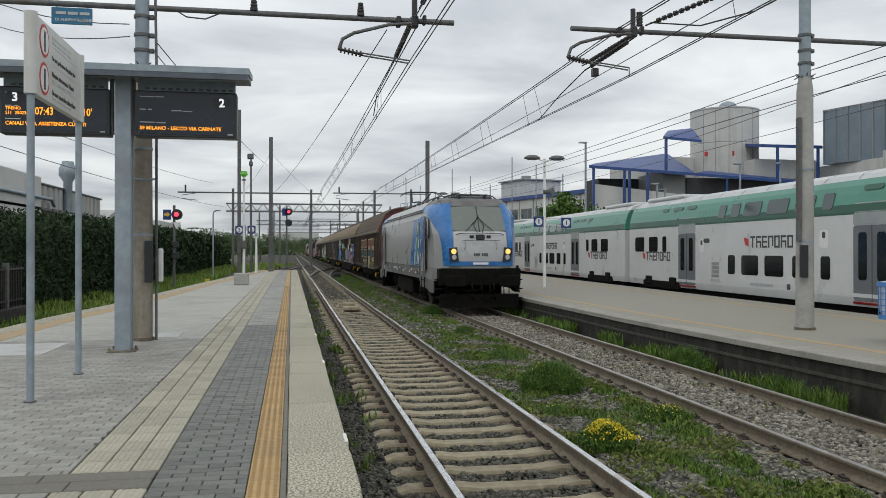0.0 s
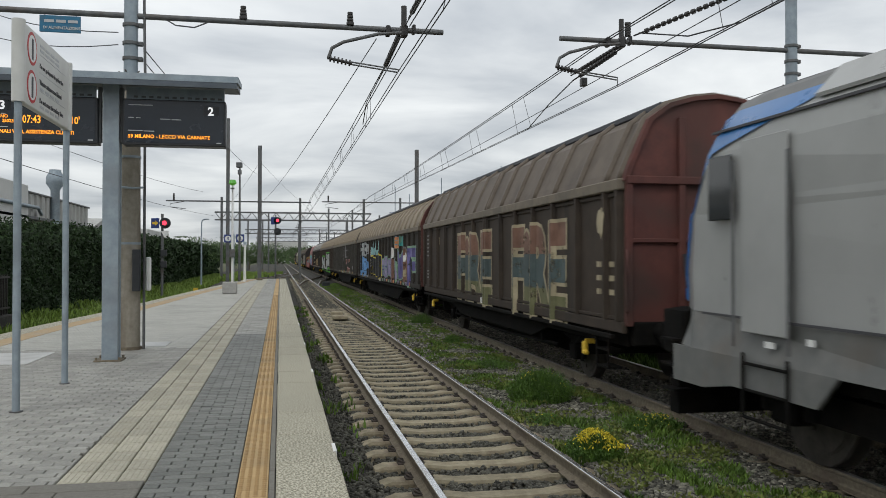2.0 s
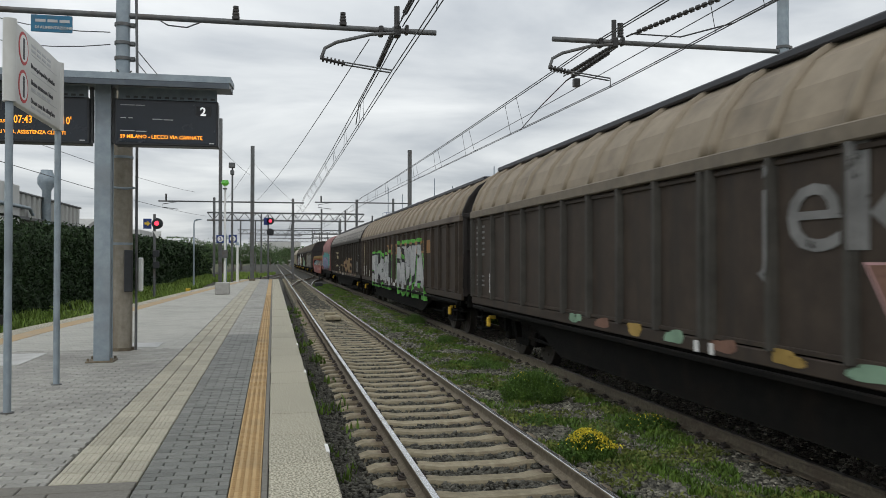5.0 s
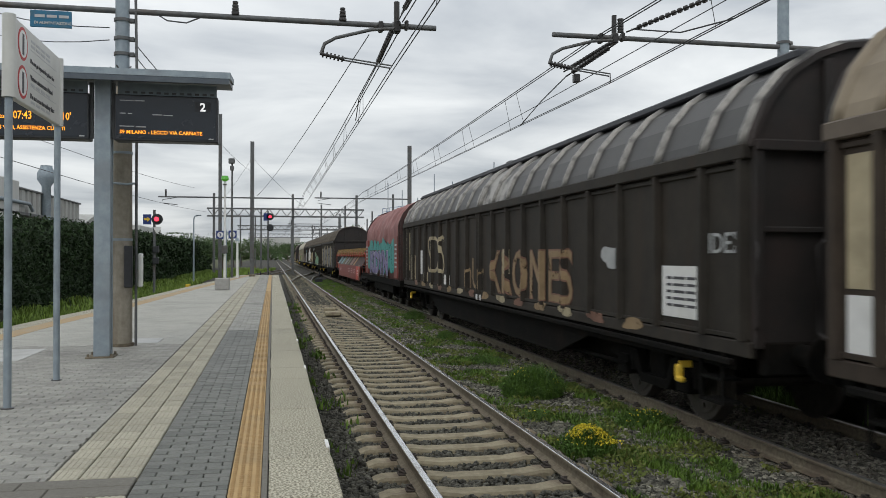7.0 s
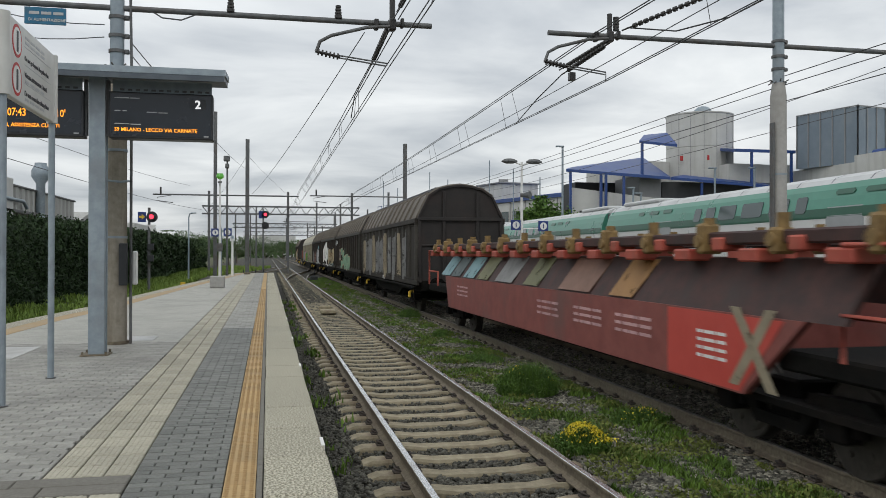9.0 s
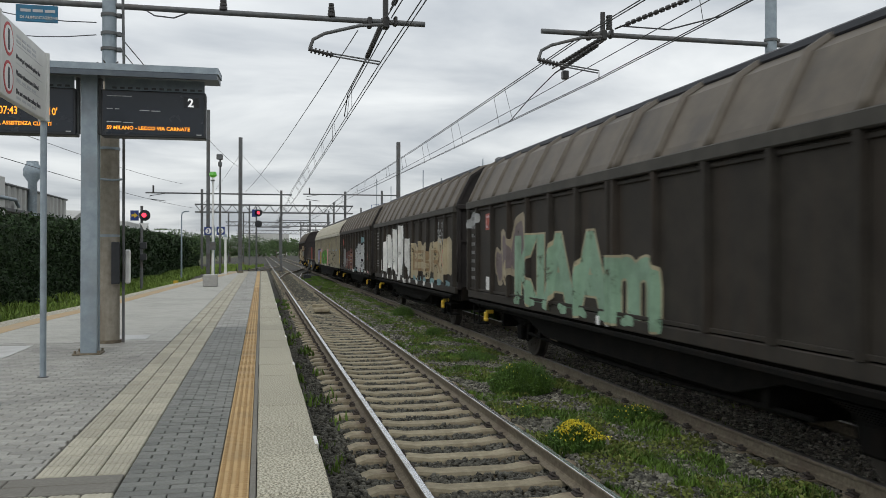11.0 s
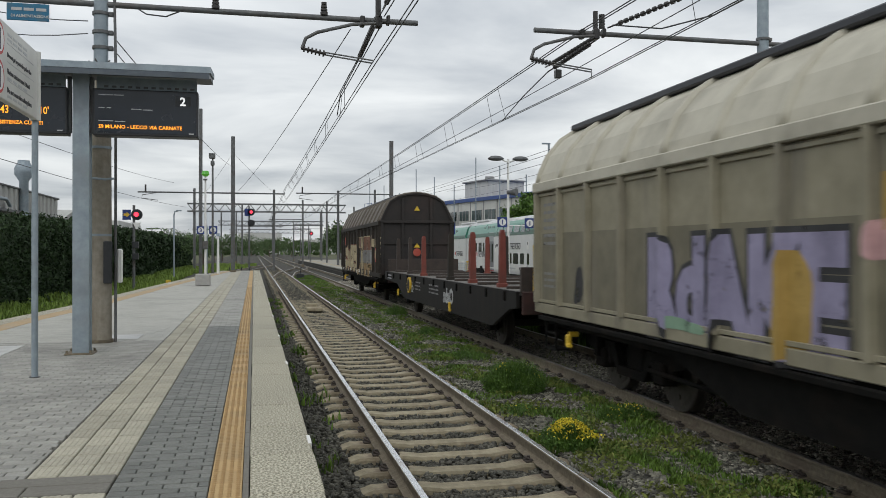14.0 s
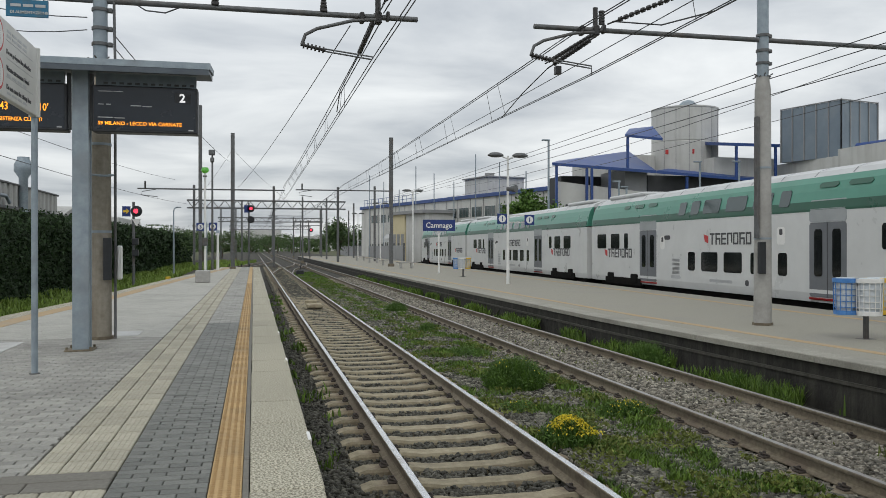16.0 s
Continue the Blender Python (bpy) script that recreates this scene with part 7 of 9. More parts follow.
text_part("graffiti", "JOLS", 0.32, on_side(2.6, 0.62, -1.254), "spray_silver", r, 0.01, 0.001)

r, h = covered_wagon("long brown wagon with faded red and grey tags", 86.6, 108.48, "panel_brown", "roof_tan", "end_dark", "band_brown", True, 22, "panel_grey", dz=0.08)
graf(r, "VAEZ", -2.6, -7.2, 1.2, 2.0, "rust", "pink", 0.02, 0.02)
graf(r, "jeko", -1.0, -6.0, 2.1, 2.8, "silver_dim", None, 0.0)
plate("label_plate", -8.4, 1.45, 0.55, 0.25, "white", r, x=-1.416)
for k in range(12):
    blob(r, 4.0 - k * 1.1, 1.12, 0.8, 0.16, ("mint", "rust", "amber")[k % 3], seed=k + 250, x=-1.424)
stencils(r, h)

r, h = covered_wagon("long grimy wagon with white bubble graffiti edged green", 109.61, 133.43, "panel_brown", "roof_tan", "end_dark", "roof_brown", True, 20)
band = MB()
band.box(-1.3960, -1.3930, -7.5, 2.6, 2.22, 2.62)
part("logo_band", band, "spray_amber_dim", r, "faded orange lettering band")
for k in range(12):
    b_ = MB(); b_.box(-1.3985, -1.3960, 1.9 - k * 0.75, 2.35 - k * 0.75, 2.3, 2.54)
    part("logo_block", b_, "panel_brown", r)
graf(r, "SiMOniE", 6.9, -0.2, 1.08, 2.2, "silver", "black", 0.06, 0.045, glow="lime")
graf(r, "SaWA", -0.6, -7.5, 1.08, 2.45, "silver", "black", 0.06, 0.045, glow="lime")
for k in range(12):
    blob(r, 6.4 - k * 1.15, 1.2, 0.75, 0.35, "silver", seed=k + 270, x=-1.424)
stencils(r, h, "spray_cream")
plate("label_plate", h - 0.55, 2.3, 0.62, 1.1, "spray_cream", r, x=-1.418, label="cream painted data panel")
plate("label_plate", h - 0.55, 1.45, 0.62, 0.5, "white", r, x=-1.418)
plate("label_plate", h - 3.6, 1.35, 0.9, 0.28, "white", r, x=-1.418)

r, h = covered_wagon("long black wagon with bleached roof and pasted notices", 134.61, 156.88, "panel_dark", "roof_black", "end_dark", "panel_dark", True, 18)
graf(r, "SDS", 6.6, 3.4, 1.5, 2.65, "cream", None, -0.012)
for y_, z_, w_, h_, c_ in ((10.3, 2.15, 0.7, 1.3, "spray_cream"), (9.2, 1.6, 0.8, 0.85, "spray_cream"), (7.9, 1.8, 0.8, 0.75, "white"), (6.9, 1.3, 0.7, 0.4, "spray_cream"), (-9.68, 1.6, 0.95, 0.6, "white"), (3.7, 1.35, 0.75, 0.28, "white"), (-2.2, 1.9, 0.5, 0.5, "spray_cream")):
    plate("label_plate", y_, z_, w_, h_, c_, r, x=-1.4185, label="pasted paper notice")
bars("plate_text", -9.68, 1.6, 0.7, 0.4, 5, "print_dark", r, x=-1.4255)
graf(r, "mUr", 1.6, -0.6, 1.25, 2.0, "gold", None, 0.0)
graf(r, "KRONES", -0.9, -6.6, 1.25, 2.15, "gold", "rust", 0.0, 0.02)
blob(r, -7.6, 2.0, 0.6, 0.3, "silver", seed=31)
graf(r, "IDEX", -10.29, -11.05, 2.05, 2.27, "silver", None, 0.01)
for k in range(14):
    blob(r, 8.5 - k * 1.3, 1.13, 1.0, 0.18, ("rust", "gold", "cream")[k % 3], seed=k + 20, x=-1.424)
tri = MB(); tri.prism([(-0.16, 3.42), (0.16, 3.42), (0, 3.7)], -h - 0.03, -h - 0.02)
part("warning_triangle", tri, "yellow", r, "yellow warning triangle")


def tarp_wagon(a, b):
    L, c = b - a, (a + b) / 2
    h = L / 2
    root = thing("tarpaulin_wagon", "short wagon under a faded red tarpaulin hood", "freight wagon", "wagons of the freight train")
    TRAIN.append((root, c))
    tp = MB()
    rings = []
    n = 96
    for j in range(n + 1):
        i = j / 2
        y = -h + 0.35 + (L - 0.7) * j / n
        sag = 0.07 * abs(math.sin(math.pi * i / 6)) + 0.014 * math.sin(i * 1.9)
        ring = []
        for k, (x, z) in enumerate([(-1.38, 1.08), (-1.41, 1.6), (-1.41, 2.2), (-1.40, 2.8)] + ARCH + [(1.40, 2.8), (1.41, 2.2), (1.41, 1.6), (1.38, 1.08)]):
            s2 = 0.035 * math.sin(i * 0.9 + k * 1.3) * (z > 1.5)
            d = 1 - (sag * (z > 2.9)) * 0.5
            wr = 0.085 * noise.noise(Vector((y * 1.1, k * 0.8, 3.0))) + 0.05 * noise.noise(Vector((y * 2.6, k * 1.9, 7.0))) if z > 2.5 else 0.0
            x, z = x * (1 + 0.5 * wr), z + wr * (z > 3)
            ring.append((x * (1 - 0.012 * abs(math.sin(math.pi * i / 6))) + s2 * (-1 if x < 0 else 1) * 0.4, y, z - sag * (z > 3) + s2 * 0.3))
        rings.append(ring)
    tp.loft(rings, smooth=True)
    part("tarpaulin", tp, "tarp", root, "wrinkled faded red tarpaulin")
    for e in (-1, 1):
        w = MB()
        w.prism([(-1.40, 1.05)] + grow(ARCH, 0.03) + [(1.40, 1.05)], min(e * (h - 0.38), e * (h - 0.30)), max(e * (h - 0.38), e * (h - 0.30)))
        w.box(-1.3, 1.3, min(e * (h - 0.3), e * (h - 0.2)), max(e * (h - 0.3), e * (h - 0.2)), 2.9, 3.05, 0.01)
        for px in (-1.3, -0.5, 0.5, 1.3):
            w.box(px - 0.05, px + 0.05, min(e * (h - 0.3), e * (h - 0.2)), max(e * (h - 0.3), e * (h - 0.2)), 1.05, 3.4, 0.01)
        part("end_wall", w, "red_dark", root, "dark red steel end wall")
        s_ = MB(); s_.box(-1.46, -1.40, e * (h - 0.75) - 0.38, e * (h - 0.75) + 0.38, 1.15, 2.75, 0.01)
        part("end_panel", s_, "red_steel", root)
        bars("stencil", e * (h - 0.75), 2.0, 0.5, 1.0, 6, "label_grey", root, x=-1.461)
    fr = MB()
    fr.box(-1.4, 1.4, -h, h, 0.82, 1.08, 0.02)
    fr.box(-1.3, -1.2, -h + 2.6, h - 2.6, 0.5, 0.85, 0.02)
    part("underframe", fr, "under", root)
    for k in range(8):
        blob(root, h - 1.6 - k * 1.15, 1.95 + 0.05 * (k % 2), 1.7, 1.3, "teal", seed=430 + k, x=-1.4405 - 0.0004 * k)
    text_part("graffiti_outline", "KiDYN", 1.28, on_side(h - 2.05, 1.24, -1.448), "spray_black", root, 0.14, 0.002, squeeze=1.62)
    text_part("graffiti_outline", "KiDYN", 1.28, on_side(h - 2.1, 1.27, -1.452), "spray_silver", root, 0.085, 0.002, squeeze=1.64)
    text_part("graffiti", "KiDYN", 1.28, on_side(h - 2.1, 1.27, -1.456), "spray_violet", root, 0.064, 0.002, squeeze=1.64)
    running_gear(root, L, True, c)


tarp_wagon(158.0, 169.4)


def pocket_wagon(a, b):
    """A low red carrier wagon with clamps on its top rails."""
    L, c = b - a, (a + b) / 2
    h = L / 2
    root = thing("carrier_wagon", "low red carrier wagon with rows of ochre clamps", "freight wagon", "wagons of the freight train")
    TRAIN.append((root, c))
    for s in (-1, 1):
        w = MB(); w.prismx([(-h + 3.0, 0.62), (h - 3.4, 0.62), (h - 3.0, 1.42), (-h + 2.0, 1.42)], min(s * 1.30, s * 1.38), max(s * 1.30, s * 1.38))
        part("side_beam", w, "red_steel", root, "chalky red slanted side beam")
        u = MB(); u.loft([[(s * 1.36, y, 1.42), (s * 1.30, y, 1.42), (s * 0.98, y, 1.95), (s * 1.04, y, 1.98)] for y in (-h + 1.5, h - 2.5)])
        part("upper_plate", u, "red_dark", root, "dark sloping upper plate")
        t = MB(); t.box(min(s * 0.95, s * 1.25), max(s * 0.95, s * 1.25), -h + 0.6, h - 0.6, 2.12, 2.26, 0.02)
        part("top_rail", t, "red_dark", root)
        n = 14
        for k in range(n):
            y = -h + 1.2 + (L - 2.4) * k / (n - 1)
            f = MB()
            f.box(min(s * 1.10, s * 1.34), max(s * 1.10, s * 1.34), y - 0.07, y + 0.07, 2.02, 2.28 if k % 2 else 2.36, 0.03)
            f.cyl((s * 1.2, y, 2.26), (s * 1.2, y, 2.42), 0.065, 10)
            f.cyl((s * 1.36, y, 2.16), (s * 1.30, y, 2.16), 0.07, 10)
            part("clamp", f, "brass", root)
            g = MB(); g.box(min(s * 1.0, s * 1.32), max(s * 1.0, s * 1.32), y + 0.25, y + 0.62, 1.94, 2.08, 0.02)
            part("bracket", g, "orange_red", root)
            g = MB(); g.box(min(s * 1.0, s * 1.3), max(s * 1.0, s * 1.3), y - 0.42, y - 0.2, 2.05, 2.2, 0.02)
            part("bracket", g, "orange_red", root)
    for y, w_, col in ((7.2, 1.0, "cyan_dim"), (6.0, 0.9, "teal_dark"), (4.6, 1.0, "cyan_dim"), (3.3, 0.9, "olive"), (1.6, 1.2, "silver_dim"), (-0.2, 0.8, "olive"), (-2.4, 1.3, "rust"), (-4.2, 0.7, "amber_dim")):
        q = MB()
        q.loft([[(-1.375, y + w_ / 2 + 0.05, 1.45), (-1.372, y + w_ / 2 + 0.05, 1.45), (-1.05, y + w_ / 2 - 0.1, 1.93), (-1.06, y + w_ / 2 - 0.1, 1.95)], [(-1.375, y - w_ / 2, 1.45), (-1.372, y - w_ / 2, 1.45), (-1.05, y - w_ / 2 - 0.2, 1.93), (-1.06, y - w_ / 2 - 0.2, 1.95)]])
        part("sprayed_patch", q, "spray_" + col, root)
    q = MB(); q.prismx([(-h + 3.05, 0.64), (-h + 4.6, 0.64), (-h + 4.6, 1.40), (-h + 2.3, 1.40)], -1.386, -1.381)
    part("fresh_panel", q, "red_fresh", root, "freshly painted bright red panel")
    for y in (-4.6, -3.0, -1.2, 5.2):
        bars("stencil", y, 1.1, 1.1, 0.3, 3, "spray_pink", root, x=-1.382)
    bars("stencil", -h + 3.6, 1.05, 0.6, 0.35, 4, "white", root, x=-1.388)
    text_part("graffiti", "X", 1.1, on_side(-h + 3.2, 0.72, -1.392), "spray_cream_dim", root, 0.02, 0.001)
    fl = MB(); fl.box(-1.2, 1.2, -h + 0.5, h - 0.5, 0.55, 0.62)
    for e in (-1, 1):
        fl.box(-1.25, 1.25, min(e * h, e * (h - 2.6)), max(e * h, e * (h - 2.6)), 0.92, 1.12, 0.03)
    part("floor", fl, "under", root)
    for e in (-1, 1):
        gl = MB(); gl.tube([(-1.3, e * (h - 0.3), 1.1), (-1.3, e * (h - 0.3), 2.1), (-1.3, e * (h - 1.6), 2.1)], 0.025, 6)
        gl.tube([(-1.3, e * (h - 0.3), 1.5), (-1.3, e * (h - 1.6), 1.5), (-1.3, e * (h - 1.6), 1.1)], 0.025, 6)
        part("guard_rail", gl, "orange_red", root, "red bent guard rail")
    running_gear(root, L, True, c)


pocket_wagon(170.6, 191.0)

r, h = covered_wagon("dark wagon with pale ribs and a blackened end", 192.2, 207.6, "panel_dark", "roof_dark", "end_dark", "panel_dark", False, 14, "panel_grey")
for k in range(11):
    blob(r, 6.8 - k * 1.2, 1.9, 0.5, 1.6, "silver_dim" if k % 3 else "cream_dim", seed=k + 40)
stencils(r, h)
r, h = covered_wagon("dark wagon with pale green and grey graffiti", 208.7, 224.2, "panel_dark", "roof_dark", "end_dark", "panel_grey", False, 14)
for k, (yy, zz, w_, h_) in enumerate(((5.25, 1.75, 0.55, 0.8), (4.75, 1.95, 0.75, 1.05), (4.0, 2.1, 0.9, 1.3))):
    blob(r, yy, zz, w_, h_, "cream_dim", seed=440 + k, x=-1.4165 - 0.0006 * k)
    blob(r, yy, zz, w_ * 0.72, h_ * 0.76, "pink_dim", seed=440 + k, x=-1.4195 - 0.0006 * k)
dsc = MB(); dsc.cyl((-1.392, 4.72, 1.62), (-1.403, 4.72, 1.62), 0.27, 24)
part("round_sign", dsc, "spray_cream", r, "cream disc")
graf(r, "KlAAm", 4.25, -2.2, 1.15, 2.3, "mint", "cream", 0.05, 0.02)
plate("label_plate", 6.05, 2.65, 0.46, 0.34, "orange_red", r, x=-1.4185)
plate("label_face", 6.05, 2.65, 0.38, 0.26, "spray_pink", r, x=-1.4235)
plate("logo_block", 6.05, 2.65, 0.26, 0.16, "orange_red", r, x=-1.4285)
bars("stencil", 7.2, 2.1, 0.6, 1.5, 8, "spray_silver_dim", r, x=-1.418)
plate("label_plate", 6.1, 1.35, 0.3, 0.3, "white", r, x=-1.4185)
blob(r, 7.2, 2.75, 0.8, 0.4, "silver", seed=61)
for k in range(8):
    blob(r, 4.0 - k * 0.8, 1.13, 0.6, 0.2, "mint", seed=k + 300, x=-1.424)
r, h = covered_wagon("dark wagon with tall white sprayed figures", 225.5, 240.3, "panel_dark", "roof_dark", "end_dark", "panel_grey", False, 14)
for k, (y, w_, z0, z1) in enumerate(((4.35, 0.8, 1.25, 2.55), (3.2, 0.75, 1.25, 2.65), (1.95, 0.65, 1.2, 2.85), (0.75, 0.7, 1.2, 2.92), (-0.6, 0.6, 1.35, 2.45))):
    blob(r, y, (z0 + z1) / 2, w_, z1 - z0, "white", seed=k + 50)
for k in range(6):
    blob(r, -1.7 - k * 0.95, 1.75 + 0.1 * (k % 2), 1.15, 1.0, "cream", seed=k + 70)
    blob(r, -1.7 - k * 0.95, 1.22, 1.0, 0.4, "cyan_dim", seed=k + 80, x=-1.4225)
graf(r, "BEBIR", -1.5, -6.6, 1.45, 2.1, "gold", None, 0.0, lift=0.004)
graf(r, "feU", -5.2, -6.6, 2.25, 2.85, "silver", None, -0.01)
dsc = MB(); dsc.cyl((-1.3920, -6.0, 1.85), (-1.4030, -6.0, 1.85), 0.27, 24)
dd = part("round_sign", dsc, "red", r, "white disc with a red ring")
dsc = MB(); dsc.cyl((-1.3970, -6.0, 1.85), (-1.4060, -6.0, 1.85), 0.22, 24)
part("disc_face", dsc, "spray_cream", dd)
for k in range(9):
    blob(r, 5.0 - k * 1.2, 1.10, 0.5, 0.16, "white", seed=k + 310, x=-1.4265)
stencils(r, h)
r, h = covered_wagon("dark wagon with large silver and blue tag", 241.6, 255.6, "panel_dark", "roof_dark", "end_dark", "panel_dark", False, 14)
graf(r, "iCHS", -1.1, -5.0, 1.16, 2.35, "silver", "black", 0.07, 0.05)
blob(r, -1.5, 1.6, 0.9, 1.0, "cyan_dim", seed=321, x=-1.4165)
blob(r, -3.9, 2.45, 1.3, 0.5, "cyan_dim", seed=322, x=-1.4165)
blob(r, -4.6, 1.4, 0.8, 0.5, "silver", seed=320, x=-1.4265)
for k, (yy, w_, h_) in enumerate(((4.3, 0.7, 0.9), (3.6, 0.8, 0.6))):
    blob(r, yy, 1.65, w_, h_, "silver_dim", seed=350 + k, x=-1.4165)
for k in range(4):
    blob(r, 2.9 - k * 0.9, 1.6, 1.1, 0.95, "end_rust", seed=360 + k, x=-1.4165 - 0.0003 * k)
graf(r, "ANES", 3.3, -0.2, 1.15, 1.95, "rust", "silver_dim", 0.02, 0.02, lift=0.003)
for k in range(9):
    blob(r, 2.4 - k * 1.05, 1.13, 0.55, 0.2, ("cyan", "white", "pink")[k % 3], seed=k + 330, x=-1.424)
plate("label_plate", h - 1.6, 2.55, 0.34, 0.34, "orange_red", r, x=-1.4185)
for yy in (-5.93, h - 1.9):
    dsc = MB(); dsc.cyl((-1.3920, yy, 1.82), (-1.4010, yy, 1.82), 0.30, 24)
    dd = part("round_sign", dsc, "red", r, "white disc with a red ring")
    dsc = MB(); dsc.cyl((-1.3970, yy, 1.82), (-1.4040, yy, 1.82), 0.25, 24)
    part("disc_face", dsc, "spray_cream", dd)
stencils(r, h)
r, h = covered_wagon("long beige wagon with many coloured graffiti", 256.6, 279.2, "panel_beige", "roof_beige", "end_dark", "roof_beige", True, 22)
lg = MB(); lg.box(-1.3960, -1.3930, -3.6, 3.3, 2.18, 2.62)
part("logo_band", lg, "spray_amber", r, "yellow lettering band")
for k in range(11):
    b_ = MB(); b_.box(-1.3985, -1.3960, 2.68 - k * 0.58, 3.14 - k * 0.58, 2.22, 2.53 if k % 3 else 2.57)
    part("logo_block", b_, "print_dark", r)
lg = MB(); lg.box(-1.3935, -1.3915, -h + 0.3, h - 0.3, 1.18, 2.3)
part("lower_tone", lg, "panel_grey_beige", r, "greyer lower half of the side")
graf(r, "RdAKE", 7.2, 3.2, 1.12, 2.15, "lilac", "black", 0.06, 0.04)
blob(r, 4.4, 1.5, 0.6, 0.9, "amber", seed=341, x=-1.424)
blob(r, 6.4, 1.2, 1.6, 0.25, "mint", seed=342, x=-1.424)
for k in range(5):
    blob(r, 2.3 - k * 0.85, 1.62, 1.15, 0.95, "green", seed=k + 90, x=-1.4205 - 0.0002 * k)
for k in range(7):
    blob(r, 2.3 - k * 0.6, 1.5 + 0.25 * (k % 3 - 1), 0.16, 0.22, ("yellow", "red_dot", "lime")[k % 3], seed=k + 95, x=-1.4235)
for k in range(4):
    blob(r, 3.0 - k * 0.25 if k < 2 else -2.0 - 0.7 * (k - 2), 1.6 if k > 1 else 2.1, 0.8, 1.2 if k > 1 else 0.4, "pink", seed=k + 100, x=-1.419)
graf(r, "C7ARZ", -3.1, -8.6, 1.15, 2.02, "beige", "black", 0.05, 0.02)
sk_ = MB(); sk_.box(-1.3995, -1.3965, -9.6, -3.0, 2.08, 2.16)
part("sprayed_line", sk_, "spray_sky", r)
blob(r, h - 1.9, 1.5, 0.35, 0.5, "black", seed=33)
stencils(r, h, "spray_silver_dim", False)
text_part("graffiti", "EDEN", 0.36, on_side(1.2, 0.60, -1.254), "spray_silver", r, 0.012, 0.001)


STAKES_NEAR = ((6.7, "stake_rust"), (4.4, "stake_rust"), (2.2, "stake_red"), (-1.3, "panel_dark"), (-3.55, "stake_red"), (-5.92, "stake_red"))
STAKES_FAR = ((5.12, "stake_red"), (3.04, "stake_red"), (1.03, "panel_dark"), (-2.25, "stake_rust"), (-4.5, "stake_rust"), (-6.7, "stake_red"))


def stake_wagon(a, b):
    L, c = b - a, (a + b) / 2
    h = L / 2
    root = thing("stake_wagon", "flat wagon with rusty upright stakes", "freight wagon", "wagons of the freight train")
    TRAIN.append((root, c))
    for s in (-1, 1):
        w = MB(); w.prismx([(-h, 1.28), (-h, 0.98), (-h + 0.4, 0.94), (-h + 1.6, 0.53), (h - 4.0, 0.53), (h - 2.6, 0.94), (h, 1.0), (h, 1.28)], min(s * 1.33, s * 1.40), max(s * 1.33, s * 1.40))
        part("side_beam", w, "beam_black", root, "sooty deep side beam")
        for y, col in (STAKES_NEAR if s < 0 else STAKES_FAR):
            st = MB()
            st.prism([(s * 1.10 - 0.075, 1.2), (s * 1.10 - 0.055, 2.38), (s * 1.10 - 0.03, 2.45), (s * 1.10 + 0.03, 2.45), (s * 1.10 + 0.055, 2.38), (s * 1.10 + 0.075, 1.2)], y - 0.055, y + 0.055)
            st.box(s * 1.10 - 0.1, s * 1.10 + 0.1, y - 0.09, y + 0.09, 1.25, 1.36, 0.015)
            part("stake", st, col, root, "upright steel stake")
        for k in range(12):
            y = -h + 0.7 + (L - 1.4) * k / 11
            q = MB(); q.box(min(s * 1.39, s * 1.43), max(s * 1.39, s * 1.43), y - 0.05, y + 0.05, 1.08, 1.26, 0.01)
            part("socket", q, "under", root)
    for k in range(46):
        y = -h + 0.03 + k * (L - 0.06) / 46
        p = MB(); p.box(-1.28, 1.28, y + 0.006, y + (L - 0.06) / 46 - 0.006, 1.20, 1.27 + 0.004 * (k % 3), 0.006)
        part("plank", p, "deck_wood", root)
    for k in range(7):
        y = -h + 1.2 + k * (L - 2.4) / 6
        p = MB(); p.box(-1.2, 1.2, y - 0.07, y + 0.07, 1.27, 1.33, 0.01)
        part("bearer", p, "stake_rust", root)
    for e in (-1, 1):
        f = MB(); f.box(-1.3, 1.3, min(e * (h - 0.02), e * (h - 0.1)), max(e * (h - 0.02), e * (h - 0.1)), 1.25, 1.72, 0.01)
        part("end_flap", f, "stake_rust", root, "rust-brown end flap")
        f = MB(); f.box(-1.3, 1.3, min(e * h, e * (h + 0.05)), max(e * h, e * (h + 0.05)), 0.85, 1.28, 0.02)
        part("headstock", f, "red_dark", root)
    rg = MB(); rg.cyl((-1.40, h - 5.0, 0.98), (-1.46, h - 5.0, 0.98), 0.24, 20)
    ring = part("hand_wheel", rg, "yellow", root, "yellow ring handwheel")
    rg = MB(); rg.cyl((-1.455, h - 5.0, 0.98), (-1.464, h - 5.0, 0.98), 0.19, 20)
    part("hub", rg, "panel_dark", ring)
    bars("stencil", h - 1.0, 1.12, 0.9, 0.2, 2, "label_grey", root, x=-1.402)
    bars("stencil", -0.6, 1.0, 1.2, 0.3, 3, "spray_silver_dim", root, x=-1.402)
    bars("stencil", 1.6, 1.0, 0.8, 0.3, 3, "spray_silver_dim", root, x=-1.402)
    text_part("graffiti", "sdaO", 0.5, on_side(-1.8, 0.75, -1.404), "spray_silver", root, 0.02, 0.001)
    text_part("graffiti", "lub", 0.45, on_side(2.8, 0.78, -1.404), "spray_silver", root, 0.0, 0.001)
    for y in (-h + 5.2, h - 3.0):
        hd = MB(); hd.box(-1.46, -1.40, y - 0.04, y + 0.04, 0.62, 0.78, 0.02); hd.box(-1.46, -1.40, y - 0.07, y + 0.03, 0.55, 0.63, 0.02)
        part("brake_handle", hd, "yellow", root)
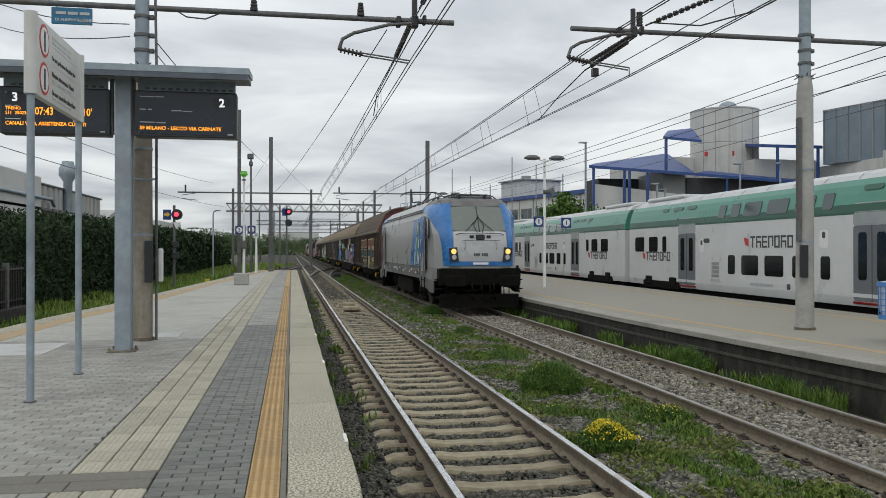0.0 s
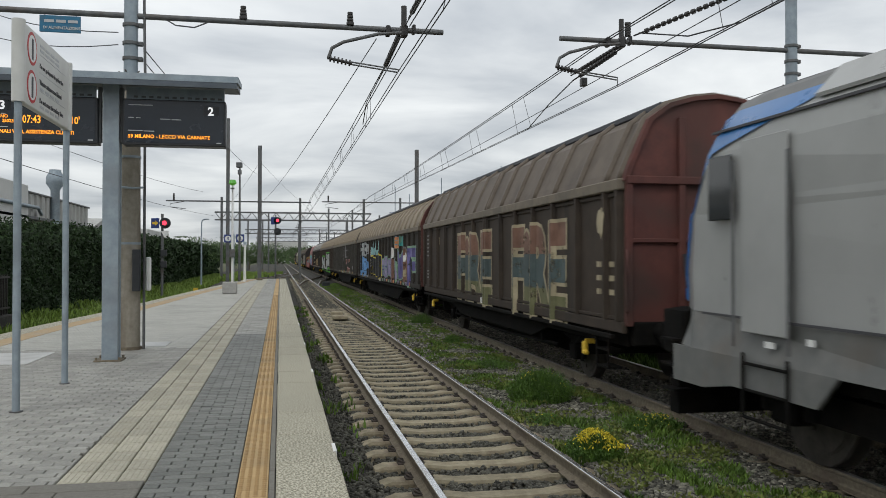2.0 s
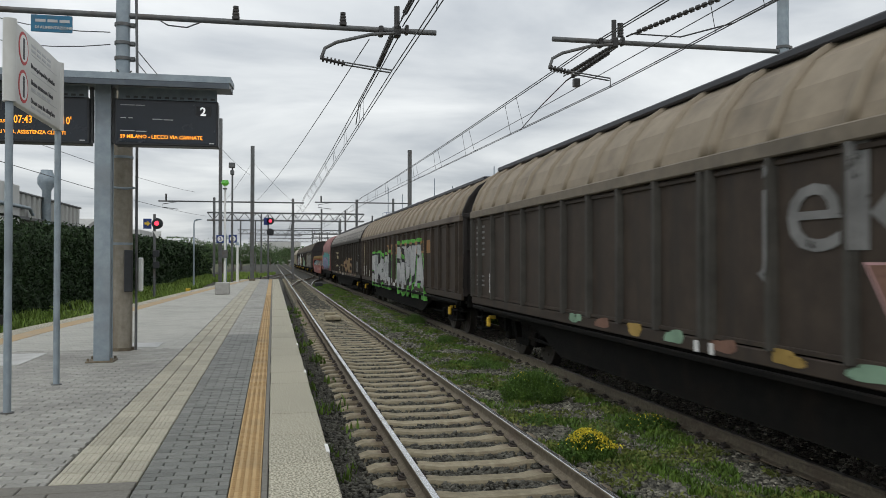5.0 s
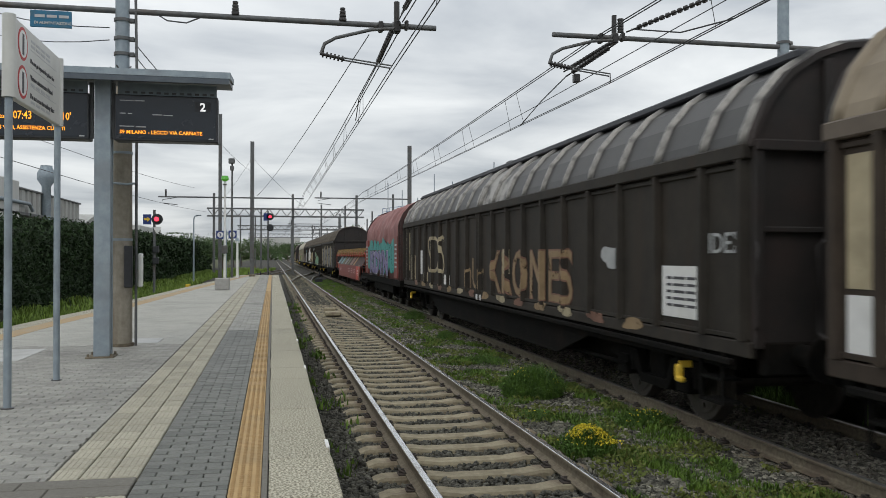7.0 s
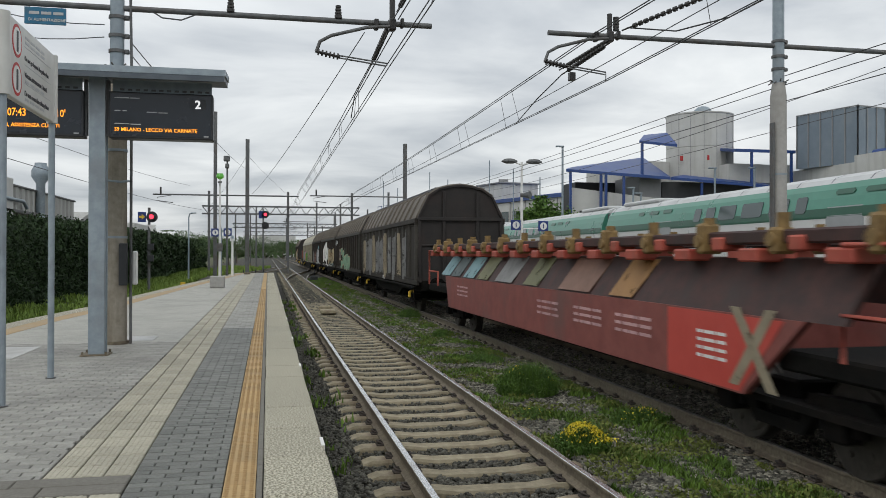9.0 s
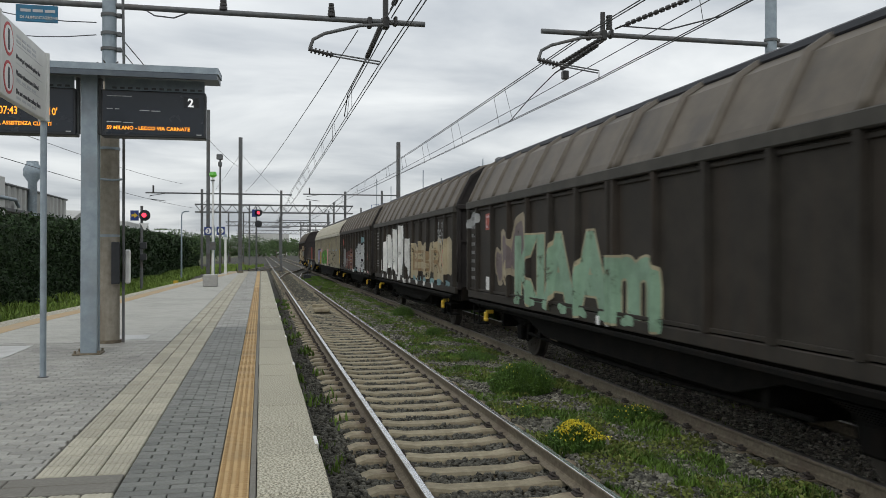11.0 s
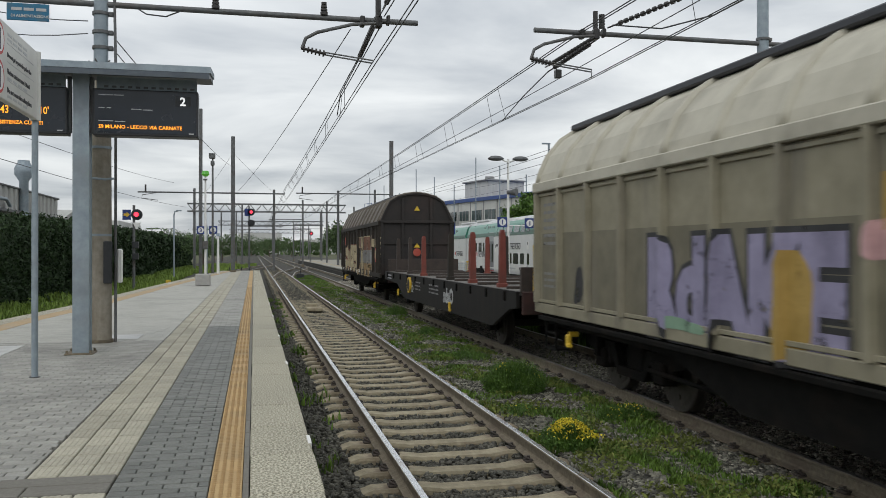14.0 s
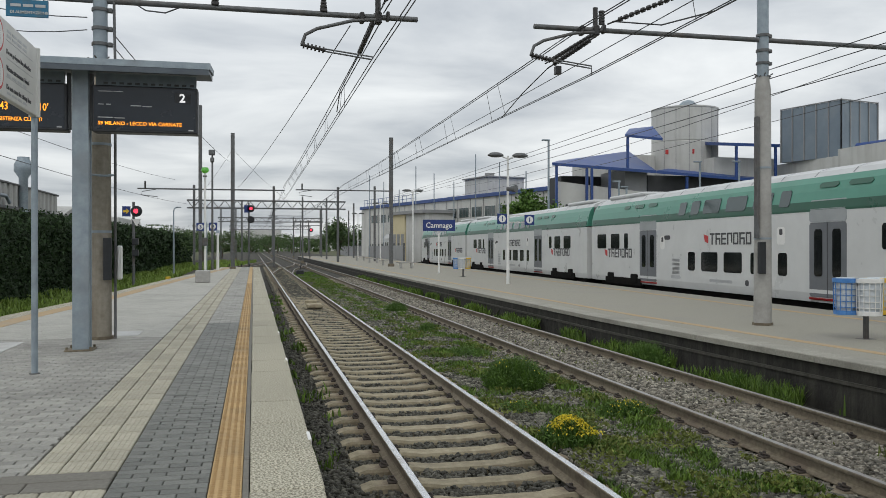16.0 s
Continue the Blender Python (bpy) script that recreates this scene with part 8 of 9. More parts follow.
    # the prism is an added keel that keeps light from passing underneath
    un = MB(); un.box(-1.2, 1.2, -h + 0.3, h - 0.3, 0.95, 1.18); un.prism([(-1.0, 0.98), (-0.9, 0.40), (-0.6, 0.28), (0.6, 0.28), (0.9, 0.40), (1.0, 0.98)], -h + 4.4, h - 4.4)
    part("underframe", un, "under", root)
    running_gear(root, L, False, c)


stake_wagon(280.3, 295.9)
r, h = covered_wagon("last dark wagon with cream graffiti and arched end", 297.1, 310.95, "panel_dark", "roof_dark", "end_dark", "panel_dark", False, 14)
graf(r, "SAMUS", 4.5, -0.2, 1.18, 2.25, "cream", "rust", 0.06, 0.03)
for k in range(4):
    blob(r, 4.0 - k * 1.1, 1.55 + 0.2 * (k % 2), 0.9, 0.6, "cream", seed=k + 350, x=-1.4195)
for k, ch in enumerate("ZHEM"):
    graf(r, ch, -0.5 - k * 1.12, -1.4 - k * 1.12, 1.1, 2.55, ((1.5, "gold"), (2.05, "silver_dim"), (9, "rust")), "cream", 0.06, 0.02)
graf(r, "UND", -5.1, -6.1, 2.15, 2.5, "cream", None, 0.02)
bars("stencil", -6.55, 2.2, 0.9, 0.8, 4, "spray_cream", r, x=-1.416)
plate("label_plate", h - 1.6, 2.5, 0.4, 0.4, "orange_red", r, x=-1.416)
for k in range(10):
    blob(r, 6.0 - k * 1.1, 1.12, 0.6, 0.16, "cream" if k % 3 else "white", seed=k + 120, x=-1.424)
for yy in (-5.68, h - 1.9):
    dsc = MB(); dsc.cyl((-1.3920, yy, 1.85), (-1.3980, yy, 1.85), 0.27, 24)
    dd = part("round_sign", dsc, "red", r, "white disc with a red ring")
    dsc = MB(); dsc.cyl((-1.3970, yy, 1.85), (-1.4010, yy, 1.85), 0.21, 24)
    part("disc_face", dsc, "spray_cream", dd)
tri = MB(); tri.prism([(-0.11, 3.54), (0.11, 3.54), (0, 3.73)], -h - 0.03, -h - 0.02)
part("warning_triangle", tri, "yellow", r, "yellow warning triangle")
tri = MB(); tri.prism([(-0.11, 2.14), (0.11, 2.14), (0, 2.33)], -h - 0.03, -h - 0.02)
part("warning_triangle", tri, "yellow", r)
dsc = MB(); dsc.cyl((0, -h - 0.03, 1.96), (0, -h - 0.02, 1.96), 0.15, 20)
part("round_sign", dsc, "orange_red", r)
stencils(r, h)


def motions():
    for ob, y0 in TRAIN:
        walk(ob, [(k * 0.5, pose(CX2, y0 - dist(k * 0.5), RZ)) for k in range(33)])
    for ob, yw, r_, y0 in WHEELS:
        seen = [k for k in range(481) if -6 < y0 + yw - dist(k / 30) < 62]
        keys = sorted({0, 480} | set(seen))
        d0 = dist(keys[1] / 30) if seen else 0
        rows, ang = [], 0.0
        for i, k in enumerate(keys):
            if i and keys[i] - keys[i - 1] == 1:
                ang += (dist(k / 30) - dist(keys[i - 1] / 30)) / r_
            rows.append((k / 30, pose(0, yw, r_, math.degrees(ang) % 360)))
        walk(ob, rows)


# ---- the standing double-deck train ----
M["tn_white"] = mat("white_carriage_paint", (0.59, 0.60, 0.595), (0.65, 0.66, 0.655), scale=1.0, rough=0.3, bump=0, stain=(0.55, 0.555, 0.55), sscale=0.8, samt=0.5)
M["tn_green"] = mat("mid_green_paint", (0.06, 0.23, 0.165), (0.075, 0.27, 0.195), scale=1.0, rough=0.3, bump=0)
M["tn_dark"] = mat("dark_green_paint", (0.012, 0.085, 0.05), (0.018, 0.10, 0.06), scale=1.0, rough=0.3, bump=0)
M["tn_roof"] = mat("silver_carriage_roof", (0.50, 0.51, 0.51), (0.58, 0.59, 0.59), scale=1.5, rough=0.45, bump=0.02, stain=(0.40, 0.40, 0.39), sscale=0.6, samt=0.6)
M["tn_door"] = mat("grey_door", (0.13, 0.14, 0.155), (0.16, 0.17, 0.185), scale=2, rough=0.4, bump=0)
M["tn_silver"] = mat("silver_door_header", (0.30, 0.32, 0.33), (0.36, 0.38, 0.39), scale=2, rough=0.4, bump=0)
tn_rot = pose(13.9 + 1.42, 0, RZ, 0, 0, -2.12)


def side_plate(root, name, material, y0, y1, z0, z1, d=0.008, lean=None, label=""):
    """A plate on the carriage's near side, leaning with the upper deck."""
    mb = MB()
    X = lambda z: -np.interp(z, [0.5, 0.8, 3.02, 3.25, 3.52, 3.75, 3.92, 4.07], [1.40, 1.42, 1.42, 1.40, 1.34, 1.25, 1.13, 0.98])
    xa, xb = X(z0) - d, X(z1) - d
    c = min(0.06, (y1 - y0) * 0.2)
    k = (z1 - z0)
    f = lambda z: xa + (xb - xa) * (z - z0) / k
    out = [(y0 + c, z0), (y1 - c, z0), (y1, z0 + c), (y1, z1 - c), (y1 - c, z1), (y0 + c, z1), (y0, z1 - c), (y0, z0 + c)]
    mb.loft([[(f(z), y, z) for y, z in out], [(f(z) + d + 0.004, y, z) for y, z in out]])
    return part(name, mb, material, root, label)


def carriage(c, L, cab=False):
    root = thing("train_carriage", "white and green double-deck carriage standing at the platform", "train carriage", "carriages of the standing train")
    root.matrix_world = tn_rot @ Matrix.Translation((0, c, 0))
    h = L / 2 - 0.25
    half = [(1.38, 0.56), (1.42, 0.80), (1.42, 2.98)]
    up = [(1.42, 3.02), (1.40, 3.25), (1.33, 3.52), (1.25, 3.75), (1.13, 3.92)]
    top = [(1.13, 3.92), (0.98, 4.07), (0.6, 4.20), (0.0, 4.25)]
    e0, e1 = -h, h
    def shell(name, prof, material, label, inner):
        pr = [(-x, z) for x, z in prof]
        mb = MB()
        rows = [(e0, 1, 0), (e1 - (5.5 if cab else 0), 1, 0)]
        if cab:
            rows += [(e1 - 3.0, 0.97, -0.02), (e1 - 1.5, 0.90, -0.25), (e1 - 0.5, 0.78, -0.8), (e1, 0.66, -1.5)]
        rings = []
        for y, k, dz in rows:
            rings.append([(x * k, y, z + dz * max(0, (z - 1.6) / 2.6)) for x, z in pr + [(-x, z) for x, z in pr[::-1]]])
        mb.loft(rings, smooth=False, closed=True)
        return part(name, mb, material, root, label)
    shell("lower_body", half, "tn_white", "white painted lower body", None)
    shell("upper_body", up, "tn_green", "green upper deck", None)
    shell("roof", top, "tn_roof", "silver ribbed roof", None)
    for zb, zt, m_ in ((2.98, 3.10, "tn_dark"),):
        b = MB(); b.prism([(-1.40, zb), (-1.428, zb), (-1.428, 3.04), (-1.41, 3.25), (-1.38, 3.25)], e0 + 0.1, e1 - (3.2 if cab else 0.1))
        part("green_band", b, m_, root)
    for q in range(int(L / 1.6)):
        rr = MB(); rr.loft([[(x, e0 + 0.8 + q * 1.6 + dy, z + 0.012) for x, z in [(-1.12, 3.93), (-0.98, 4.07), (-0.6, 4.20), (0, 4.25), (0.6, 4.2), (0.98, 4.07)]] for dy in (0, 0.05)], closed=False)
        if not cab or q < 12:
            part("roof_seam", rr, "tn_door", root)
    for ya in (e0 + 0.7, e1 - 4.5 - (6 if cab else 0)):
        rb = MB(); rb.box(-0.85, 0.85, ya, ya + 3.8, 4.15, 4.32, 0.06)
        part("roof_unit", rb, "tn_roof", root, "grey air-conditioning housing")
    # the same run of openings about the middle of each carriage
    for dc, s in ((5.6, 1), (-5.5, 1)):
        dr = side_plate(root, "door", "tn_door", dc - 0.77, dc + 0.77, 0.70, 2.68, 0.006, label="grey double sliding door")
        for q in (-0.38, 0.38):
            side_plate(dr, "door_window", "window", dc + q - 0.17, dc + q + 0.17, 1.25, 2.50, 0.012)
        side_plate(dr, "door_seam", "print_dark", dc - 0.012, dc + 0.012, 0.70, 2.68, 0.012)
        side_plate(root, "door_header", "tn_silver", dc - 0.77, dc + 0.77, 2.69, 3.02, 0.009)
        side_plate(root, "door_header", "tn_silver", dc - 0.77, dc + 0.77, 3.03, 3.28, 0.010)
        side_plate(root, "door_step", "red", dc - 0.77, dc + 0.77, 0.62, 0.68, 0.02)
    for a, b in ((1.75, 2.25), (0.2, 1.3), (-1.3, -0.2), (-2.6, -1.8), (-3.7, -3.25)):
        side_plate(root, "window", "window", a, b, 1.21, 1.86, 0.007, label="dark lower-deck window")
    for a, b in ((2.5, 3.0), (1.5, 2.1), (0.1, 1.2), (-1.5, -0.3), (-3.8, -3.3), (-2.9, -1.9)):
        side_plate(root, "window", "window_soft", a, b, 3.16, 3.62, 0.03, label="greenish upper-deck window")
    for sgn in (1, -1):
        for a, b in ((9.95, 11.0), (8.45, 9.4), (7.55, 7.95)):
            if sgn > 0 or not cab:
                lo, hi = (a, b) if sgn > 0 else (-b, -a)
                if not (cab and sgn > 0 and hi > 8):
                    side_plate(root, "window", "window", lo, hi, 1.97, 2.60, 0.007, label="dark end window")
        for a, b in ((7.6, 8.2), (6.2, 7.1), (5.0, 5.8)):
            lo, hi = (a, b) if sgn > 0 else (-b, -a)
            if not (cab and sgn > 0):
                side_plate(root, "vent", "tn_dark", lo, hi, 3.60, 3.74, 0.02, label="dark roof-edge vent")
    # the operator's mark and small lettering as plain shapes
    for y, z, w in ((-0.6, 2.30, 2.6), (8.4, 1.78, 2.6), (-9.6, 1.78, 2.6)):
        if cab and y > 5:
            continue
        q = MB(); q.prismx([(y + w / 2 + 0.42, z + 0.16), (y + w / 2 + 0.12, z + 0.10), (y + w / 2 + 0.12, z - 0.15), (y + w / 2 + 0.34, z - 0.08)], -1.430, -1.421)
        part("logo_mark", q, "red", root)
        for k in range(7):
            ya = y + w / 2 - k * w / 7
            q = MB()
            g = w / 7 * 0.84
            q.box(-1.430, -1.421, ya - g, ya, z + 0.13, z + 0.19)
            q.box(-1.430, -1.421, ya - 0.075 - g * 0.35 * (k == 0), ya - 0.01 - g * 0.35 * (k == 0), z - 0.19, z + 0.13)
            if k in (2, 4, 6):
                q.box(-1.430, -1.421, ya - g, ya - 0.075, z - 0.19, z - 0.13)
            if k in (1, 2, 5):
                q.box(-1.430, -1.421, ya - g, ya - 0.075, z - 0.03, z + 0.03)
            if k in (3, 4, 6):
                q.box(-1.430, -1.421, ya - g, ya - g + 0.065, z - 0.13, z + 0.13)
            if k in (1, 5):
                q.box(-1.430, -1.421, ya - g, ya - g + 0.065, z - 0.19, z - 0.03)
            part("logo_shape", q, "print_dark", root)
    for y, z, w, hh in ((3.9, 2.38, 0.5, 0.16), (-3.4, 2.35, 0.4, 0.5), (4.3, 2.2, 0.35, 0.5), (3.2, 1.35, 0.6, 0.5), (3.2, 0.95, 0.8, 0.12), (0.0, 0.92, 1.5, 0.1), (-1.6, 0.92, 0.2, 0.18)):
        if hh == 0.5 and w < 0.45:
            side_plate(root, "sticker", "white", y - w / 2, y + w / 2, z - hh / 2, z + hh / 2, 0.006)
            side_plate(root, "sticker_mark", "print_dark", y - 0.08, y + 0.08, z + 0.02, z + 0.2, 0.009)
        elif hh == 0.5:
            for k in range(4):
                side_plate(root, "hatch_line", "label_grey", y - w / 2, y + w / 2, z - hh / 2 + k * 0.15, z - hh / 2 + k * 0.15 + 0.02, 0.005)
        else:
            side_plate(root, "stencil", "print_dark" if hh > 0.12 else "label_grey", y - w / 2, y + w / 2, z - hh / 2, z + hh / 2, 0.006)
    un = MB()
    un.box(-1.25, 1.25, e0 + 0.5, e1 - 0.8, 0.25, 0.62, 0.05)
    for cc in (e0 + 3.6, e1 - 3.6 - (1.5 if cab else 0)):
        for w in (-1.25, 1.25):
            for s in (-1, 1):
                un.cyl((s * 0.7, cc + w, 0.45), (s * 0.84, cc + w, 0.45), 0.45, 22)
        un.box(-1.44, -1.0, cc - 1.9, cc + 1.9, 0.42, 0.80, 0.06)
        for w in (-1.25, 1.25):
            un.box(-1.46, -1.2, cc + w - 0.42, cc + w + 0.42, 0.5, 1.02, 0.12)
    part("running_gear", un, "under", root, "dark bogies and underfloor boxes")
    bl = MB(); bl.box(-1.15, 1.15, e1 + 0.0, e1 + 0.5, 0.8, 3.9, 0.05)
    if not cab:
        part("gangway", bl, "black", root, "black rubber gangway bellows")
    if cab:
        sc = MB(); sc.loft([[(x * 0.72, e1 - 2.35 + dy, z) for x in (-1, -0.4, 0.4, 1)] for dy, z in ((1.7, 2.55), (1.05, 3.0), (0.25, 3.55))], closed=False)
        part("windscreen", sc, "black", root, "black raked windscreen")
        side_plate(root, "cab_window", "black", e1 - 6.0, e1 - 4.6, 2.1, 2.9, 0.01)
        ye = MB(); ye.box(-1.2, 1.2, e1 - 1.3, e1 - 1.0, 2.2, 2.5, 0.05)
        part("yellow_flash", ye, "yellow", root, "yellow warning flash")
    return root


carriage(0.6, 24.0)
carriage(24.7, 24.0)
carriage(50.4, 27.2)
carriage(76.4, 24.4, True)


# ---- leaves, grass and hedges ----
def leaf_cloud(name, P, S, material, label, category, kind="stuff", parent=None, flat=0.0):
    """Small folded leaves at the points P with sizes S."""
    n = len(P)
    a = rng.random((n, 3)) * 2 - 1
    a /= np.linalg.norm(a, axis=1)[:, None] + 1e-6
    b = rng.random((n, 3)) * 2 - 1
    b[:, 2] *= (1 - flat)
    b = np.cross(a, b)
    b /= np.linalg.norm(b, axis=1)[:, None] + 1e-6
    S = S[:, None]
    V = np.stack([P - a * S, P + b * S * 0.45, P + a * S, P - b * S * 0.45], 1)
    Fc = np.arange(n * 4).reshape(n, 4)
    return raw(name, V.reshape(-1, 3), Fc, material, label, category, kind, parent)


def blades(name, P, H, material, label, category, kind="stuff", parent=None, lean=0.5, w=0.012):
    n = len(P)
    a = rng.random(n) * 6.283
    d = np.stack([np.cos(a), np.sin(a), np.zeros(n)], -1)
    s = np.stack([-np.sin(a), np.cos(a), np.zeros(n)], -1)
    L = (rng.random(n) * lean)[:, None] * H[:, None]
    up = np.array([0, 0, 1.0])
    W = (w * (0.6 + 0.8 * rng.random(n)))[:, None] * np.clip(P[:, 1:2] / 10, 1, 3.5)
    mid = P + d * L * 0.35 + up * H[:, None] * 0.55
    tip = P + d * L + up * H[:, None]
    V = np.stack([P - s * W, P + s * W, mid + s * W * 0.7, mid - s * W * 0.7, tip + s * W * 0.1, tip - s * W * 0.1], 1)
    base = np.arange(n)[:, None] * 6
    Fc = np.concatenate([base + np.array([0, 1, 2, 3]), base + np.array([3, 2, 4, 5])], 0)
    return raw(name, V.reshape(-1, 3), Fc, material, label, category, kind, parent)


def patchy(x, y, s=0.9, off=0.0):
    return np.array([noise.fractal(Vector((a * s + off, b * s * 0.7, off)), 1.0, 2.0, 3) for a, b in zip(x, y)])


def sow(n, x0, x1, y0, y1, thr, s, off, zf):
    y = y0 * (y1 / y0) ** rng.random(n)
    x = x0 + (x1 - x0) * rng.random(n)
    k = patchy(x, y, s, off) + 0.12 * (rng.random(n) - 0.5) > thr
    x, y = x[k], y[k]
    return np.stack([x, y, zf(x, y)], -1)


zg = lambda x, y: -0.735 + 0.02 * np.sin(x * 7)
mid = sow(95000, 3.15, 5.05, 6.2, 75, 0.05, 1.3, 3.0, zg)
mid = mid[np.abs(mid[:, 0] - (CX2 - 0.7535)) > 0.06]
blades("grass", mid, 0.025 + 0.06 * rng.random(len(mid)), "grass", "short grass and weeds between the tracks", "grass", lean=0.9)
wd = sow(36000, 3.1, 5.0, 6.2, 60, 0.12, 1.6, 9.0, zg)
leaf_cloud("weeds", wd + np.array([0, 0, 0.02]) + np.stack([np.zeros(len(wd)), np.zeros(len(wd)), 0.06 * rng.random(len(wd))], -1), 0.018 + 0.02 * rng.random(len(wd)), "grass_dry", "low olive weeds among the stones", "weeds", flat=0.5)
ed = sow(14000, 6.95, 7.5, 9.5, 60, 0.02, 0.8, 5.0, zg)
blades("grass", ed, 0.10 + 0.22 * rng.random(len(ed)), "grass", "tall grass along the old platform wall", "grass", lean=0.7)
tr2 = sow(3500, 5.4, 6.7, 7.0, 50, 0.30, 1.4, 15.0, zg)
blades("grass", tr2, 0.04 + 0.06 * rng.random(len(tr2)), "grass_dry", "sparse weeds in the ballast", "weeds", lean=0.9)
e1_ = sow(2600, 0.48, 1.1, 4.6, 40, 0.18, 1.2, 21.0, zg)
blades("grass", e1_, 0.04 + 0.10 * rng.random(len(e1_)), "grass", "weeds at the foot of the platform edge", "weeds", lean=0.8)
vg = sow(26000, -8.4, -5.6, 17, 110, -0.35, 0.3, 31.0, lambda x, y: np.interp(x, [-8.6, -5.9, -4.4], [-0.5, -0.76, -0.78]))
vg = vg[[abs(-6.9 - np.interp(p[1], [12, 19, 25, 38, 51, 64], [0.3, 0, -0.55, -1.25, -2.15, -3.3]) - 0 - p[0]) > 0 for p in vg]] if len(vg) else vg
vl = np.array([left_edge(v) for v in vg[:, 1]])
vg = vg[vg[:, 0] < vl - 2.0]
blades("grass", vg, 0.12 + 0.22 * rng.random(len(vg)), "grass_verge", "unmown grass verge below the hedge", "grass", lean=0.7, w=0.014)
vf = sow(16000, -6.5, 1.0, 64.5, 130, -0.1, 0.15, 41.0, lambda x, y: -0.74 + 0 * x)
vf = vf[(vf[:, 0] < np.interp(vf[:, 1], [64, 85, 125], [-5.2, -3.2, 0.4]))]
blades("grass", vf, 0.15 + 0.35 * rng.random(len(vf)), "grass_verge", "grassy bank beyond the platform end", "grass", lean=0.7, w=0.014)


def tuft(x, y, rx, ry, h, n, seed, label, flowers=0, leafy="bush"):
    r_ = np.random.default_rng(seed)
    root = thing("weed_bush", label, "plant", "", "", pose(x, y, -0.75))
    u = r_.random((n, 2))
    a, q = u[:, 0] * 6.283, np.sqrt(u[:, 1])
    px, py = rx * q * np.cos(a), ry * q * np.sin(a)
    top = h * (1 - 0.55 * q ** 2) * (0.75 + 0.4 * r_.random(n))
    P = np.stack([px, py, np.zeros(n)], -1)
    k = r_.random(n)
    tipx = px * (1 + 0.35 * k)
    b = blades("stem", np.stack([px, py, np.zeros(n)], -1), top, leafy, "", "", "stuff", root, lean=0.6, w=0.006)
    m = n * 2
    i = r_.integers(0, n, m)
    f = 0.25 + 0.75 * r_.random(m)
    LP = np.stack([px[i] * (1 + 0.25 * f), py[i] * (1 + 0.25 * f), top[i] * f], -1) + 0.02 * r_.standard_normal((m, 3))
    LP[:, 2] = np.maximum(LP[:, 2], 0.01)
    leaf_cloud("leaf", LP, 0.010 + 0.014 * r_.random(m), leafy, "", "", "stuff", root)
    if flowers:
        i = r_.integers(0, n, flowers)
        c = r_.random((8, 2)) * 2 - 1
        g = c[r_.integers(0, 8, flowers)] * np.array([rx, ry]) * 0.75 + r_.normal(0, 0.06, (flowers, 2))
        hh = h * (1 - 0.45 * ((g[:, 0] / rx) ** 2 + (g[:, 1] / ry) ** 2).clip(0, 1)) * (0.92 + 0.14 * r_.random(flowers))
        FP = np.stack([g[:, 0], g[:, 1], hh], -1)
        leaf_cloud("flower", FP, 0.012 + 0.01 * r_.random(flowers), "flower", "", "", "stuff", root)
    return root


tuft(3.98, 12.6, 0.44, 0.42, 0.50, 3200, 1, "dense green weed bush between the tracks", 40)
tuft(3.42, 8.85, 0.27, 0.26, 0.34, 1500, 2, "low bush with bright yellow flowers", 900)
tuft(4.75, 10.2, 0.36, 0.22, 0.22, 900, 3, "straggling weed with small yellow flowers beside the rail", 60)
tuft(4.75, 28.4, 0.35, 0.45, 0.38, 900, 4, "green weed clump in the stones", 0)
tuft(4.4, 21.5, 0.2, 0.25, 0.25, 500, 5, "small green weed clump", 0)
tuft(7.25, 14.6, 0.22, 0.6, 0.45, 1200, 6, "leafy bush against the old platform wall", 0)
tuft(7.2, 11.6, 0.18, 0.4, 0.3, 600, 7, "leafy weeds against the old platform wall", 0)
tuft(0.75, 5.3, 0.14, 0.5, 0.30, 500, 8, "ragged weeds under the platform edge", 0, "grass_dry")
tuft(3.55, 10.9, 0.25, 0.3, 0.12, 500, 9, "flat green weed patch", 14)
tuft(4.3, 16.8, 0.4, 0.6, 0.16, 900, 10, "flat green weed patch", 0)


def hedge():
    root = thing("hedge", "tall dense dark green clipped hedge", "hedge")
    core = MB()
    core.loft([[(-8.45, y, -0.6), (-10.2, y, -0.6), (-10.0, y, 2.35 + d), (-8.65, y, 2.35 + d)] for y, d in ((18, 0.0), (30, 0.05), (45, 0.3), (60, 0.3), (85, 0.35), (118, 0.35))])
    part("core", core, "hedge", root, "dark leafy core")
    n = 60000
    y = 18 * (118 / 18) ** rng.random(n)
    k = rng.random(n)
    topz = 2.45 + np.interp(y, [18, 30, 45, 118], [0, 0.05, 0.3, 0.35]) + 0.12 * np.sin(y * 1.9) + 0.09 * np.sin(y * 5.3)
    face = k < 0.72
    wob = 0.14 * np.sin(y * 2.3) + 0.08 * np.sin(y * 7.1)
    z = np.where(face, -0.5 + (topz + 0.5) * rng.random(n), topz + 0.10 * rng.standard_normal(n))
    x = np.where(face, -8.33 + 0.5 * wob + 0.08 * np.sin(z * 6 + y) + 0.09 * rng.standard_normal(n), -8.35 - 1.7 * rng.random(n))
    leaf_cloud("leaves", np.stack([x, y, z], -1), (0.045 + 0.05 * rng.random(n)) * np.clip(y / 30, 0.8, 2.6), "hedge", "", "", "stuff", root)


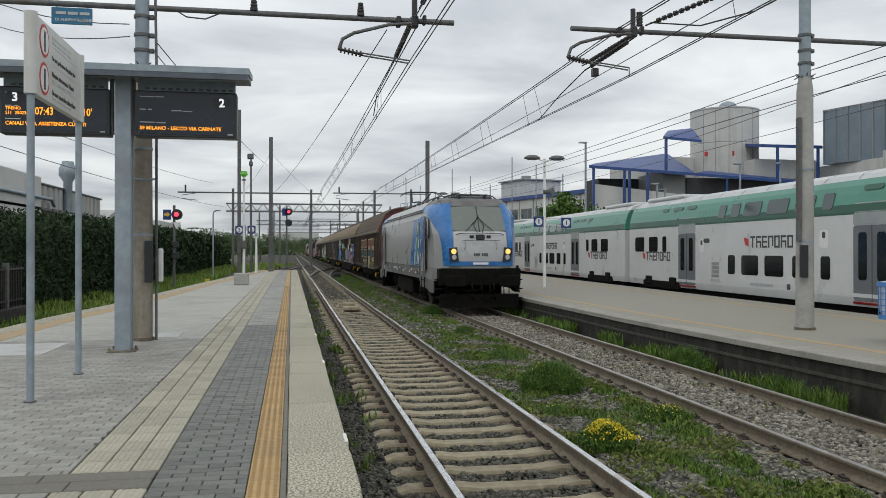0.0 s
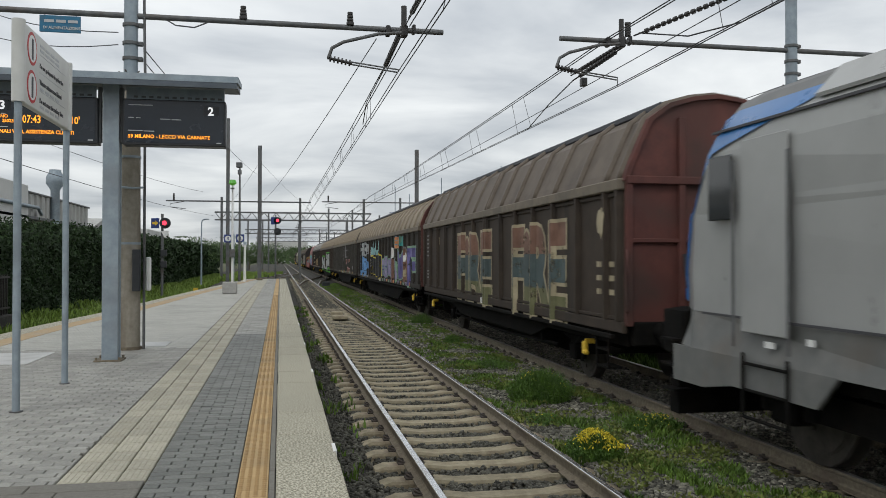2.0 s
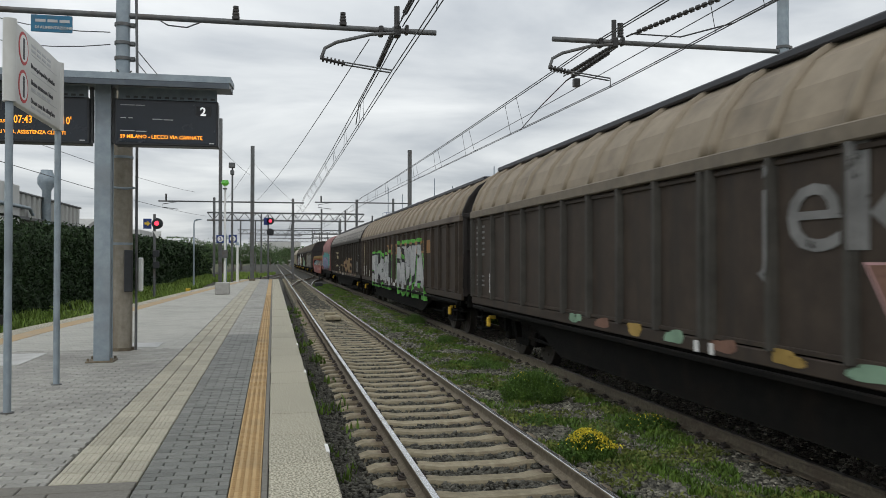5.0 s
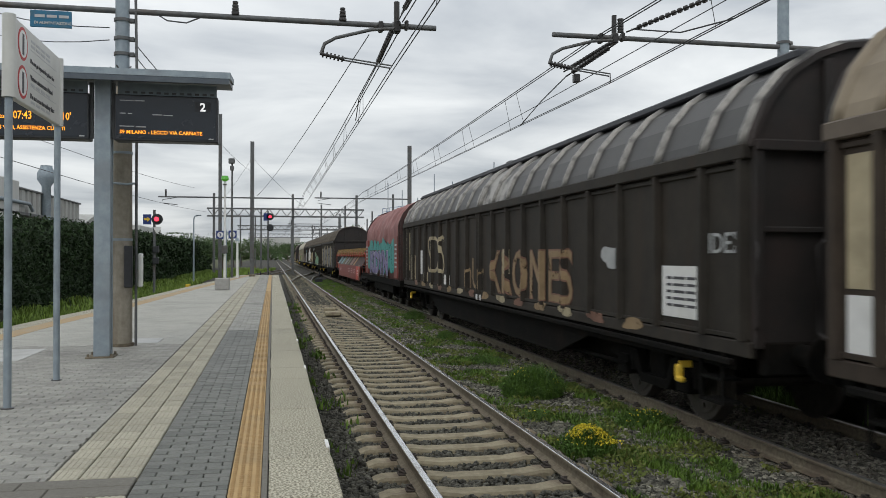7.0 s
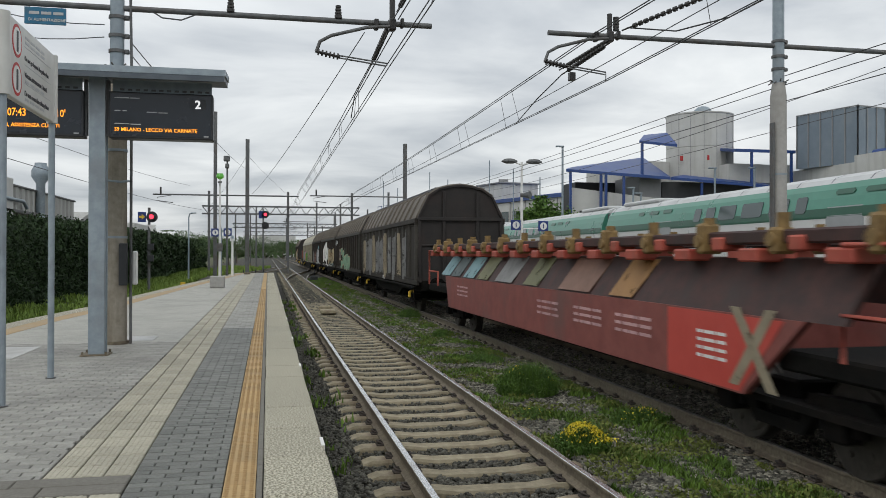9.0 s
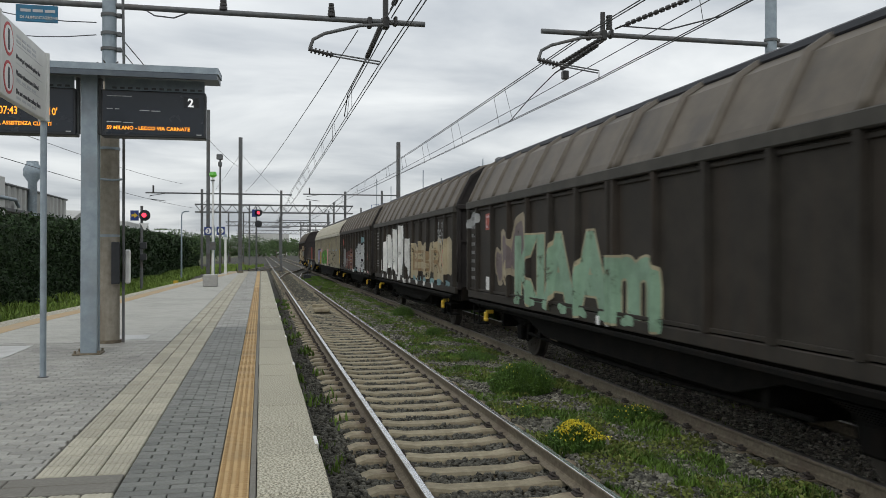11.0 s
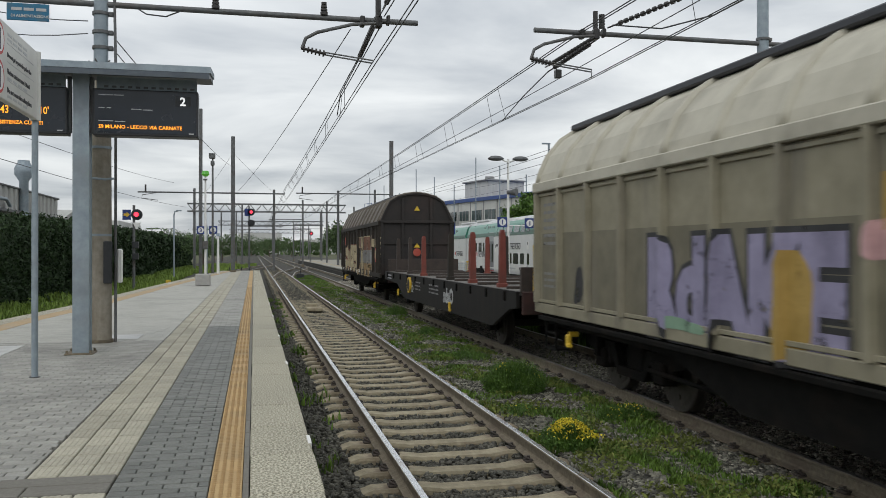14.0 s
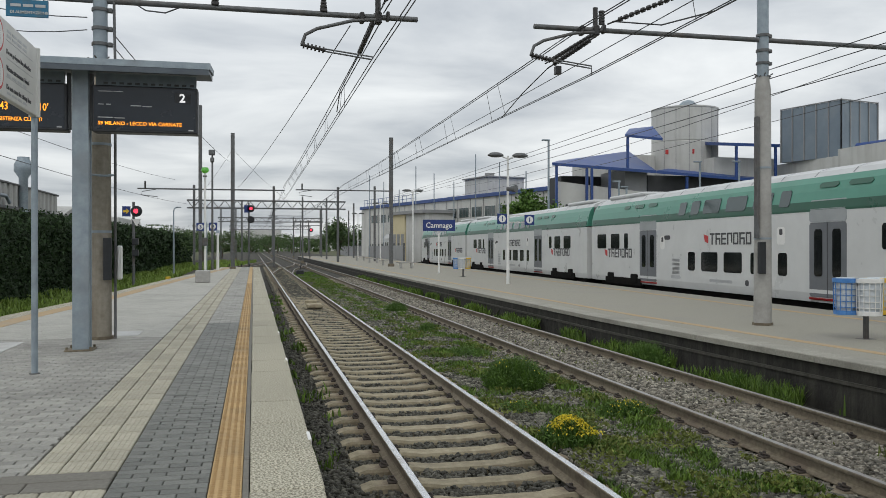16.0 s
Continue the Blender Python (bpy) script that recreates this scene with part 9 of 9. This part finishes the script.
hedge()
fn = thing("iron_fence", "dark rusty railing fence in front of the hedge", "fence")
for k in range(64):
    y = 17 + k * 0.14
    b_ = MB(); b_.box(-7.63, -7.60, y, y + 0.03, -0.1, 1.02)
    part("bar", b_, "insul", fn)
for k in range(4):
    b_ = MB(); b_.box(-7.70, -7.55, 17 + k * 2.5, 17.15 + k * 2.5, -0.6, 1.12, 0.01)
    part("fence_post", b_, "galv_dark", fn)
b_ = MB(); b_.box(-7.65, -7.58, 17, 26, 0.92, 0.97); b_.box(-7.65, -7.58, 17, 26, 0.05, 0.10)
part("fence_rail", b_, "insul", fn)
b_ = MB(); b_.box(-7.8, -7.45, 17, 26.2, -0.65, -0.12, 0.02)
part("plinth", b_, "wall_dark", fn)


def tree(x, y, z0, h, r, n, seed, label, mt="tree"):
    r_ = np.random.default_rng(seed)
    root = thing("tree", label, "tree", "", "", pose(x, y, z0))
    t = MB(); t.cyl((0, 0, 0), (0.05, 0, h * 0.55), 0.03 * h, 9, 0.012 * h)
    for k in range(7):
        a = k * 0.9 + seed
        t.cyl((0.03, 0, h * (0.3 + 0.04 * k)), (r * 0.6 * math.cos(a), r * 0.6 * math.sin(a), h * (0.55 + 0.05 * k)), 0.01 * h, 6, 0.003 * h)
    part("trunk", t, "bark", root, "tapered trunk with limbs")
    m = 26
    c = r_.standard_normal((m, 3)) * np.array([r * 0.45, r * 0.45, h * 0.17]) + np.array([0, 0, h * 0.64])
    i = r_.integers(0, m, n)
    P = c[i] + r_.standard_normal((n, 3)) * np.array([r * 0.2, r * 0.2, h * 0.07])
    P[:, 2] = np.clip(P[:, 2], h * 0.12, h * 1.05)
    leaf_cloud("crown", P, (0.02 * h + 0.02 * h * r_.random(n)), mt, "", "", "stuff", root)


tree(20.3, 60.5, -0.6, 6.1, 1.5, 5200, 3, "leafy green tree behind the standing train", "bush")
tree(21.7, 63.5, -0.6, 6.0, 1.5, 4000, 4, "leafy green tree behind the standing train", "bush")
tree(17.0, 172, -0.6, 8.0, 3.6, 3200, 5, "tall dark tree beyond the station")
tree(21.5, 180, -0.6, 6.5, 4.0, 2400, 6, "dark tree beyond the station")
for k, (x, y, h_, r_) in enumerate(((-9.2, 122, 4.2, 3.0), (-7.5, 132, 4.6, 3.0), (-6.5, 145, 4.6, 3.5), (-11, 110, 4.6, 3.0), (-9.5, 100, 4.0, 2.6), (-6, 170, 5, 4), (-12, 150, 5.5, 4.5), (-3, 225, 5.5, 5), (5, 290, 6, 6), (13, 300, 6.5, 6), (22, 290, 6, 6), (-14, 190, 6, 5), (30, 275, 7, 6), (9, 330, 7, 7), (38, 260, 7, 6), (-1, 330, 7, 7))):
    tree(x, y, -0.6, h_, r_, 2200, 20 + k, "dark trees bordering the line in the distance")

# ---- buildings ----
M["bld_white"] = mat("dirty_white_render", (0.50, 0.50, 0.48), (0.57, 0.57, 0.55), scale=0.8, rough=0.85, bump=0.05, stain=(0.38, 0.375, 0.35), sscale=0.25, samt=0.6, streak=True)
M["bld_cream"] = mat("cream_render", (0.55, 0.48, 0.30), (0.60, 0.53, 0.35), scale=0.8, rough=0.85, bump=0.05, stain=(0.45, 0.39, 0.26), sscale=0.3, samt=0.5)
M["bld_grey"] = mat("grey_cladding", (0.24, 0.245, 0.25), (0.29, 0.295, 0.30), scale=0.8, rough=0.6, bump=0.03, stain=(0.2, 0.2, 0.2), sscale=0.3, samt=0.5)
M["bld_blue"] = mat("royal_blue_steel", (0.018, 0.055, 0.20), (0.026, 0.07, 0.245), scale=1.0, rough=0.4, bump=0.02, stain=(0.03, 0.06, 0.2), sscale=0.4, samt=0.5)
# shade beneath canopies and in gaps, put into a flat dark colour
M["bld_shade"] = mat("painted_shade", (0.05, 0.052, 0.055), (0.07, 0.072, 0.075), scale=1, rough=0.9)
M["mesh_glass"] = mat("blue_grey_mesh_cladding", (0.15, 0.19, 0.23), (0.20, 0.245, 0.285), scale=0.6, rough=0.35, metal=0.2, bump=0.02, stain=(0.26, 0.29, 0.31), sscale=0.25, samt=0.6)
M["shed"] = mat("corrugated_pale_sheet", (0.36, 0.36, 0.34), (0.43, 0.43, 0.41), scale=1.5, rough=0.7, bump=0.05, stain=(0.26, 0.25, 0.23), sscale=0.5, samt=0.7, streak=True)


def angled(p, q):
    d = Vector((q[0] - p[0], q[1] - p[1], 0))
    return pose(p[0], p[1], 0, 0, 0, math.degrees(math.atan2(d.y, d.x))), d.length


def long_building():
    m, L = angled((34.0, 91.8), (18.7, 149))
    root = thing("factory_building", "long white factory with a blue roof edge", "building", at=m)
    # local x along the front, local y away from the viewer is negative
    w = MB(); w.box(0, L, -18, 0, -0.6, 8.1)
    part("wall", w, "bld_white", root, "dirty white rendered wall")
    t = MB(); t.box(-0.3, L + 0.3, -18.2, 0.25, 8.1, 8.6, 0.03)
    part("roof_edge", t, "bld_blue", root, "royal blue roof edge")
    for k in range(16):
        x = 3 + k * 3.5
        if x < L - 4:
            q = MB(); q.box(x, x + 2.6, -0.02, 0.06, 5.6, 6.9, 0.02)
            wd_ = part("window", q, "window_soft", root, "strip window with grey frames")
            for j in range(3):
                q = MB(); q.box(x + j * 0.87 - 0.03, x + j * 0.87 + 0.03, 0.05, 0.09, 5.6, 6.9)
                part("mullion", q, "bld_grey", wd_)
        q = MB(); q.box(x - 0.5, x - 0.42, 0.0, 0.08, -0.6, 8.1)
        part("downpipe", q, "bld_grey", root)
    q = MB(); q.box(20.5, 27, -9, -3, 8.6, 11.2, 0.05)
    rb_ = part("roof_house", q, "bld_white", root, "white rooftop plant room")
    q = MB(); q.box(20.2, 27.3, -9.3, -2.7, 11.2, 11.4, 0.03)
    part("coping", q, "bld_grey", rb_)
    q = MB(); q.cyl((25, -6, 11.4), (25, -6, 12.2), 0.7, 14)
    part("vent", q, "bld_grey", rb_)
    q = MB()
    for k in range(14):
        q.cyl((L - 22 + k * 1.6, 0, 8.6), (L - 22 + k * 1.6, 0, 9.7), 0.04, 5)
    for z in (9.1, 9.7):
        q.cyl((L - 22, 0, z), (L - 1, 0, z), 0.04, 5)
    part("roof_railing", q, "bld_blue", root, "blue roof railing")
    q = MB(); q.box(30.5, 35.0, 0.3, 5.0, -0.6, 6.2)
    cb = part("annex", q, "bld_cream", root, "cream lower annex")
    q = MB(); q.box(24.0, 35.4, 0.2, 5.4, 6.2, 6.7, 0.04)
    part("annex_roof", q, "bld_grey", root)
    q = MB(); q.box(24.3, 30.48, 0.3, 4.8, -0.6, 6.2)
    part("annex", q, "bld_white", root, "white lower annex")
    for k in range(3):
        q = MB(); q.box(30.8 + k * 1.4, 31.7 + k * 1.4, 4.98, 5.06, -0.4, 3.4, 0.02)
        part("door", q, "bld_grey", root)
    for k in range(9):
        q = MB(); q.cyl((4 + k * 6, 1.5, -0.6), (4 + k * 6, 1.5, 10.5 + (k % 3) * 1.6), 0.07, 6)
        part("light_mast", q, "galv", root)


long_building()


def car_park():
    root = thing("multi_storey_building", "white building with blue canopies and a round tower", "building")
    tw = MB()
    n = 40
    ring = lambda z, r: [(36.1 + r * math.cos(2 * math.pi * k / n), 66 + r * math.sin(2 * math.pi * k / n), z) for k in range(n)]
    tw.loft([ring(3, 2.77), ring(10.3, 2.77), ring(10.35, 2.72), ring(10.4, 2.77), ring(13.1, 2.77), ring(13.15, 2.82), ring(13.25, 2.82)], smooth=False)
    part("tower", tw, "bld_white", root, "round off-white tower")
    for k in range(7):
        a = math.radians(205 + 22 * k)
        q = MB(); q.box(-0.02, 0.02, -0.012, 0.012, 3, 13.1)
        for i, v in enumerate(q.v):
            q.v[i] = (36.1 + (2.772 + v[1]) * math.cos(a) - v[0] * math.sin(a), 66 + (2.772 + v[1]) * math.sin(a) + v[0] * math.cos(a), v[2])
        part("panel_joint", q, "bld_grey", root)
    q = MB(); q.cyl((36.3, 65.8, 13.2), (36.3, 65.8, 13.6), 0.6, 18); q.loft([[(36.3 + r * math.cos(a), 65.8 + r * math.sin(a), z) for a in [2 * math.pi * i / 18 for i in range(18)]] for r, z in ((0.75, 13.55), (0.7, 13.75), (0.45, 13.98), (0.1, 14.08))], smooth=True)
    part("tower_vent", q, "galv", root, "domed vent on the tower")
    for xa, yy in ((33.4, 64.3), (35.35, 63.4)):
        q = MB(); q.box(xa, xa + 0.26, yy - 0.1, yy, 9.2, 9.6, 0.02)
        part("red_box", q, "red", root)
    # canopies: sloping blue roofs on posts
    def canopy(pts, t, label):
        c = MB()
        c.add([*pts, *[(x, y, z - t) for x, y, z in pts]], [tuple(range(len(pts))), tuple(range(len(pts), 2 * len(pts)))[::-1]] + [(i, (i + 1) % len(pts), len(pts) + (i + 1) % len(pts), len(pts) + i) for i in range(len(pts))])
        part("canopy", c, "bld_blue", root, label)
    canopy([(21.9, 60, 7.85), (30.4, 60, 7.42), (30.9, 66, 9.6), (24.6, 66, 8.65)], 0.22, "blue steel canopy roof")
    canopy([(30.42, 60, 7.42), (41.6, 60, 6.78), (41.6, 61.1, 7.0), (32.0, 61.1, 7.7)], 0.22, "long sloping blue canopy roof")
    canopy([(27.8, 60, 10.15), (30.95, 60, 9.95), (31.3, 62.4, 11.2), (29.3, 62.4, 10.95)], 0.2, "small blue canopy roof")
    canopy([(35.9, 60, 9.75), (41.2, 60, 9.75), (41.2, 64, 10.3), (36.6, 64, 10.3)], 0.25, "blue walkway roof")
    for x, z0, z1 in ((22.3, -0.6, 7.65), (24.75, 2.5, 7.5), (25.15, 2.5, 7.48), (28.1, 7.5, 9.95), (37.4, 7.0, 9.55), (33.1, 3.5, 7.0), (40.9, 7.0, 9.55), (26.6, 2.5, 7.4)):
        q = MB(); q.box(x - 0.09, x + 0.09, 60.05, 60.25, z0, z1, 0.02)
        part("canopy_post", q, "bld_blue", root)
    q = MB(); q.box(29.4, 42, 66, 75, 7.2, 9.3)
    part("upper_wall", q, "bld_white", root)
    q = MB(); q.box(36.3, 42, 61.6, 64.4, 7.25, 8.75)
    part("upper_wall", q, "bld_white", root)
    # solid dark boxes painted as the shade below the canopies
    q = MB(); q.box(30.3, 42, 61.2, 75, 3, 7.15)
    part("shaded_level", q, "bld_shade", root, "dark box standing in for shade under the canopies")
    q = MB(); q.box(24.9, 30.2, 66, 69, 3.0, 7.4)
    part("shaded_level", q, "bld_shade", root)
    q = MB(); q.box(28.4, 30.25, 61.3, 66, 3.0, 7.6)
    part("grey_wall", q, "bld_grey", root)
    q = MB(); q.prism([(22.6, -0.6), (22.6, 6.5), (24.5, 6.3), (30, 5.75), (42, 5.0), (42, -0.6)], 60.6, 61.1)
    part("ramp_wall", q, "bld_white", root, "white sloping ramp wall")
    # dark strip laid on the wall to paint a shaded gap
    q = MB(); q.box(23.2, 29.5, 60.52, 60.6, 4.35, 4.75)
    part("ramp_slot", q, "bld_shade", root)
    blk = [(41.75, 60.5), (42.05, 44.0), (62, 44.0), (62, 80), (41.75, 80)]
    q = MB(); q.prismz(blk, -0.6, 8.2)
    part("block", q, "bld_white", root, "white panel-clad block")
    q = MB(); q.prismz([(41.4, 53.4), (41.55, 44.0), (42.0, 44.0), (41.85, 53.4)], 6.9, 8.6)
    part("ledge", q, "bld_white", root, "projecting white parapet")
    q = MB(); q.prismz([(41.45, 53.4), (41.6, 44.0), (42.0, 44.0), (41.85, 53.4)], 6.6, 6.88)
    part("ledge_shadow", q, "bld_grey", root)
    for k in range(5):
        yy = 46 + 3.4 * k
        q = MB(); q.box(41.66 - 0.0, 41.72 + 0.3, yy, yy + 0.05, -0.6, 6.5)
        part("panel_joint", q, "bld_grey", root)
    near, left, right = Vector((42.3, 54.2, 0)), Vector((41.0, 59.6, 0)), Vector((46.2, 55.1, 0))
    q = MB(); q.prismz([(v.x, v.y) for v in (near, right, left + right - near, left)], 8.2, 12.35)
    gb = part("mesh_enclosure", q, "mesh_glass", root, "blue-grey mesh plant enclosure")
    for p, d, cnt in ((near, left - near, 5), (near, right - near, 4)):
        for k in range(cnt + 1):
            c = p + d * (k / cnt) - Vector((0.03, 0.05, 0))
            q = MB(); q.box(c.x - 0.04, c.x + 0.04, c.y - 0.04, c.y + 0.04, 8.2, 12.45, 0.01)
            part("enclosure_post", q, "bld_grey", gb)
        for z in (12.4,):
            q = MB(); q.cyl(p + Vector((-0.03, -0.05, z)), p + d + Vector((-0.03, -0.05, z)), 0.05, 6)
            part("enclosure_rail", q, "bld_grey", gb)
    q = MB(); q.cyl((42.4, 52.6, 8.75), (43.5, 44.2, 8.75), 0.22, 10)
    part("blue_pipe", q, "bld_blue", root)
    for k, (x, y, t) in enumerate(((26.4, 58, 6.3), (33.0, 58, 7.9), (36.3, 58, 8.0), (20.9, 58, 9.2), (27.0, 58, 5.9))):
        q = MB(); q.cyl((x, y, -0.6), (x, y, t), 0.08, 8); q.box(x - 0.5, x + 0.1, y - 0.12, y + 0.12, t, t + 0.1, 0.02)
        part("street_light", q, "galv", root)


car_park()


def shed():
    root = thing("industrial_shed", "pale industrial shed with corrugated parapet and chimney", "building")
    w = MB(); w.box(-26, -12.6, 30, 57, -0.6, 3.45)
    part("wall", w, "bld_grey", root)
    f = MB()
    k, y = 0, 30.0
    pts = []
    while y < 57.2:
        pts += [(-12.15 + 0.10 * (k % 2), y), (-12.15 + 0.10 * (k % 2), y + 0.42)]
        y += 0.5
        k += 1
    f.loft([[(x, yy, z) for x, yy in pts] + [(-12.5, 57.2, z), (-12.5, 30, z)] for z in (3.55, 4.70)])
    part("parapet", f, "shed", root, "corrugated pale parapet")
    f = MB(); f.box(-13.0, -11.9, 29.8, 57.3, 3.40, 3.56, 0.02); f.box(-12.6, -12.0, 29.8, 57.3, 4.68, 4.78, 0.02)
    part("gutter", f, "galv_dark", root)
    f = MB(); f.box(-12.62, -11.4, 46.5, 54.5, -0.6, 3.0, 0.03)
    part("annex", f, "bld_cream", root)
    f = MB(); f.box(-12.9, -11.9, 36, 43.5, -0.6, 5.0, 0.03)
    part("white_bay", f, "bld_white", root)
    c = MB()
    ring = lambda z, r: [(-11.9 + r * math.cos(2 * math.pi * i / 20), 48.4 + r * math.sin(2 * math.pi * i / 20), z) for i in range(20)]
    c.loft([ring(3.3, 0.23), ring(5.15, 0.23), ring(5.5, 0.46), ring(5.85, 0.46), ring(6.15, 0.30), ring(6.25, 0.30)], smooth=True)
    part("chimney", c, "galv", root, "galvanised flue with a cowl")
    p = MB(); p.tube([(-11.85, 30, 4.0), (-11.85, 45, 4.0), (-11.85, 45.6, 3.7)], 0.09, 8)
    p.tube([(-11.8, 42.0, 2.4), (-11.4, 42.3, 2.5), (-11.4, 42.6, 1.8)], 0.12, 8)
    part("pipe", p, "galv", root)
    q = MB(); q.box(-22, -12.2, 59, 74, -0.6, 3.6); q.prismx([(59, 3.6), (62.5, 4.3), (66, 3.6), (69.8, 4.3), (74, 3.6)], -22, -12.1)
    part("rear_hall", q, "shed", root)
    q = MB(); q.box(-20, -11.8, 80, 95, -0.6, 4.2, 0.05)
    part("rear_hall", q, "bld_white", root)


shed()
# ---- distance beyond the station ----
fe = thing("noise_barrier", "long grey panel fence beyond the far platform", "fence")
for k in range(30):
    y = 100 + k * 5
    q = MB(); q.box(17.6 + k * 0.22, 17.7 + k * 0.22, y, y + 4.9, -0.6, 1.7, 0.01)
    part("panel", q, "bld_grey", fe)
    q = MB(); q.box(17.55 + k * 0.22, 17.75 + k * 0.22, y - 0.1, y + 0.05, -0.6, 2.0, 0.01)
    part("fence_post", q, "galv_dark", fe)
for k, (x, y, cx) in enumerate(((22.5, 128, "tn_white"), (23.2, 152, "tn_white"), (24.0, 176, "tn_green"), (24.0, 165, "end_red"))):
    q = MB(); q.prism([(x - 1.4, 0.2), (x - 1.4, 2.9), (x - 1.0, 3.6), (x + 1.0, 3.6), (x + 1.4, 2.9), (x + 1.4, 0.2)], y, y + (22 if k < 3 else 9))
    rw = thing("parked_carriage", "parked railway carriage beyond the fence", "train carriage", "parked carriages")
    part("body", q, cx, rw)
    q = MB(); q.prism([(x - 1.42, 2.9), (x - 1.02, 3.62), (x + 1.02, 3.62), (x + 1.42, 2.9)], y + 0.1, y + (21.9 if k < 3 else 8.9))
    part("roof", q, "tn_roof" if k < 3 else "roof_dark", rw)
    q = MB(); q.box(x - 1.2, x + 1.2, y + 0.5, y + (21 if k < 3 else 8.4), -0.6, 0.25)
    part("underframe", q, "under", rw)
    for j in range(9 if k < 3 else 0):
        q = MB(); q.box(x - 1.43, x - 1.39, y + 1.5 + j * 2.2, y + 2.9 + j * 2.2, 1.5, 2.3, 0.02)
        part("window", q, "window", rw)
hz = MB()
for k in range(36):
    x = -420 + k * 26 + 8 * math.sin(k * 3.1)
    hgt = 4 + 4 * abs(math.sin(k * 1.7)) + 2 * abs(math.sin(k * 4.3))
    hz.box(x, x + 18 + 9 * abs(math.sin(k * 2.3)), 520 + 40 * math.sin(k), 560 + 40 * math.sin(k), -0.6, hgt if k % 4 else hgt + 4)
solid("backdrop_town", hz, "bld_white", "low pale town blocks on the horizon", "", "", "structure")
wl_ = rng.random((16000, 3))
WX = -500 + 1000 * wl_[:, 0]
WP = np.stack([WX, 330 + 140 * wl_[:, 1] + 0.1 * np.abs(WX), -0.5 + (4.6 + 1.6 * np.sin(WX * 0.05) + 1.2 * np.sin(WX * 0.17)) * wl_[:, 2] ** 0.8], -1)
leaf_cloud("far_woods", WP, 0.9 + 1.1 * rng.random(16000), "tree", "belt of dark trees along the horizon", "woods")
pk = thing("points_lever", "low black point machine and levers by the rails", "railway equipment")
for xx, yy in ((-1.9, 66), (-1.0, 67), (-0.4, 66.5), (3.6, 68)):
    q = MB(); q.box(xx - 0.3, xx + 0.3, yy - 0.2, yy + 0.2, -0.75, -0.35, 0.05); q.cyl((xx, yy, -0.35), (xx + 0.1, yy, 0.2), 0.04, 6)
    part("point_machine", q, "black", pk)
yb = MB(); yb.box(-4.35, -4.05, 49.8, 49.9, -0.2, 0.15, 0.02)
solid("yellow_marker", yb, "yellow", "small yellow marker plate on the bank", "sign", at=pose(-1.0, 5, -0.5))
dr_ = MB(); dr_.box(CX1 - 0.28, CX1 + 0.28, 30.2, 30.9, -0.70, -0.56, 0.03); dr_.box(CX1 - 0.2, CX1 + 0.25, 32.5, 32.8, -0.70, -0.55, 0.03)
solid("track_magnet", dr_, "sleeper", "low track balise plates between the rails", "railway equipment")


motions()
